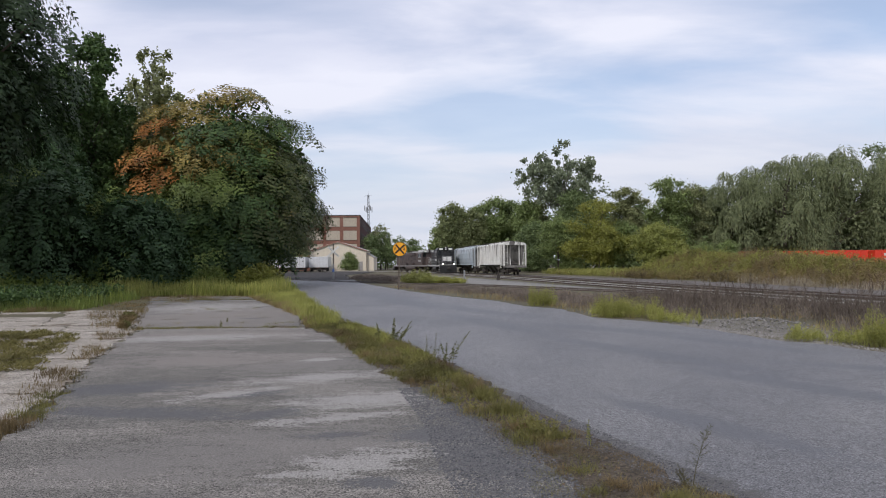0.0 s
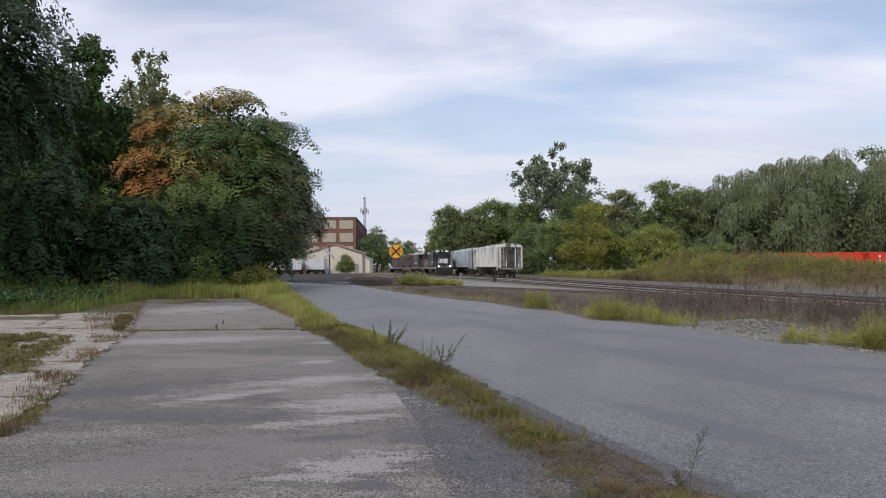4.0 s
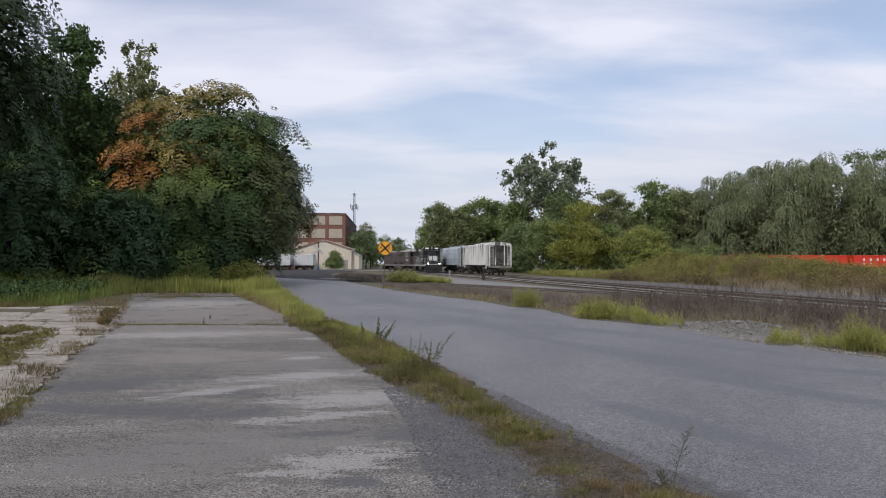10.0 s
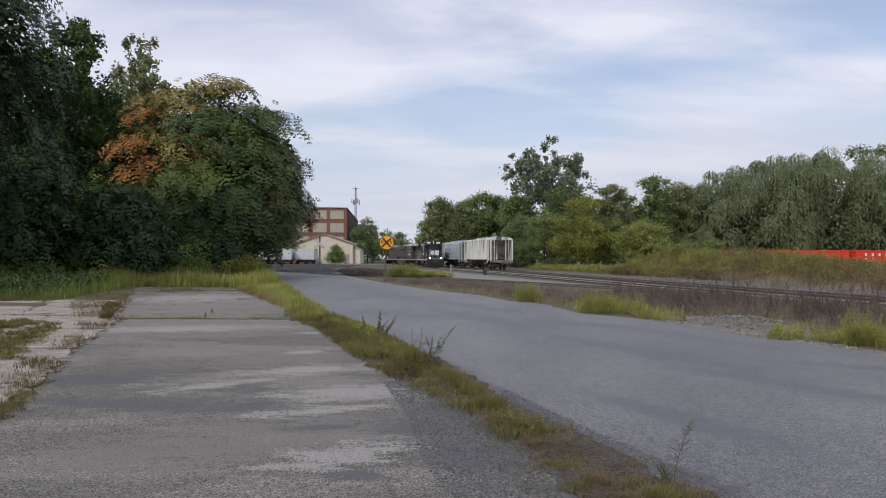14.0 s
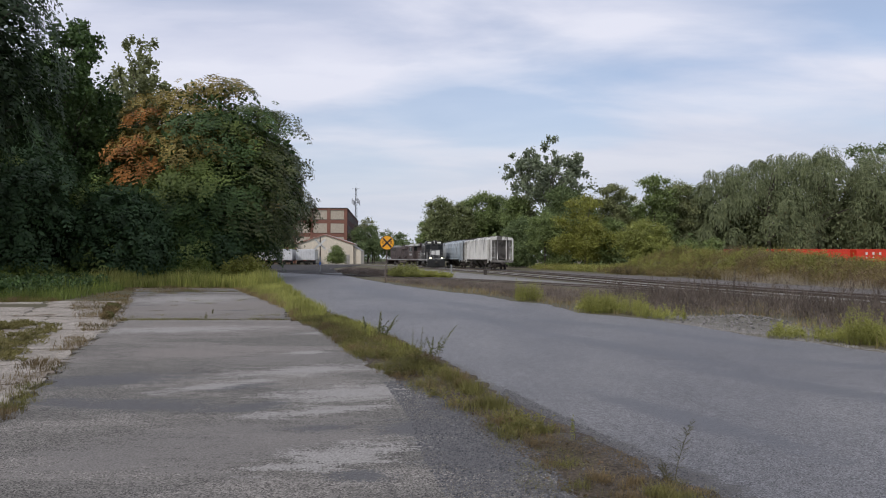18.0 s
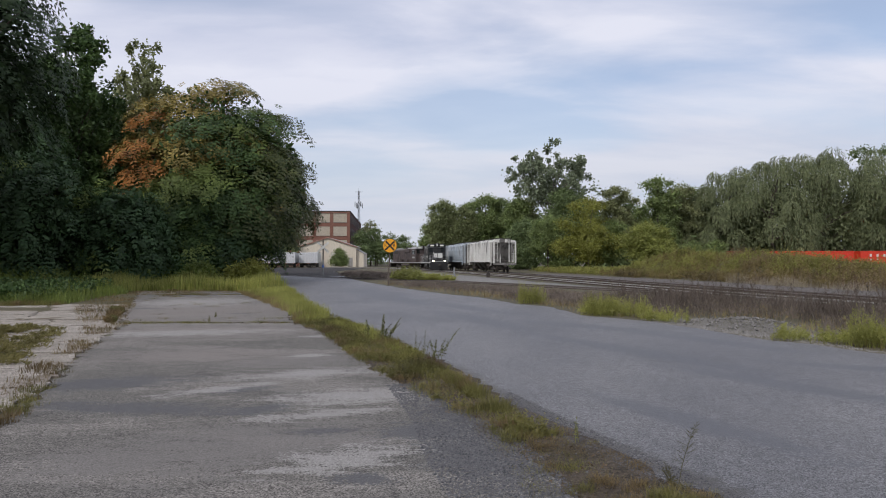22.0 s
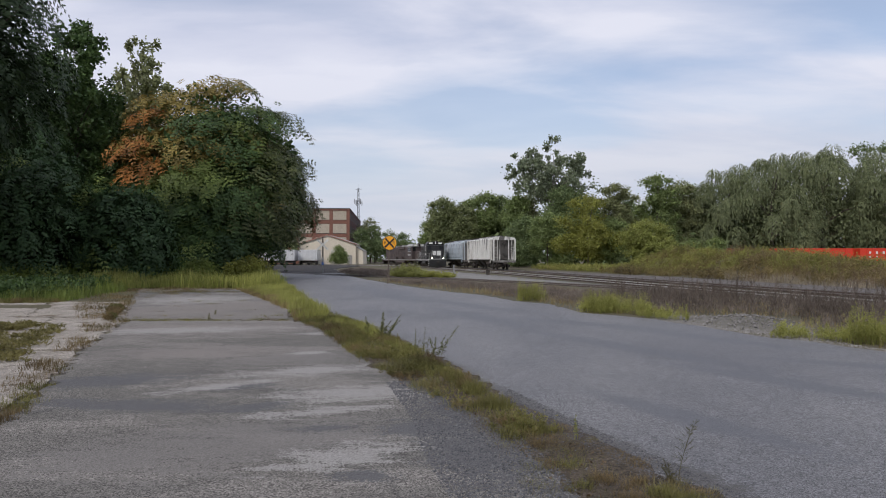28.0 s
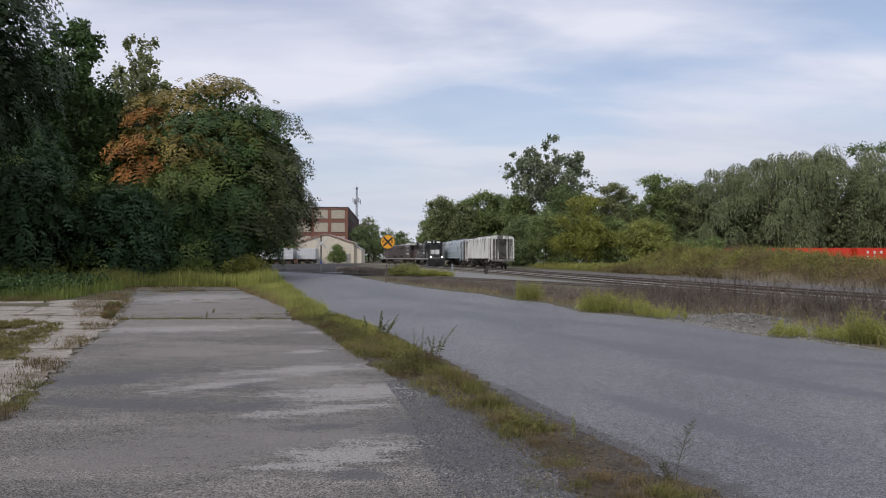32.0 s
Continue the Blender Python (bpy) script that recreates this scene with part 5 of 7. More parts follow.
def build_signs():
    s = thing("warning_sign", pose(-3.86, 40.7, 0, 0, 2.6, 3), "round orange-yellow railroad warning sign on a steel post", "sign")
    part("post", Shape().box(0, 0.04, 1.45, 0.07, 0.05, 2.98), M_RUSTPOST, s, bevel=0.008)
    disc = part("disc", Shape().rod((0, 0.0, 2.62), (0, -0.006, 2.62), 0.46, 0.46, 48), M_SIGNBLACK, s)
    part("face", Shape().rod((0, -0.008, 2.62), (0, -0.011, 2.62), 0.437, 0.437, 48), M_YELLOW, disc, "orange-yellow sheeting")
    for k in (-1, 1):
        part("cross_bar", Shape().box(0, 0, 0, 0.11, 0.004, 0.80, pose(0, -0.014 - 0.001 * k, 2.62, 0, k * 45, 0)), M_SIGNBLACK, disc)
        letter("R", 0.30, M_SIGNBLACK, disc, pose(k * 0.275, -0.014, 2.62, 90, 0, 0))
    c = thing("crossbuck", pose(-14.75, 74.6, 0), "weathered grey railroad crossbuck on a tall post", "sign")
    part("post", Shape().box(0, 0.05, 3.0, 0.16, 0.13, 2.4), M_RUSTPOST, c, bevel=0.015)
    part("post_foot", Shape().box(0, 0.05, 0.9, 0.17, 0.14, 1.8), M_POST, c, "weathered pale grey lower post", bevel=0.015)
    for k in (-1, 1):
        part("blade", Shape().box(0, 0, 0, 0.23, 0.02, 1.22 * 1.45, pose(0, -0.04 - 0.012 * k, 3.28, 0, k * 48, 0)), M_WHITE, c, "worn white crossing blade")
        for i in (-3, -2, -1, 1, 2, 3):
            part("blade_mark", Shape().box(i * 0.21, 0, 0, 0.09, 0.004, 0.10, pose(0, -0.054 - 0.012 * k, 3.28, 0, k * 42, 0)), M_POST, c)
    part("notice", Shape().box(0, -0.03, 1.05, 0.26, 0.01, 0.34), M_BLUETAG, c, "small blue notice")
    # low switch stand and marker posts beside the tracks
    st = thing("switch_stand", pose(4.0, 63.0, 0), "short dark switch stand beside the track", "switch stand")
    part("stand", Shape().box(0, 0, 0.25, 0.35, 0.35, 0.5).rod((0, 0, 0.5), (0, 0, 1.15), 0.05, 0.04, 8), M_GRIME, st, bevel=0.02)
    part("target", Shape().box(0, -0.05, 1.2, 0.34, 0.03, 0.22), M_GRIME, st)
    p = thing("marker_post", pose(0.6, 62.0, 0), "short pale marker post beside the track", "post")
    part("shaft", Shape().box(0, 0, 0.5, 0.16, 0.10, 1.0), M_GALV, p, bevel=0.02)


build_ground()
build_paving()
build_track(T1, "dark ballasted main track with dull rails")
build_track(T2, "dark ballasted siding with shiny rails", 0.10, M_RAILTOP)
build_track(T3, "overgrown spur track curving over the road", 0.055)
build_rolling_stock()
build_brick_building()
build_shed()
build_trailers()
build_mast()
build_signs()

# ---- trees and plants ----


def unit(v):
    return v / np.maximum(np.linalg.norm(v, axis=-1, keepdims=True), 1e-9)


def leaves(rng, centres, out, size, aspect=0.42, droop=0.35):
    """Leaf quads at the centres, facing roughly outwards."""
    n = len(centres)
    tip = unit(out * 0.6 + rng.normal(0, 0.55, (n, 3)) + np.array([0, 0, -droop]))
    nor = unit(np.cross(tip, rng.normal(0, 1, (n, 3))) + np.array([0, 0, 0.9]) + out * 0.5)
    side = unit(np.cross(tip, nor))
    L = size * rng.uniform(0.65, 1.35, (n, 1))
    W = L * aspect
    return np.stack([centres - tip * L / 2, centres + side * W / 2, centres + tip * L / 2, centres - side * W / 2], 1)


def puff_points(rng, puffs, n, fill=0.45):
    """Points in the outer part of the puffs, and their outward ways."""
    p = np.array(puffs)
    wt = p[:, 3] * p[:, 4]
    idx = rng.choice(len(p), n, p=wt / wt.sum())
    d = unit(rng.normal(0, 1, (n, 3)) + np.array([0, 0, 0.25]))
    r = rng.uniform(fill, 1.0, (n, 1)) ** 0.6
    r = r * (1 + 0.26 * rng.normal(0, 1, (n, 1)))
    return p[idx, :3] + d * r * p[idx, 3:6], d


def crown_puffs(rng, cx, cy, z0, z1, r, n, puff, top=0.5, inner=0.35):
    """Puffs over an egg-shaped crown, uneven from side to side."""
    out = []
    zc, rz = z0 + (z1 - z0) * top, None
    for i in range(n):
        d = unit(rng.normal(0, 1, 3))
        rz = (z1 - zc) if d[2] > 0 else (zc - z0)
        f = rng.uniform(inner, 0.86 + 0.2 * max(0.0, inner - 0.35))
        q = puff * rng.uniform(0.7, 1.3)
        out.append((cx + d[0] * (r - q * 0.6) * f, cy + d[1] * (r - q * 0.6) * f, zc + d[2] * (rz - q * 0.5) * f, q, q, q * 0.78))
    for k in range(6):
        a, f = k * 1.05 + rng.uniform(0, 0.6), (0.0 if k == 0 else rng.uniform(0.25, 0.5))
        out.append((cx + math.cos(a) * r * f, cy + math.sin(a) * r * f, z1 - puff * (0.75 + 1.6 * f), puff, puff, puff * 0.7))
    return out


def limbs(parent, base, height, puffs, r, bark, rng, n=9):
    """A tapered trunk with limbs that reach into the puffs."""
    trunk = Shape()
    pts = [Vector((base[0], base[1], -0.1))]
    for i in range(1, 6):
        pts.append(Vector((base[0] + rng.normal(0, 0.03) * height * 0.3, base[1] + rng.normal(0, 0.03) * height * 0.3, height * i / 5)))
    for i in range(5):
        trunk.rod(pts[i], pts[i + 1], r * (1 - 0.17 * i), r * (1 - 0.17 * (i + 1)), 9)
    part("trunk", trunk, bark, parent)
    pick = rng.permutation(len(puffs))[:n]
    for k in pick:
        p = puffs[k]
        u = min(0.9, max(0.25, (p[2] / height) * rng.uniform(0.45, 0.75)))
        i = min(int(u * 5), 4)
        s = pts[i].lerp(pts[i + 1], u * 5 - i)
        e = Vector(p[:3])
        mid = s.lerp(e, 0.5) + Vector((0, 0, (e - s).length * 0.10))
        part("limb", Shape().rod(s, mid, r * 0.38, r * 0.24, 6).rod(mid, e, r * 0.24, r * 0.06, 6), bark, parent)


def tree(x, y, h, r, low, n_puffs, puff, n_leaves, size, material, label, seed, bark=None, aspect=0.45, droop=0.35, top=0.5,
         name="tree", fill=0.45, inner=0.35):
    """A tree with trunk, limbs and a crown of leaves."""
    rng = np.random.default_rng(seed)
    core = None
    if y > 90:
        # far crowns: many small sprays over a darker core
        n_puffs, puff, n_leaves, size = int(n_puffs * 1.5), puff * 0.82, int(n_leaves * 1.0), size * 0.62
        core = (int(n_leaves * 0.28), size * 1.35)
        if y > 139:
            n_leaves, size = int(n_leaves * 0.8), size * 1.1
    # outside the view: fewer, larger leaves, enough to cast shade
    if x + r < -0.74 * y:
        n_leaves, size = int(n_leaves * 0.3), size * 1.7
    t = thing(name, pose(x, y, 0, 0, 0, 0), label, "tree" if name == "tree" else "shrub")
    ps = crown_puffs(rng, 0, 0, low, h, r, n_puffs, puff, top=top, inner=inner)
    limbs(t, (0, 0), h * 0.72, ps, max(0.09, h * 0.017), bark or M_BARK, rng)
    part_leaves(t, "crown", rng, ps, n_leaves, size, aspect, droop, material, fill, core)
    return t


def part_leaves(t, name, rng, ps, n, size, aspect, droop, material, fill, core=None):
    c, d = puff_points(rng, ps, n, fill)
    keep = c[:, 2] > 0.15
    q = leaves(rng, c[keep], d[keep], size, aspect, droop)
    if core:
        c, d = puff_points(rng, [(p[0], p[1], p[2], p[3] * 0.62, p[4] * 0.62, p[5] * 0.62) for p in ps], core[0], 0.15)
        q = np.concatenate([q, leaves(rng, c[c[:, 2] > 0.3], d[c[:, 2] > 0.3], core[1], 0.7)])
    ob = new(name, quads(name, q, material))
    ob.parent = t
    return ob


def dome(rng, n, r, z0, zc, z1, depth=(0.74, 1.0), bottom=-0.85):
    """Points spread evenly over an egg-shaped crown and their outward ways."""
    i = np.arange(n) + rng.uniform(-0.3, 0.3, n)
    z = 1 - (1 - bottom) * (i + 0.5) / n
    a = i * 2.399963 + rng.uniform(-0.25, 0.25, n)
    w = np.sqrt(np.clip(1 - z * z, 0, 1))
    d = np.stack([w * np.cos(a), w * np.sin(a), z], 1)
    f = rng.uniform(depth[0], depth[1], (n, 1))
    p = d * f * np.array([r, r, 1.0])
    p[:, 2] = zc + d[:, 2] * f[:, 0] * np.where(d[:, 2] > 0, z1 - zc, zc - z0)
    return p, d


def fans(rng, p, d, q, per, size, pairs=4, flat=0.42, droop=0.45):
    """Umbrella-shaped boughs at p: feathered leaves that spread from each bough's middle and hang over at its rim."""
    n = len(p)
    ax = unit(d * np.array([0.8, 0.8, 0.5]) + np.array([0, 0, 0.75]))
    e1 = unit(np.cross(ax, rng.normal(0, 1, (n, 3))))
    e2 = np.cross(ax, e1)
    k = np.repeat(np.arange(n), per)
    m = len(k)
    a, f = rng.uniform(0, 2 * math.pi, m), np.sqrt(rng.uniform(0, 1, m))
    rad = e1[k] * np.cos(a)[:, None] + e2[k] * np.sin(a)[:, None]
    qq = (q * rng.uniform(0.7, 1.3, n))[k]
    base = p[k] + rad * (f * qq)[:, None] + ax[k] * (qq * flat * (1 - f * f) + rng.normal(0, 0.07, m) * qq)[:, None]
    tip = unit(rad * (0.5 + 0.5 * f)[:, None] + np.array([0, 0, -1.0]) * (droop * (0.2 + f))[:, None] + rng.normal(0, 0.2, (m, 3)))
    side = unit(np.cross(tip, ax[k] + rad * (0.5 * f)[:, None] + rng.normal(0, 0.25, (m, 3))))
    nor = np.cross(side, tip)
    L = size * rng.uniform(0.7, 1.3, (m, 1))
    down = np.array([0, 0, -1.0])
    res = []
    for j in range(pairs):
        u = (j + 0.7) / pairs
        b = base + tip * L * u + down * L * 0.22 * u * u
        for s in (-1, 1):
            ll = L * (0.40 - 0.16 * abs(2 * u - 0.9)) * rng.uniform(0.8, 1.2, (m, 1))
            o = unit(side * s + tip * 0.7 + down * 0.28)
            s2 = unit(np.cross(o, nor)) * ll * 0.23
            res.append(np.stack([b, b + o * ll * 0.45 + s2, b + o * ll, b + o * ll * 0.45 - s2], 1))
    return np.concatenate(res)


def bough_tree(x, y, h, r, low, mid, n, q, per, size, label, seed, colours, pick, name="tree", pairs=3, core=7000, droop=0.45, inner=0.45):
    """A broad tree of drooping feathered boughs; pick(rng, p) names the colour of each bough."""
    rng = np.random.default_rng(seed)
    t = thing(name, pose(x, y, 0), label, "tree" if name == "tree" else "shrub")
    p, d = dome(rng, n, r - q * 0.5, low, mid, h - q * 0.3, (0.70, 1.0))
    p2, d2 = dome(rng, int(n * inner), (r - q) * 0.72, low + 0.5, mid, h * 0.84)
    p, d = np.concatenate([p, p2]), np.concatenate([d, d2])
    keep = p[:, 2] > 0.35
    p, d = p[keep], d[keep]
    limbs(t, (0, 0), h * 0.66, [tuple(v) for v in p], max(0.10, h * 0.016), M_BARK, rng, 12)
    which = np.array([pick(rng, v) for v in p])
    for k, m in enumerate(colours):
        sel = which == k
        if sel.any():
            res = fans(rng, p[sel], d[sel], q, per, size, pairs, droop=droop)
            if k == 0 and core:
                cp, cd = dome(rng, core, r * 0.84, low, mid, h * 0.96, (0.55, 1.0))
                res = np.concatenate([res, leaves(rng, cp, cd, 0.50, 0.5)])
            nm = "crown" if k == 0 else "leaf_spray"
            ob = new(nm, quads(nm, res[res[:, :, 2].min(1) > 0.02], m))
            ob.parent = t
    return t


def poplar(x, y, h, r, low, n, q, leaf_n, size, material, label, seed, tall=1.5, lobes=5, bark=None):
    """An open upright tree: clumps of small leaves along rising limbs, with sky between them."""
    rng = np.random.default_rng(seed)
    t = thing("tree", pose(x, y, 0), label, "tree")
    ps = []
    for k in range(lobes):
        a, f = k * 2.4 + rng.uniform(0, 0.7), (0.0 if k == 0 else rng.uniform(0.5, 0.95))
        top = h * (1.0 if k == 0 else rng.uniform(0.84, 0.99)) - (0.10 * h * f)
        for i in range(n // lobes):
            u = rng.uniform(0, 1) ** 0.7
            w = 0.30 + 0.8 * math.sin(math.pi * min(0.95, u * 0.9 + 0.12))
            g = rng.uniform(0, 2 * math.pi)
            s = q * rng.uniform(0.6, 1.15) * (1.15 - 0.5 * u)
            e = r * 0.46 * w * math.sqrt(rng.uniform(0.02, 1.0))
            ps.append((math.cos(a) * r * f * (0.35 + 0.65 * u) * 0.72 + math.cos(g) * e, math.sin(a) * r * f * (0.35 + 0.65 * u) * 0.72 + math.sin(g) * e,
                       low + (top - low) * u - s * tall * 0.5, s * 0.75, s * 0.75, s * tall * 0.75))
    limbs(t, (0, 0), h * 0.86, ps, h * 0.012, bark or M_BARK, rng, 26)
    p = np.array(ps)
    k = rng.integers(0, len(p), leaf_n)
    d = rng.normal(0, 0.62, (leaf_n, 3))
    ob = new("crown", quads("crown", leaves(rng, p[k, :3] + d * p[k, 3:6], unit(d), size, 0.72, -0.1), material))
    ob.parent = t
    return t


def willow(x, y, h, r, seed, mounds=30, strands=135, label="large weeping willow with hanging olive-green strands"):
    """Mounds over a broad dome, each with a skirt of strands that arch out and hang down."""
    rng = np.random.default_rng(seed)
    t = thing("tree", pose(x, y, 0), label, "tree", "willows")
    p, d = dome(rng, mounds, r * 0.86, 0.5, h * 0.38, h * 0.95, (0.80, 1.0), -0.55)
    q = r * rng.uniform(0.20, 0.36, mounds)
    limbs(t, (0, 0), h * 0.66, [tuple(v) for v in p], h * 0.022, M_BARK, rng, 14)
    k = np.repeat(np.arange(mounds), strands)
    m = len(k)
    a, f = rng.uniform(0, 2 * math.pi, m), np.sqrt(rng.uniform(0.02, 1, m))
    rad = unit(np.stack([np.cos(a), np.sin(a), np.zeros(m)], 1) + d[k] * np.array([0.7, 0.7, 0]))
    rad[:, 2] = 0
    tang = np.stack([-rad[:, 1], rad[:, 0], np.zeros(m)], 1)
    qq = q[k]
    length = qq * (0.7 + 1.1 * f) * rng.uniform(0.65, 1.25, m)
    spread = np.stack([np.cos(a), np.sin(a), np.zeros(m)], 1)
    top = p[k] + spread * (f * qq * 0.62)[:, None] + np.stack([np.zeros(m), np.zeros(m), qq * 0.55 * (1 - f * f)], 1)
    res, steps = [], 7
    for j in range(steps):
        u = (j + rng.random(m)) / steps
        c = top + rad * (qq * 0.40 * np.sqrt(u))[:, None] + rng.normal(0, 0.10, (m, 3))
        c[:, 2] -= length * u ** 1.5
        tip = unit(rad * (0.9 * (1 - u) ** 1.5)[:, None] + np.array([0, 0, -1.0]) * (0.25 + u)[:, None] + rng.normal(0, 0.16, (m, 3)))
        sd = unit(tang + rng.normal(0, 0.25, (m, 3)))
        L = rng.uniform(0.45, 0.85, (m, 1))
        W = L * 0.24
        res.append(np.stack([c - tip * L / 2, c + sd * W / 2, c + tip * L / 2, c - sd * W / 2], 1))
    dp, dd = dome(rng, 2400, r * 0.66, 0.4, h * 0.36, h * 0.74, (0.55, 1.0))
    res.append(leaves(rng, dp, dd, 0.8, 0.5))
    res = np.concatenate(res)
    ob = new("crown", quads("crown", res[res[:, :, 2].min(1) > 0.05], L_WILLOW))
    ob.parent = t
    return t


def blades(rng, base, h, width, lean=0.35, heads=False):
    """Grass blades: slim quads that bend over from the base points."""
    n = len(base)
    a = rng.uniform(0, 2 * math.pi, n)
    f = np.stack([np.cos(a), np.sin(a), np.zeros(n)], 1)
    s = np.stack([-np.sin(a), np.cos(a), np.zeros(n)], 1)
    hh = h * rng.uniform(0.55, 1.25, (n, 1)) if np.isscalar(h) else h[:, None]
    w = width * rng.uniform(0.7, 1.3, (n, 1))
    up = np.array([0, 0, 1.0])
    tip = base + up * hh * 0.95 + f * hh * lean * rng.random((n, 1))
    return np.stack([base - s * w / 2, base + s * w / 2, tip + s * w * 0.18, tip - s * w * 0.18], 1)


def in_poly(p, poly):
    inside = np.zeros(len(p), bool)
    j = len(poly) - 1
    for i in range(len(poly)):
        (xi, yi), (xj, yj) = poly[i], poly[j]
        c = ((yi > p[:, 1]) != (yj > p[:, 1])) & (p[:, 0] < (xj - xi) * (p[:, 1] - yi) / (yj - yi + 1e-12) + xi)
        inside ^= c
        j = i
    return inside


def scatter(rng, poly, n, clump=0.0, clumps=60):
    """n points in the outline, gathered into clumps where clump > 0."""
    q = np.array(poly)
    lo, hi = q.min(0), q.max(0)
    out = []
    got = 0
    seeds = None
    if clump:
        c = rng.uniform(lo, hi, (clumps * 6, 2))
        seeds = c[in_poly(c, poly)][:clumps]
    while got < n:
        m = (n - got) * 3 + 50
        p = rng.uniform(lo, hi, (m, 2)) if seeds is None else seeds[rng.integers(0, len(seeds), m)] + rng.normal(0, clump, (m, 2))
        p = p[in_poly(p, poly)]
        out.append(p)
        got += len(p)
    p = np.concatenate(out)[:n]
    return np.column_stack([p, np.full(n, -0.03)])


def grass(name, label, poly, n, h, width, material, seed, lean=0.35, clump=0.0, clumps=60, category="grass"):
    rng = np.random.default_rng(seed)
    b = scatter(rng, poly, n, clump, clumps)
    b[:, :2] += rng.normal(0, min(0.12, width * 4), (n, 2))
    swell = 0.5 + 0.25 * (np.sin(b[:, 0] * 1.3 + b[:, 1] * 0.4) + np.sin(b[:, 1] * 0.9 - b[:, 0] * 0.5 + 1.3))
    hh = h * rng.uniform(0.5, 1.2, n) * (0.55 + 0.8 * swell)
    ob = new(name, quads(name, blades(rng, b, hh, width, lean), material))
    return tagged(ob, label, category, kind="stuff")


def weeds(name, label, poly, stems, h, material, seed, branch=7, twig=0.16, width=0.012, clump=0.0, clumps=60, kind="stuff", base_z=None, slim=0.10, up=0.7):
    """Stems with side twigs or small leaves."""
    rng = np.random.default_rng(seed)
    b = scatter(rng, poly, stems, clump, clumps)
    if base_z is not None:
        b[:, 2] = base_z(b[:, 0], b[:, 1])
    cell = np.sin(np.round(b[:, 0] / 0.22) * 12.9898 + np.round(b[:, 1] / 0.22) * 78.233) * 43758.5453
    hh = h * rng.uniform(0.6, 1.2, stems) * (0.55 + 0.8 * (cell - np.floor(cell)))
    lean = rng.normal(0, 0.14, (stems, 2))
    a = rng.uniform(0, math.pi, stems)
    s = np.stack([np.cos(a), np.sin(a), np.zeros(stems)], 1)
    top = b + np.column_stack([lean * hh[:, None], hh])
    res = [np.stack([b - s * width, b + s * width, top + s * width * 0.4, top - s * width * 0.4], 1)]
    for j in range(branch):
        u = rng.uniform(0.2, 1.0, (stems, 1))
        o = b + (top - b) * u
        ang = rng.uniform(0, 2 * math.pi, stems)
        d = np.stack([np.cos(ang), np.sin(ang), rng.uniform(0.3, 1.7, stems) * up], 1)
        d = unit(d) * twig * rng.uniform(0.5, 1.4, (stems, 1)) * (1.45 - 0.9 * u)
        q = unit(np.cross(d, rng.normal(0, 1, (stems, 3)))) * twig * slim
        res.append(np.stack([o, o + d * 0.5 + q, o + d, o + d * 0.5 - q], 1))
    ob = new(name, quads(name, np.concatenate(res), material))
    return tagged(ob, label, "weeds", kind=kind)


def weed_plant(x, y, h, lean, stems, twig, fine, material, seed):
    """One weed: a few bent stems, with slim leaves or bare twigs along them."""
    rng = np.random.default_rng(seed)
    t = thing("weed_plant", pose(x, y, -0.01), "single thin-twigged weed growing in the pavement edge" if fine else "single leafy weed growing in the pavement edge", "weed")
    stalk, res = Shape(), []
    for k in range(stems):
        hh = h * (1.0 if k == 0 else rng.uniform(0.55, 0.95))
        ln = np.array([lean[0], lean[1]]) + (rng.normal(0, 0.18, 2) if k else 0)
        b = np.array([*rng.normal(0, 0.02 if k else 0.0, 2), 0])
        pts = [b + np.array([ln[0] * hh * u ** 1.5, ln[1] * hh * u ** 1.5, hh * u]) for u in np.linspace(0, 1, 7)]
        for i in range(6):
            stalk.rod(pts[i], pts[i + 1], 0.0032 * (1 - i * 0.12), 0.0032 * (1 - (i + 1) * 0.12), 5)
        m = int((70 if fine else 84) * hh / 0.45) + 6
        u = rng.uniform(0.12, 1.0, m) ** 0.8
        o = np.array([pts[min(int(v * 6), 5)] + (pts[min(int(v * 6), 5) + 1] - pts[min(int(v * 6), 5)]) * (v * 6 - min(int(v * 6), 5)) for v in u])
        a = rng.uniform(0, 2 * math.pi, m)
        d = unit(np.stack([np.cos(a), np.sin(a), rng.uniform(0.3, 1.3, m) if fine else rng.uniform(-0.3, 0.8, m)], 1)) * (twig * rng.uniform(0.4, 1.1, m) * (1.25 - u) * (1.0 if fine else 0.62))[:, None]
        q = unit(np.cross(d, rng.normal(0, 1, (m, 3)))) * (0.0022 if fine else twig * 0.075)
        res.append(np.stack([o, o + d * 0.5 + q, o + d, o + d * 0.5 - q], 1))
    part("stem", stalk, material, t)
    ob = new("leaves", quads("leaves", np.concatenate(res), material))
    ob.parent = t


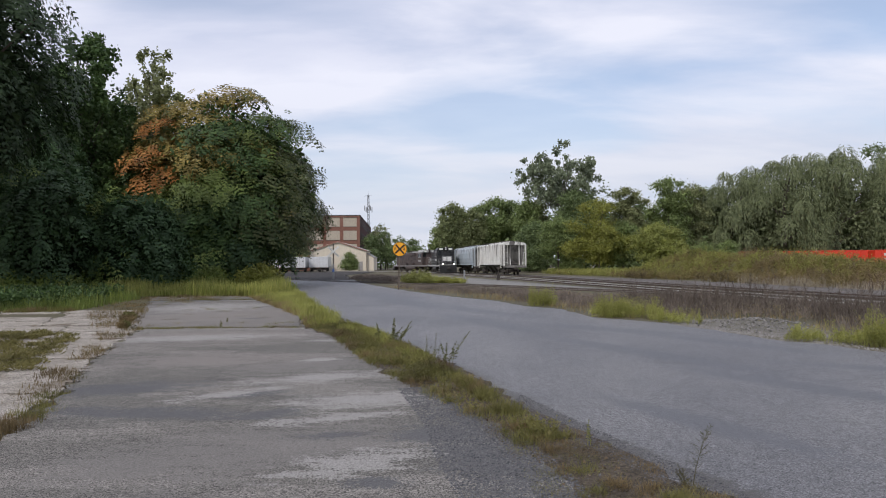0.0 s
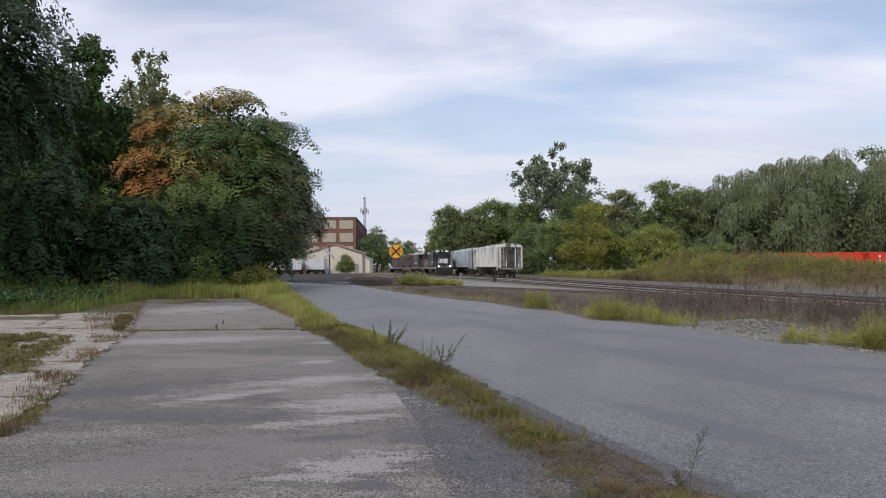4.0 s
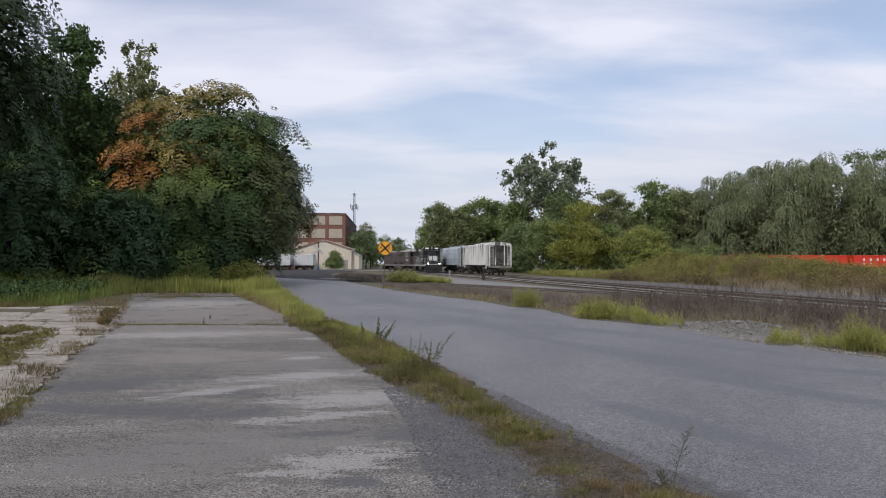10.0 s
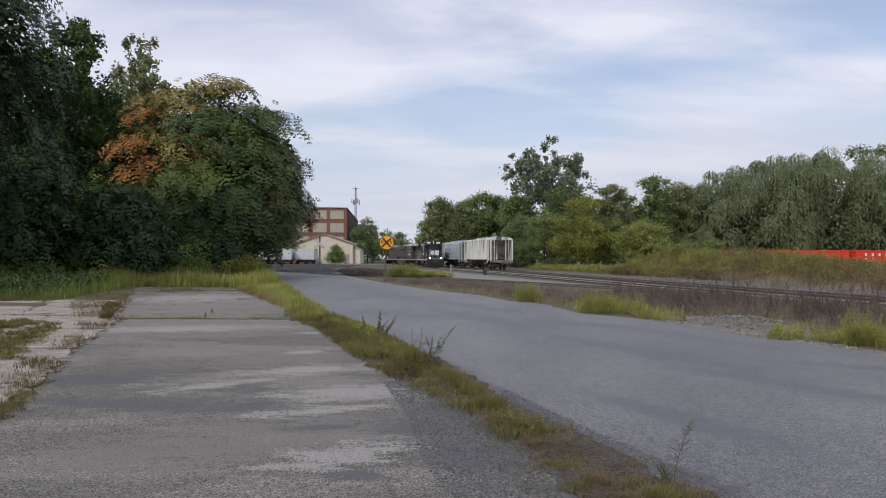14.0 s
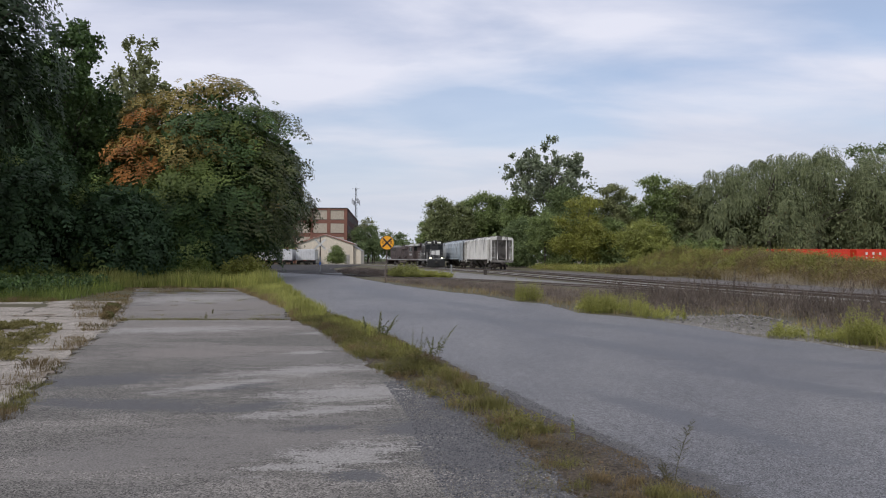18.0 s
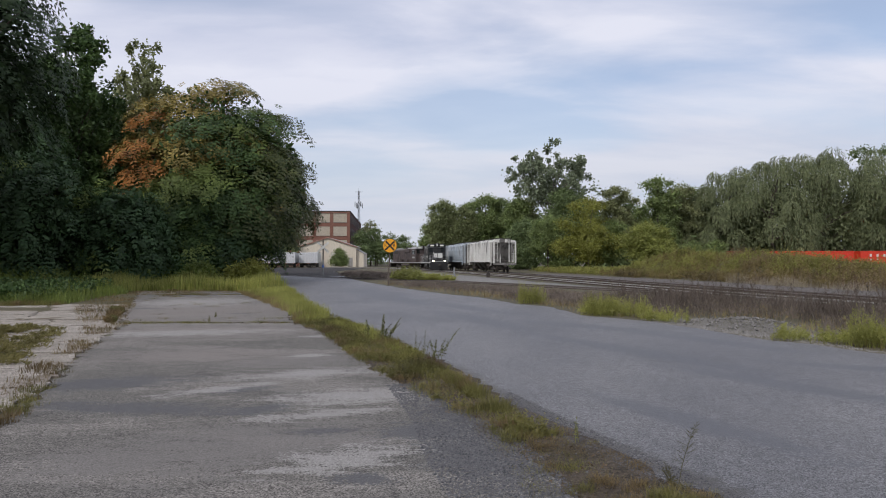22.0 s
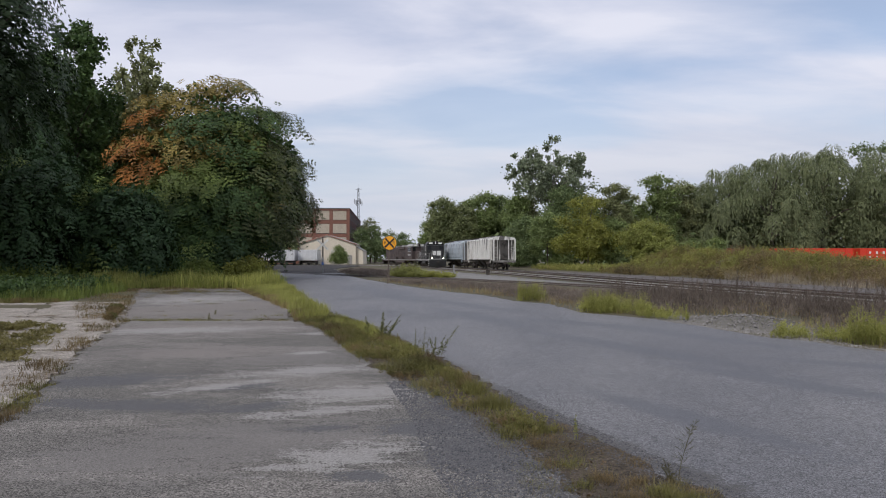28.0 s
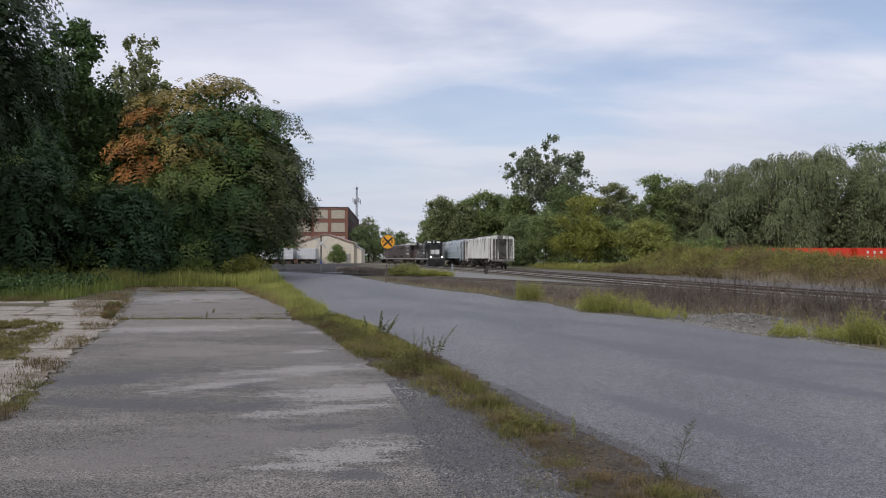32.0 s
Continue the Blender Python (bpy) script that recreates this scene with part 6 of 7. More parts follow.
def grit(name, label, poly, n, r0, r1, seed, z, stone=None):
    """Loose stones, four-sided chips pressed into the ground."""
    rng = np.random.default_rng(seed)
    p = scatter(rng, poly, n, 0.0)
    p[:, 2] = z
    r = rng.uniform(r0, r1, n) * rng.uniform(0.6, 1.0, n)
    vs, fs = [], []
    for i in range(n):
        o = len(vs)
        a = rng.uniform(0, 6.28)
        for k in range(5):
            q = r[i] * rng.uniform(0.7, 1.2)
            vs.append((p[i, 0] + q * math.cos(a + k * 1.257), p[i, 1] + q * math.sin(a + k * 1.257), z - 0.002))
        vs.append((p[i, 0] + r[i] * 0.2, p[i, 1], z + r[i] * rng.uniform(0.5, 0.9)))
        fs += [(o + k, o + (k + 1) % 5, o + 5) for k in range(5)]
    me = bpy.data.meshes.new(name)
    me.from_pydata(vs, [], fs)
    me.materials.append(stone or M_STONE)
    return tagged(new(name, me), label, "gravel", kind="stuff")


def turning(rng, p):
    """Which bough has turned: old gold and orange high on one side, fresh green low, dark bronze towards the road."""
    x, z, k = p[0], p[2], rng.random()
    if ((x + 3.6) / 5.2) ** 2 + ((z - 11.2) / 4.0) ** 2 < 1:
        return 2 if k < 0.60 else 3 if k < 0.84 else 0
    if z > 13.6:
        return 2 if k < 0.60 else 1 if k < 0.75 else 4
    if x > 4.8:
        return 4 if k < 0.8 else 0
    if -0.5 < x < 5.5 and 4.5 < z < 12:
        return 1 if k < 0.50 else 2 if k < 0.56 else 0
    return 0 if k < 0.62 else 1 if k < 0.82 else 2 if k < 0.90 else 5


def build_left_trees():
    tall = "tall dark green tree at the wood's edge"
    plain = lambda rng, p: 0 if rng.random() < 0.7 else 1
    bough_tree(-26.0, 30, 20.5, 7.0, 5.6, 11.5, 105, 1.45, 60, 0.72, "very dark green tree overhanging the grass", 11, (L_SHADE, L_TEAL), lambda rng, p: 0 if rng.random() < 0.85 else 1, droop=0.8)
    poplar(-28.9, 48, 19.9, 6.4, 5.0, 300, 0.80, 24000, 0.30, L_DARK, "tall open dark green poplar at the wood's edge", 12, lobes=6)
    poplar(-27.2, 56, 21.2, 6.0, 8.0, 200, 0.70, 12500, 0.29, L_FAR, "slender open grey-green poplar behind the others", 13, lobes=4)
    poplar(-31.5, 55, 18.6, 4.5, 5.0, 180, 0.95, 13000, 0.32, L_DARK, "tall open dark green poplar at the wood's edge", 17, lobes=5)
    bough_tree(-19.4, 52, 16.7, 9.1, 0.9, 6.8, 150, 1.45, 88, 0.82, "broad tree turning yellow and orange at the wood's edge", 14,
               (L_DARK, L_SPRAY, L_GOLD, L_OCHRE, L_BRONZE, L_TEAL), turning)
    bough_tree(-17.6, 58, 14.5, 5.4, 2.4, 7.5, 56, 1.35, 50, 0.80, "dark bronze-green tree beside the road", 15, (L_BRONZE, L_SHADE), plain)
    # the leftmost thickets are out of view, added to shade the wood's edge
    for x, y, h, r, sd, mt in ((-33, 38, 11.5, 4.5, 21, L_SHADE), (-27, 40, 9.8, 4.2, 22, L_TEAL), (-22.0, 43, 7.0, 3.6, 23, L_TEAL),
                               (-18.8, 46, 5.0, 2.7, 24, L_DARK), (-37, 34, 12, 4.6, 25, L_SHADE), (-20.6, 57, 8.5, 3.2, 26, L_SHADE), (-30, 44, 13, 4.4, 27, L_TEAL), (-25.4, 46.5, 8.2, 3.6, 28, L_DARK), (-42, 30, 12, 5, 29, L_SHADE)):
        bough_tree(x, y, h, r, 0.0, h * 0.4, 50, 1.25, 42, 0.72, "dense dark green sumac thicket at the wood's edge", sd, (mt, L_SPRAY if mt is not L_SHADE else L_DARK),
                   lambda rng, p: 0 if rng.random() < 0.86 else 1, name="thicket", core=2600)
    # the wood behind, seen through gaps; its leftmost trees are unseen, kept for shade
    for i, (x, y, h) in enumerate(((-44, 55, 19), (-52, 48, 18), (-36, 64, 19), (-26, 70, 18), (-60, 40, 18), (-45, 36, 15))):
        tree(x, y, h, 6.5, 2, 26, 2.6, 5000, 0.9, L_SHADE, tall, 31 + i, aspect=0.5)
    tree(-13.4, 42.5, 1.9, 2.1, -0.3, 30, 0.7, 7000, 0.17, L_YELLOW, "rounded yellow-green bramble bush in tall grass", 41, name="bush", top=0.2, aspect=0.5)
    tree(-16.2, 41.5, 1.75, 2.1, -0.3, 30, 0.7, 7000, 0.17, L_LUSH, "low green bramble bush in tall grass", 42, name="bush", top=0.2, aspect=0.5)


def build_far_trees():
    tree(-45.6, 180, 9.8, 4.6, -0.8, 40, 1.5, 7000, 0.6, L_MID, "leafy green bush beside the trailers", 51, name="bush", top=0.4)
    tree(-30.6, 178, 5.8, 3.7, -1.0, 44, 1.4, 6000, 0.5, L_MID, "round green bush in front of the shed", 52, name="bush", top=0.4)
    far = "hazy green tree beyond the tracks"
    for i, (x, y, h, r) in enumerate(((-29.0, 212, 12.5, 4.5), (-25.5, 222, 14.0, 4.5), (-20.5, 230, 10.5, 4.5), (-16.5, 240, 9.5, 4.5), (-27.5, 225, 16.5, 4.5), (-31, 235, 15, 5), (-22, 240, 13, 5), (-18.5, 262, 13, 5), (-24, 215, 9, 4.5),
                                      (-27, 200, 7.5, 3.5))):
        tree(x, y, h, r, 0.5, 18, 1.9, 2600, 0.75, L_FAR if i in (4, 5) else L_FARDARK, far, 60 + i)
    for i, (x, y, h, r) in enumerate(((0.8, 156, 15.5, 5.0), (6.0, 152, 16.5, 5.5), (12.5, 150, 17.0, 5.5), (18.5, 146, 16.5, 5.0), (-4.2, 164, 12.5, 4.0), (30.5, 140, 15.5, 5.5), (41.0, 146, 17.5, 5.5), (55.5, 146, 19.0, 5.5))):
        tree(x, y, h, r, 0.5, 30, 1.9, 8500, 0.7, (L_FAR, L_MID, L_FARDARK)[i % 3], "full green tree in the row behind the tracks", 110 + i)
    for i, (x, y, h, r) in enumerate(((41.0, 121, 6.0, 3.6), (46.5, 121, 5.6, 3.6), (36.0, 116, 5.0, 3.0), (52, 123, 6.0, 3.6), (13, 116, 5.0, 3.4), (20, 112, 4.6, 3.2), (33.5, 107, 4.4, 3.0))):
        tree(x, y, h, r, -0.4, 26, 1.3, 5500, 0.5, L_MID if i % 2 else L_FARDARK, "low green shrub below the tree row", 130 + i, name="bush", top=0.3)
    tree(-1.0, 146, 16.2, 5.4, 1.0, 30, 2.0, 10000, 0.7, L_PALEOLIVE, "pale grey-green tree behind the rail cars", 71)
    tree(3.6, 145, 14.6, 5.0, 1.0, 30, 2.0, 10000, 0.7, L_PALEOLIVE, "pale grey-green tree behind the rail cars", 72)
    tree(9.0, 148, 17.6, 6.8, 1.0, 36, 2.2, 13000, 0.7, L_MID, "full green tree behind the rail cars", 73)
    tree(15.5, 140, 16.0, 5.5, 1.0, 30, 2.0, 12000, 0.7, L_MID, "full green tree behind the rail cars", 74)
    tree(15.0, 122, 10.0, 5.0, 0.4, 28, 1.8, 12000, 0.6, L_FARDARK, "dark green shrubby tree beside the track", 75)
    poplar(22.8, 137, 27.8, 12.0, 14.5, 170, 1.25, 11500, 0.55, L_COTTON, "tall open cottonwood with silvery leaves", 76, tall=1.1, lobes=7, bark=M_PALEBARK)
    tree(24.0, 130, 17.0, 6.5, 1.0, 30, 2.4, 12000, 0.75, L_FARDARK, "dark green tree below the cottonwood", 77)
    tree(23.0, 104, 12.4, 7.0, -0.8, 52, 1.8, 20000, 0.5, L_YELLOW, "rounded yellow-green tree beside the track", 78, bark=M_PALEBARK, top=0.4)
    tree(17.5, 111, 10.0, 4.5, 0.4, 28, 1.6, 13000, 0.5, L_MID, "green shrubby tree beside the track", 79)
    tree(30.0, 95, 7.8, 5.2, -0.4, 40, 1.5, 18000, 0.45, L_BRIGHT, "bright green spreading bush above the bank", 80, name="bush")
    tree(27.0, 104, 8.6, 4.0, 0.2, 26, 1.4, 11000, 0.5, L_MID, "green bush above the bank", 81, name="bush")
    tree(37.5, 142, 18.8, 5.4, 0.5, 34, 1.8, 9000, 0.7, L_FAR, "grey-green tree in the row behind", 82)
    tree(45.0, 136, 20.0, 6.6, 0.5, 42, 2.0, 13000, 0.7, L_MID, "tall green tree beside the willows", 83)
    tree(51.5, 140, 19.0, 5.6, 0.5, 36, 1.9, 10000, 0.7, L_FAR, "tall green tree beside the willows", 84)
    for x, y, h, r, sd in ((60.0, 140, 21.0, 7.6, 91), (70.0, 137, 25.2, 9.0, 92), (82.5, 140, 27.4, 9.5, 93), (95.5, 136, 26.5, 9.0, 94), (107, 134, 26.5, 8.5, 95)):
        willow(x, y, h, r * 1.22, sd)
    for x, y, h, r, sd in ((65.0, 146, 24.5, 9.5, 96), (77.0, 147, 28.4, 10.5, 97), (89.0, 146, 29.4, 10.5, 98), (101.5, 145, 29.5, 10.0, 99), (55.0, 143, 18.0, 6.5, 100)):
        willow(x, y, h, r, sd, 24, 80)
    for i, (x, y) in enumerate(((108, 165), (117, 168), (125, 160), (101, 172), (60, 160), (36, 160), (48, 165), (75, 165))):
        tree(x, y, (32.0, 33.0, 33.0, 29.0)[i] if i < 4 else 18, 7.0, 4, 24, 2.4, 4000, 0.8, L_FARDARK, "dark green tree rising behind the willows", 101 + i)


def build_far_wood():
    """Dense woods that close the distance all round, leaves in loose heaps."""
    rng = np.random.default_rng(301)
    ps = []
    for x0, y0, x1, y1, h in ((4, 175, 150, 170, 15), (150, 170, 170, 20, 18), (-140, 70, -60, 78, 16), (-60, 78, -34, 96, 15), (-140, 70, -130, -60, 16), (-45, 330, 30, 420, 12), (-150, 260, -48, 300, 13),
                               (-130, -60, 170, -70, 15), (170, 20, 170, -70, 16), (38, 153, 130, 155, 13), (38, 158, 132, 158, 4), (8, 134, 52, 138, 7), (9, 141, 60, 143, 5), (-64, 62, -34, 60, 8)):
        n = int(math.dist((x0, y0), (x1, y1)) / 2.0)
        for i in range(n):
            u = (i + rng.random()) / n
            for z in np.arange(0.8, h, 2.6):
                q = rng.uniform(1.7, 2.9)
                if rng.random() < 0.86 or h < 9:
                    ps.append((x0 + (x1 - x0) * u + rng.normal(0, 1.2), y0 + (y1 - y0) * u + rng.normal(0, 2.2), z * rng.uniform(0.85, 1.1), q, q, q * 0.8))
    c, d = puff_points(rng, ps, 64000, 0.5)
    ob = new("far_wood", quads("far_wood", leaves(rng, c, d, 1.35, 0.62), L_FARDARK))
    tagged(ob, "dense dark green woods closing the distance", "woods", kind="stuff")


def bank_height(x, y):
    """The weedy bank beyond the tracks: a long low ridge."""
    x, y = np.asarray(x, float), np.asarray(y, float)
    foot = 24.6 - (y - 33) * 0.16 + 0.8 * np.sin(y * 0.23)
    u = np.clip((x - foot) / 5.0, 0, 1)
    back = np.clip((x - foot - 5.5) / 7.0, 0, 1)
    ramp = np.clip((79 - y) / 14.0, 0, 1)
    crest = (0.70 + 1.55 * np.clip((y - 42) / 14.0, 0, 1)) * (1 - 0.7 * back)
    return -0.04 + crest * (u * u * (3 - 2 * u)) * (ramp * ramp * (3 - 2 * ramp)) * (0.82 + 0.13 * np.sin(x * 0.31) * np.cos(y * 0.27) + 0.10 * np.sin(x * 0.8 + y * 0.55) + 0.07 * np.sin(y * 1.1 - x * 0.4))


def build_bank():
    xs, ys = np.linspace(14, 60, 70), np.linspace(6, 84, 90)
    vs = [(x, y, float(bank_height(x, y)) * float(np.clip((60 - x) / 12, 0, 1)) - (0.02 if x > 59 or y > 83 else 0)) for y in ys for x in xs]
    fs = [(j * 70 + i, j * 70 + i + 1, (j + 1) * 70 + i + 1, (j + 1) * 70 + i) for j in range(89) for i in range(69)]
    keep = [f for f in fs if vs[f[2]][2] > -0.035]
    s = Shape()
    s.v, s.f = vs, keep
    me = bpy.data.meshes.new("embankment")
    me.from_pydata(s.v, [], s.f)
    me.materials.append(M_SOIL)
    tagged(new("embankment", me), "low earth bank covered in weeds beyond the tracks", "embankment", kind="structure")
    poly = [(20.8, 46), (22.9, 28), (25.0, 14), (40, 14), (37, 40), (33, 60), (29, 72), (16.6, 72), (18.2, 60)]
    weeds("bank_weeds", "dense olive-brown weeds over the bank", poly, 12500, 0.72, L_BANK, 201, 6, 0.27, 0.012, base_z=bank_height, clump=0.9, clumps=260)
    weeds("bank_weeds", "tall yellow-green weeds over the bank", [(22, 58), (24.5, 40), (38, 40), (36, 64), (26, 73), (20, 72)], 5200, 0.95, L_BANKGREEN, 203, 6, 0.27, 0.012, base_z=bank_height, clump=0.7, clumps=70)
    weeds("bank_weeds", "brown seeding weeds over the bank", [(20.9, 46), (23.0, 28), (25.0, 14), (40, 14), (37, 40), (33, 56), (26, 58)], 5000, 0.80, L_BANKBROWN, 204, 8, 0.22, 0.010, base_z=bank_height, clump=0.8, clumps=70, slim=0.08)
    grass("dry_grass", "bleached dry grass along the foot of the bank", [(20.2, 47), (22.4, 28), (24.6, 12), (26.0, 12), (23.8, 28), (21.6, 47)], 3200, 0.55, 0.016, L_PALE, 205, 0.35, clump=0.5, clumps=120)
    weeds("bank_foot_weeds", "yellow-green weeds beside the track", [(12.5, 98), (17.5, 72), (20.5, 58), (27, 60), (28, 80), (20, 100)], 5000, 0.7, L_BANKGREEN, 202, 8, 0.26, 0.012, base_z=bank_height)


def build_plants():
    grass("tall_grass", "tall yellow-green grass beside the wood", [(-62, 60), (-60, 34), (-20, 24.2), (-15.6, 27.5), (-16.8, 34.4), (-11.2, 34.4), (-7.9, 27.0), (-9.6, 38.5), (-15, 55), (-21, 73), (-34, 73)],
          50000, 0.60, 0.026, L_GRASS, 211, 0.3, clump=0.9, clumps=420)
    grass("tall_grass", "bright yellow-green standing grass at the lot's end", [(-27, 41), (-20.5, 33.0), (-17.2, 34.9), (-11.4, 34.7), (-9.0, 31), (-8.8, 33), (-10.4, 39), (-14.5, 50), (-22, 47)],
          15000, 0.74, 0.034, L_WEED, 219, 0.3, clump=0.7, clumps=260)
    grass("tall_grass", "tall yellow-green grass along the road edge", [(-11.3, 34.0), (-7.9, 26.6), (-5.3, 20.6), (-3.9, 16.6), (-3.2, 17.4), (-5.2, 23.6), (-9.8, 38.2)],
          15000, 0.30, 0.013, L_WEED, 212, 0.6, clump=0.30, clumps=150)
    grass("dry_grass", "dry straw grass along the concrete edge", [(-11.3, 33.6), (-8.0, 26.4), (-5.4, 20.6), (-4.0, 16.8), (-3.4, 17.2), (-4.9, 20.8), (-7.2, 26), (-10.4, 34)], 6000, 0.2, 0.012, L_DRY, 215, 0.8, clump=0.25, clumps=70)
    grass("meadow_grass", "low green weeds at the lot's edge", [(-34, 40), (-30, 22), (-18, 22.6), (-14.6, 24), (-16.5, 33)], 24000, 0.42, 0.020, L_LUSH, 213, 0.5, clump=0.6, clumps=200)
    weeds("brush", "waist-high green brush at the wood's edge", [(-62, 46), (-44, 33), (-30, 31), (-24, 36), (-18, 43), (-14.5, 52), (-21, 70), (-30, 60), (-40, 46)],
          4500, 1.1, L_LUSH, 214, 10, 0.36, 0.010, clump=1.0, clumps=120, slim=0.13)
    weeds("brush", "broad-leaved green weeds beside the broken slabs", [(-27, 33), (-20, 23.2), (-15.6, 24.6), (-16.6, 30), (-19, 36), (-26, 38)], 2600, 0.55, L_DARK, 216, 10, 0.24, 0.008, clump=0.6, clumps=90, slim=0.2)
    weeds("joint_weeds", "low brown-green weeds spreading over broken slabs", [(-11.5, 15.6), (-7.6, 9.6), (-6.3, 9.4), (-7.9, 12.8), (-9.2, 15.2)], 800, 0.11, L_YELLOWED, 217, 11, 0.09, 0.004, clump=0.13, clumps=44)
    weeds("joint_weeds", "low russet weeds along the lot's edge", [(-12.4, 23.5), (-9.4, 17.4), (-7.0, 12.2), (-6.8, 12.2), (-8.6, 16.2), (-11.0, 21.5)], 700, 0.16, L_RUSSET, 218, 12, 0.10, 0.004, clump=0.22, clumps=26)
    back = [(-15.6, 32.5), (-9.4, 19), (-8.4, 16.9), (-4.4, 16.9), (-5.4, 20.5), (-8.0, 26.4), (-11.6, 33)]
    grass("joint_weeds", "small weed tufts in the back slab's cracks", back, 2600, 0.07, 0.010, L_STRIP, 238, 1.2, clump=0.12, clumps=52)
    grass("joint_weeds", "dark weeds in the back slab's far joint", [(-15.0, 30.3), (-9.6, 30.3), (-9.8, 30.8), (-15.1, 30.8)], 1500, 0.09, 0.014, L_STRIP, 237, 1.0, clump=0.14, clumps=24)
    grass("joint_weeds", "brown weeds creeping over the back slab's end", [(-17.4, 35), (-14.6, 29.6), (-12.6, 28.8), (-11.0, 31), (-10.8, 34.6)], 2600, 0.14, 0.014, L_RUSSET, 239, 1.0, clump=0.25, clumps=46)
    # verge between lot and road
    strip = [(-4.1, 16.7), (-2.9, 14.3), (-1.4, 10), (-0.7, 8.4), (-0.3, 7.4), (0.2, 6.4), (0.5, 5.5), (0.65, 4.8), (0.75, 4.2), (0.9, 3.2), (1.8, 3.2), (1.6, 4.4),
             (1.35, 4.9), (1.05, 5.8), (0.65, 6.7), (0.4, 7.6), (-0.15, 9.7), (-1.05, 12.3), (-3.0, 17.3)]
    grass("verge_grass", "trampled green and brown grass strip between lot and road", [p for p in strip if p[1] > 5.2], 16000, 0.105, 0.006, L_STRIP, 221, 1.3, clump=0.11, clumps=150)
    road_side = [(-3.0, 16.9), (-1.9, 14.0), (-0.9, 11.4), (-0.35, 9.4), (0.15, 7.8), (0.45, 6.7), (0.72, 6.7), (0.42, 7.7), (-0.1, 9.7), (-1.0, 12.3), (-2.8, 17.2)]
    grass("verge_grass", "taller yellow-green grass along the road side of the verge", road_side, 11000, 0.15, 0.005, L_STRIP, 228, 0.9, clump=0.12, clumps=110)
    grass("verge_grass", "scattered bright grass tufts along the road side of the verge", [(-4.6, 20.0), (-3.6, 17.0), (-1.9, 13.6), (-0.9, 11.0), (-0.4, 10.6), (-1.1, 12.6), (-2.9, 17.4), (-4.0, 20.0)], 5500, 0.20, 0.007, L_WEED, 248, 0.7, clump=0.11, clumps=46)
    grass("verge_grass", "sparse brown and green tufts in the dirt verge", [(0.2, 6.4), (0.75, 3.2), (1.8, 3.2), (1.05, 5.8), (0.65, 6.6)], 9000, 0.06, 0.004, L_STRIP, 224, 1.6, clump=0.09, clumps=60)
    grass("verge_grass", "matted dead brown grass in the dirt verge", [(0.2, 6.4), (0.75, 3.2), (1.8, 3.2), (1.05, 5.8), (0.65, 6.6)], 16000, 0.045, 0.004, L_LITTER, 225, 2.2, clump=0.10, clumps=90)
    grass("verge_grass", "dry straw litter in the verge strip", strip, 20000, 0.03, 0.005, L_DRY, 222, 3.6, clump=0.18, clumps=260)
    weeds("verge_weeds", "leafy low weeds in the verge strip", [p for p in strip if p[1] > 5.2], 1300, 0.17, L_STRIP, 223, 16, 0.05, 0.003, clump=0.13, clumps=110, slim=0.10)
    for k, (x, y, n, h) in enumerate(((0.95, 4.95, 420, 0.10), (1.12, 4.62, 500, 0.13), (1.32, 4.5, 600, 0.12), (1.46, 4.32, 700, 0.15), (1.2, 4.25, 500, 0.11), (0.82, 5.45, 420, 0.10), (0.92, 5.9, 380, 0.09),
                                      (0.6, 6.2, 420, 0.12), (1.62, 4.5, 500, 0.12), (1.05, 5.3, 300, 0.08), (0.35, 6.9, 420, 0.13), (1.08, 5.95, 360, 0.09), (1.22, 5.55, 320, 0.08), (1.36, 5.25, 380, 0.10), (1.5, 4.95, 420, 0.11), (1.72, 4.3, 520, 0.13), (1.84, 4.05, 560, 0.14), (0.78, 4.9, 380, 0.09), (0.9, 4.45, 420, 0.10), (1.3, 4.1, 520, 0.13), (0.7, 5.85, 320, 0.09), (1.56, 4.2, 620, 0.16))):
        e = 0.11
        grass("grass_tuft", "small brown-green grass tuft in the dirt verge", [(x - e, y - e), (x + e, y - e), (x + e, y + e), (x - e, y + e)], n, h * 0.8, 0.004, L_RUSSET if k % 3 else L_STRIP, 290 + k, 1.3, clump=0.045, clumps=5)
    for k, (x, y, n, h) in enumerate(((-4.72, 6.95, 300, 0.10), (-4.6, 6.55, 280, 0.12), (-4.95, 7.4, 280, 0.09), (-4.5, 6.15, 320, 0.12), (-5.15, 7.95, 240, 0.08), (-5.6, 9.1, 220, 0.08))):
        e = 0.2
        grass("grass_tuft", "ragged weed tuft in the lot's broken edge", [(x - e, y - e), (x + e, y - e), (x + e, y + e), (x - e, y + e)], n, h, 0.006, L_RUSSET if k % 2 else L_STRIP, 330 + k, 0.9, clump=0.07, clumps=7)
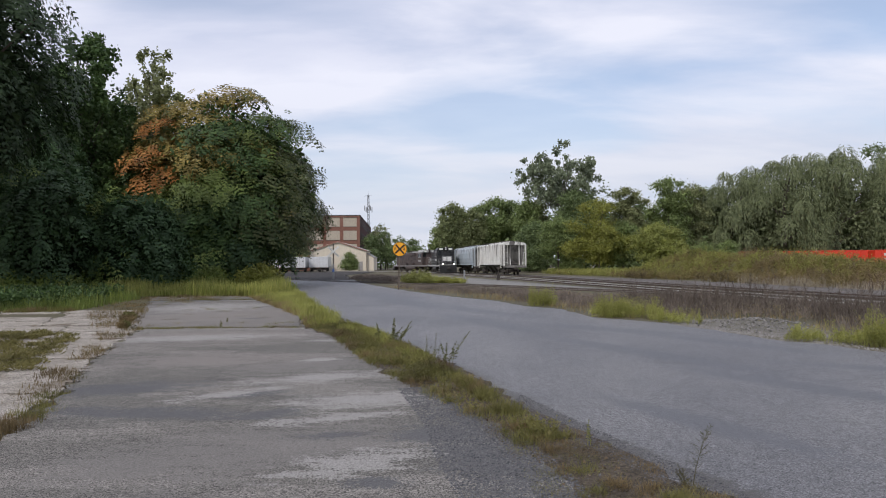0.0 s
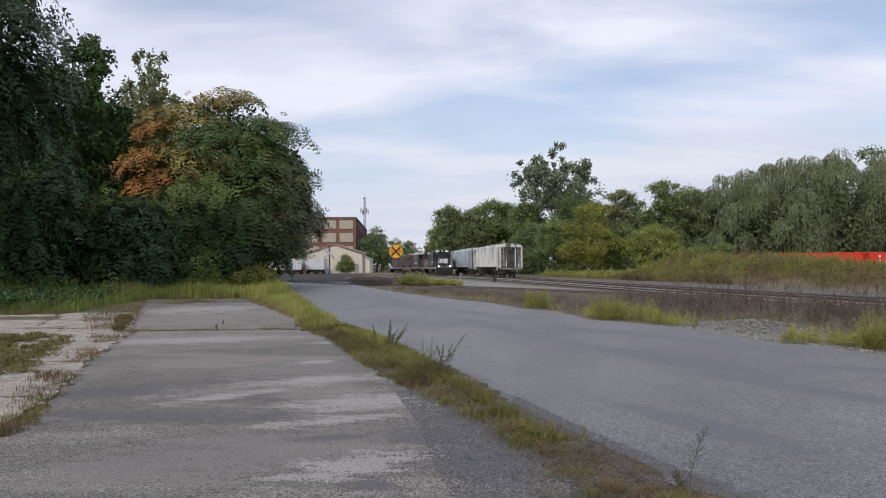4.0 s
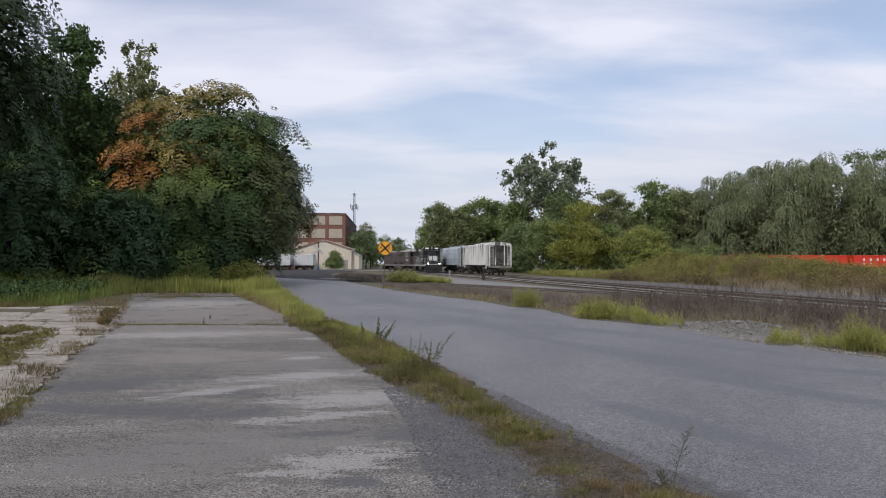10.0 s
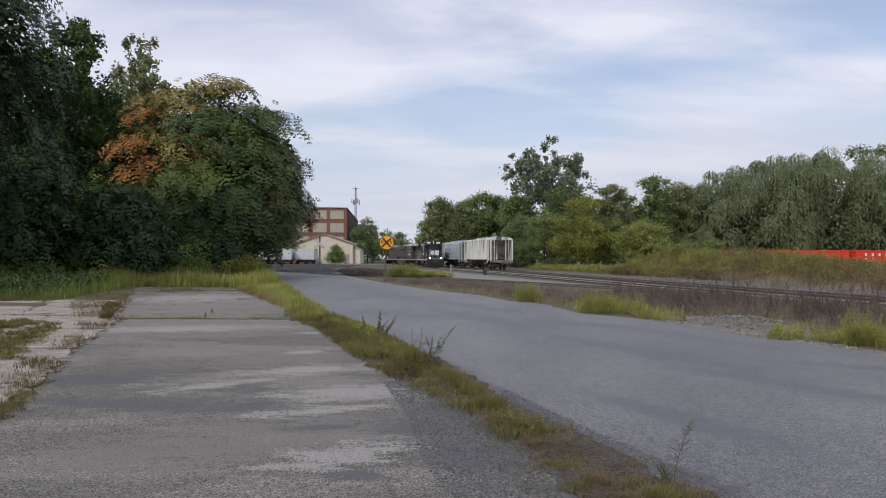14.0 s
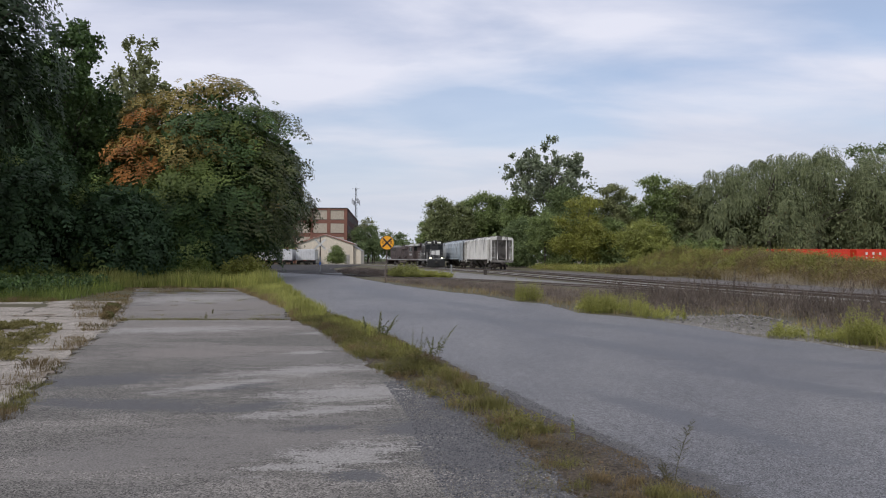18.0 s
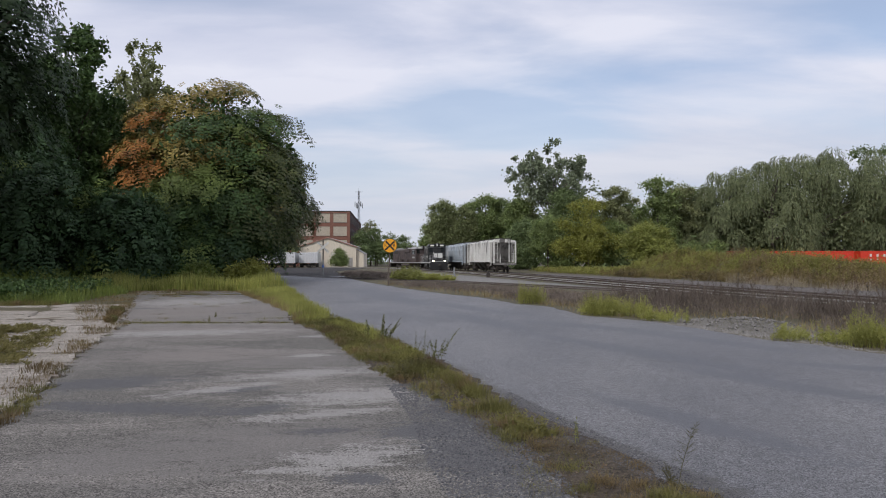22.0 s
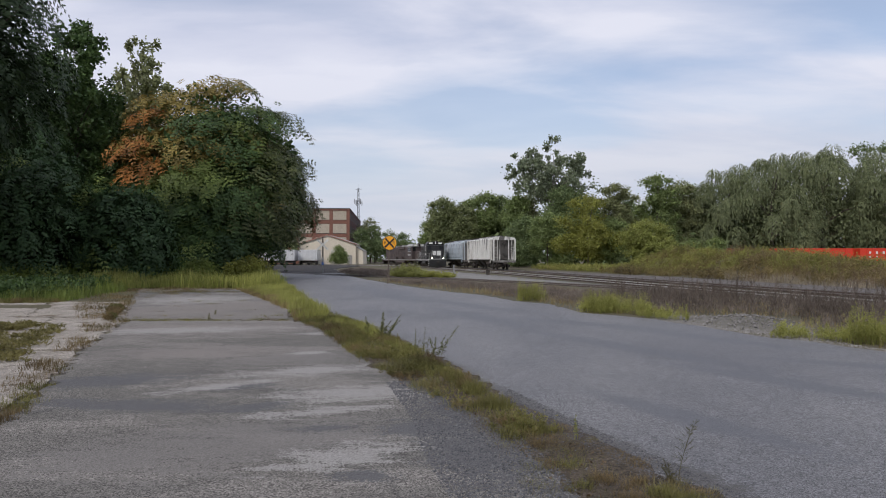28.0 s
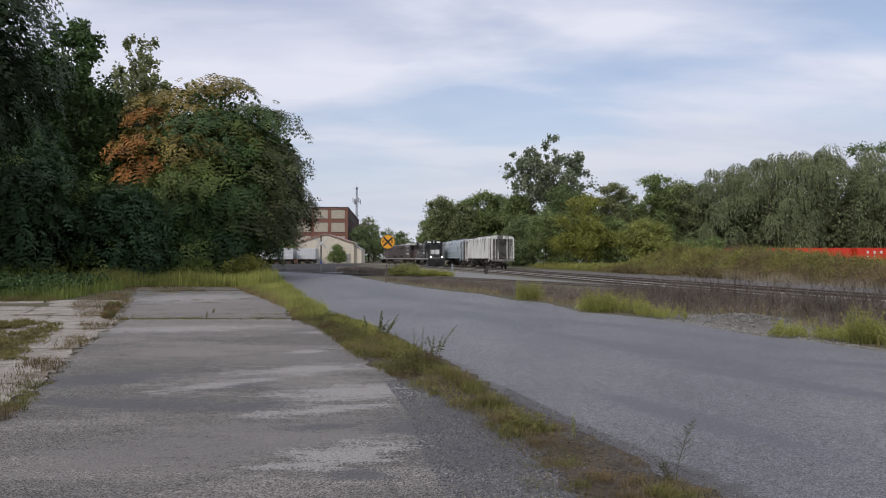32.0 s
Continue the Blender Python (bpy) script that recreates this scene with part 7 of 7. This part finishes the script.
    # joints of the lot
    for k, (poly, n, h, cl) in enumerate((([(-8.7, 16.8), (-8.2, 16.3), (-4.0, 16.3), (-4.0, 16.8)], 3200, 0.06, 26),
                                          ([(-9.4, 16.6), (-8.3, 16.6), (-6.7, 11.9), (-5.4, 8.8), (-4.6, 6.9), (-4.3, 5.4), (-4.8, 5.2), (-5.2, 6.9), (-6.1, 8.9), (-7.4, 12), (-8.9, 15.4)], 2400, 0.09, 36),
                                          ([(-16.4, 34), (-9.4, 18.6), (-8.5, 16.7), (-9.8, 16.7), (-11.5, 19.5), (-15.8, 26.4), (-17.8, 34)], 4600, 0.13, 60),
                                          ([(-10.4, 15.2), (-7.8, 9.6), (-6.4, 6), (-7.2, 6), (-8.1, 10.2), (-10.4, 14.6), (-15.4, 14.8), (-15.4, 15.1)], 8000, 0.11, 60),
                                          ([(-14.6, 24.2), (-19, 24.2), (-18.6, 22.7), (-14.5, 23.3)], 5000, 0.2, 40),
                                          ([(-10.2, 14.9), (-15, 14.9), (-14.8, 10.4), (-8.3, 10.4)], 9000, 0.11, 44))):
        grass("joint_weeds", "dry yellow-brown weeds in a broken pavement joint", poly, n, h, 0.010, (L_STRIP, L_RUSSET, L_RUSSET, L_YELLOWED, L_STRIP, L_YELLOWED)[k], 231 + k, 1.1, clump=0.16 if k != 2 else 0.3, clumps=cl)
    # verge between road and tracks
    weeds("dead_weeds", "thicket of dead brown weed stalks beside the tracks",
          [(7.9, 11.6), (8.0, 14.0), (9.0, 16.4), (8.2, 18.0), (6.4, 18.4), (4.4, 19.3), (4.0, 22.6), (2.6, 26), (1.8, 30), (-1, 35), (-3.8, 43), (-5.5, 49), (-2.2, 45), (2.4, 38.5), (5.2, 34), (7.6, 30.5), (9.8, 26.5), (12.6, 23), (14, 16), (15, 10), (10, 8)],
          8000, 0.25, L_BROWN, 241, 6, 0.14, 0.005, clump=0.5, clumps=300, slim=0.05, up=1.6)
    weeds("dead_stalks", "tall dead brown weed stalks beside the tracks", [(8.6, 11.8), (8.7, 14.6), (9.4, 17.2), (7.2, 18.9), (4.9, 20.6), (6, 23), (10.2, 25), (11.5, 22), (13, 16), (13, 10)],
          1000, 0.72, L_STALK, 243, 16, 0.20, 0.006, clump=0.55, clumps=120, slim=0.035, up=2.2)
    grass("dry_grass", "dry straw grass between road and tracks",
          [(7.6, 11.2), (7.7, 14.0), (8.8, 16.4), (7.6, 17.9), (5.7, 17.8), (4.0, 19), (3.6, 22.5), (1.7, 27.8), (0, 31.2), (-2.8, 38.5), (-5.6, 48), (-2.2, 45), (2.4, 38.5), (5.2, 34), (7.6, 30.5), (9.8, 26.5), (12.6, 23), (14, 16), (10, 10)],
          8000, 0.18, 0.013, L_DRY, 242, 0.9, clump=0.5, clumps=260)
    weeds("dead_weeds", "low dead brown weeds beside the crossing", [(-12.4, 70), (-8.4, 60), (-5.4, 55), (-3.4, 58), (-5, 68), (-9, 82), (-14, 96)], 1300, 0.36, L_BROWN, 244, 9, 0.28, 0.012, clump=0.9, clumps=60, slim=0.06)
    tufts = (([(2.6, 24.2), (3.7, 23.6), (4.0, 25), (3.0, 26)], 300, 0.62), ([(3.9, 19.2), (5.3, 17.6), (6.0, 18.4), (4.6, 20.6)], 700, 0.46),
             ([(5.2, 17.4), (5.7, 16.3), (6.4, 16.6), (6.0, 17.8)], 150, 0.30), ([(6.5, 12.9), (7.1, 12.25), (7.6, 10.9), (8.9, 9), (10.2, 9.5), (8.6, 12.3), (7.2, 13.8)], 800, 0.27),
             ([(7.55, 11.9), (8.3, 11.7), (8.4, 12.3), (7.7, 12.5)], 220, 0.50), ([(-5.0, 55), (-3.4, 52.5), (-1.6, 52.5), (-2.2, 56), (-3.9, 58)], 520, 0.66), ([(-2.6, 53.4), (0.4, 51.4), (0.9, 52.6), (-2.0, 55)], 420, 0.42), ([(-4.8, 55), (-3.4, 53), (-2.2, 52.9), (-2.4, 56), (-3.8, 57.4)], 110, 0.95))
    for k, (poly, n, h) in enumerate(tufts):
        weeds("goldenrod_clump", "bright yellow-green goldenrod clump at the road edge", poly, n, h, L_WEED if k not in (5, 7) else L_OLIVE, 251 + k, 18, 0.07 if k < 5 else 0.26, 0.004, slim=0.085, clump=0.22 if k < 5 else 0.5, clumps=14 if k != 3 else 30)
    # single tall stalks in the verge
    for k, (x, y, h, lean, stems, twig, fine, mt) in enumerate((
            (1.67, 4.62, 0.44, (0.30, 0.0), 1, 0.16, True, L_WISP), (1.60, 4.58, 0.16, (-0.3, 0.1), 4, 0.08, True, L_WISP), (1.12, 5.62, 0.24, (0.05, 0.0), 2, 0.06, False, L_OLIVE),
            (-1.36, 12.8, 0.54, (0.12, 0.0), 4, 0.13, False, L_OLIVED), (-1.20, 12.5, 0.50, (0.55, 0.0), 3, 0.12, False, L_OLIVED), (-1.62, 13.1, 0.42, (-0.18, 0.0), 3, 0.12, False, L_OLIVED),
            (-0.12, 10.1, 0.54, (0.55, 0.0), 2, 0.11, False, L_OLIVED), (-0.22, 9.9, 0.40, (0.1, 0.0), 3, 0.10, False, L_OLIVED), (-0.55, 10.8, 0.42, (0.0, 0.0), 2, 0.09, True, L_OLIVED),
            (-0.40, 10.2, 0.50, (0.08, 0.0), 2, 0.08, True, L_OLIVED), (-4.35, 6.5, 0.35, (0.1, 0.0), 4, 0.08, True, L_STRIP), (-6.7, 18.2, 0.16, (0, 0), 4, 0.07, False, L_STRIP), (-6.3, 16.6, 0.20, (0.1, 0), 5, 0.07, False, L_STRIP))):
        weed_plant(x, y, h, lean, stems, twig, fine, mt, 261 + k)
    # fallen leaves, grit
    rng = np.random.default_rng(281)
    c = scatter(rng, [(x + (-0.08 if i < 10 else 0.1), y) for i, (x, y) in enumerate(strip)], 2600, 0.25, 140)
    c[:, 2] = rng.uniform(-0.006, 0.012, len(c))
    tagged(new("leaf_litter", quads("leaf_litter", leaves(rng, c, np.tile([0, 0, 1.0], (len(c), 1)) + rng.normal(0, 0.8, (len(c), 3)), 0.032, 0.6, 0.0), L_LITTER)), "fallen brown leaves in the verge", "leaves", kind="stuff")
    lot = [(-4.2, 5.2), (-6.6, 11.6), (-8.2, 16), (-4.2, 16), (-1.4, 10), (0.5, 5.4), (0.75, 4.2), (-3.4, 3.4)]
    grit("grit", "loose grit and pebbles on the concrete lot", lot, 1500, 0.003, 0.010, 282, 0.004)
    grit("grit", "loose grey gravel along the lot edge", [(0.95, 3.6), (0.75, 4.7), (0.35, 6.3), (-0.5, 8.3), (-0.8, 8.2), (-0.35, 6.3), (-0.2, 5.2), (0.1, 3.8)], 9000, 0.006, 0.021, 286, 0.004, M_GRIT)
    grit("grit", "loose grit along the road edge", [(0.5, 6.4), (1.1, 5.0), (1.7, 3.6), (2.2, 3.6), (1.6, 5), (1.0, 6.6), (-0.8, 12.4), (-1.1, 12)], 1400, 0.004, 0.012, 283, 0.0, M_GRIT)
    grit("grit", "pale grit in the dirt verge", strip, 350, 0.004, 0.012, 284, -0.002)
    grit("grit", "dark crumbs in the dirt verge", strip, 4000, 0.006, 0.022, 288, -0.002, M_GRIT)
    grit("gravel_heap_edge", "crushed stone along the road edge", [(6.1, 13.8), (5.2, 17.2), (5.9, 17.3), (6.9, 14.6), (7.6, 12.6), (8.2, 9), (7.7, 9), (7.2, 12)], 3000, 0.008, 0.026, 285, -0.03)
    # litter and crumbs over the worn edge of the lot
    edge = [(-0.3, 7.0), (0.0, 6.4), (0.2, 5.6), (0.42, 4.8), (0.6, 3.6), (0.98, 3.6), (0.85, 4.8), (0.7, 5.5), (0.42, 6.3), (0.0, 7.2)]
    grass("verge_grass", "brown litter spilling over the lot's worn edge", edge, 5000, 0.022, 0.005, L_LITTER, 226, 3.2, clump=0.10, clumps=110)
    grass("verge_grass", "dry straw litter spilling over the lot's worn edge", edge, 3000, 0.022, 0.004, L_DRY, 227, 3.4, clump=0.09, clumps=80)
    grit("grit", "dark crumbs over the lot's worn edge", edge, 3000, 0.005, 0.018, 287, 0.003, M_GRIT)
    low = [(0.2, 6.6), (0.5, 5.3), (0.7, 4.4), (0.95, 3.2), (1.9, 3.2), (1.6, 4.5), (1.25, 5.6), (0.8, 6.7)]
    grass("verge_grass", "matted dead grass lying in the dirt verge", low, 9000, 0.040, 0.0035, L_LITTER, 244, 3.8, clump=0.11, clumps=80)
    grass("verge_grass", "bleached dead grass lying in the dirt verge", low, 5200, 0.040, 0.0032, L_DRY, 245, 3.6, clump=0.09, clumps=60)
    grit("grit", "dark loose chips on the concrete lot", lot, 900, 0.004, 0.013, 246, 0.003, M_GRIT)
    rim = [(0.55, 7.2), (0.95, 6.0), (1.3, 5.1), (1.75, 3.9), (2.15, 3.9), (1.75, 5.0), (1.4, 5.9), (1.05, 6.9), (0.75, 7.8)]
    grit("grit", "dark crumbs strewn over the road's worn edge", rim, 5000, 0.004, 0.015, 289, 0.001, M_GRIT)
    grass("verge_grass", "brown litter spilling over the road's worn edge", rim, 3500, 0.022, 0.004, L_LITTER, 229, 3.2, clump=0.09, clumps=80)
    grit("gravel", "spread of pale broken limestone beside the road", [(5.3, 17.6), (6.3, 14.4), (7.3, 13.2), (8.5, 14.0), (8.4, 17.4), (7.0, 18.2)], 7000, 0.008, 0.026, 247, -0.028)
    # rubble by the road
    rng = random.Random(5)
    heap = thing("rubble_heap", pose(7.55, 16.1, 0), "low heap of pale broken limestone beside the road", "rubble")
    for i in range(290):
        r = rng.uniform(0.014, 0.040)
        x, y = rng.gauss(0, 0.6), rng.gauss(0, 0.9)
        z = 0.17 * math.exp(-(x * x + y * y) / 0.7)
        s = Shape()
        bm = bmesh.new()
        bmesh.ops.create_icosphere(bm, subdivisions=1, radius=r)
        for v in bm.verts:
            v.co *= rng.uniform(0.65, 1.2)
        me = bpy.data.meshes.new("stone")
        bm.to_mesh(me)
        bm.free()
        me.materials.append(M_STONE)
        share("stone", me, heap, pose(x, y, z, rng.uniform(0, 360), rng.uniform(0, 360), 0))
    # pale gravel between the spur and the siding
    g = new("gravel_strip", sheet("gravel_strip", [(11.2, 33.5), (9.6, 40), (6.8, 50), (3.0, 68), (-2, 90), (-6, 100), (-4.0, 76), (-1.0, 58), (1.4, 52), (5.8, 45.6), (8.7, 40.2), (10.6, 36)],
                                         -0.05, -0.012, M_GRAVEL, 0.25, 0.8, 77))
    tagged(g, "pale gravel strip between the tracks", "gravel", kind="structure")
    g = new("gravel_shoulder", sheet("gravel_shoulder", [(30, -5), (23.4, 5), (19.6, 26.4), (15.8, 47), (10, 80), (12.5, 82), (19.2, 56), (22.3, 44), (25.2, 28), (28.5, 8), (34, -5)],
                                            -0.05, -0.014, M_SHOULDER, 0.3, 0.8, 78))
    tagged(g, "pale gravel shoulder beyond the tracks", "gravel", kind="structure")
    g = new("gravel_shoulder", sheet("gravel_shoulder", [(18.3, 8), (15.8, 26.4), (13.0, 42), (6.4, 79), (5.9, 79), (10.8, 51), (14.3, 33), (17.5, 8)], -0.05, -0.013, M_GRAVEL, 0.1, 0.8, 79))
    tagged(g, "pale gravel between the two main tracks", "gravel", kind="structure")


build_left_trees()
build_far_trees()
build_far_wood()
build_bank()
build_plants()


# ---- what moves ----


def motions():
    """The two engines creep up towards the hoppers, stop, and roll back again."""
    steps = [(0.0, 0.0), (3.5, 0.0), (5.5, 0.65), (8.0, 0.8), (9.0, 1.2), (11.0, 1.5), (12.0, 1.6), (13.0, 2.1), (14.5, 2.3), (16.5, 2.9), (22.0, 2.8), (23.0, 2.5), (24.0, 1.6), (25.5, 0.7),
             (27.5, 0.0), (32.0, 0.0)]
    for car, y0, k in ((ENGINE_1, 116.2, 1.0), (ENGINE_2, 134.4, 0.9)):
        walk(car, [(t, pose(*heading(T2, y0 - s * k)[:2], RAIL_TOP, 0, 0, heading(T2, y0 - s * k)[2])) for t, s in steps])


motions()
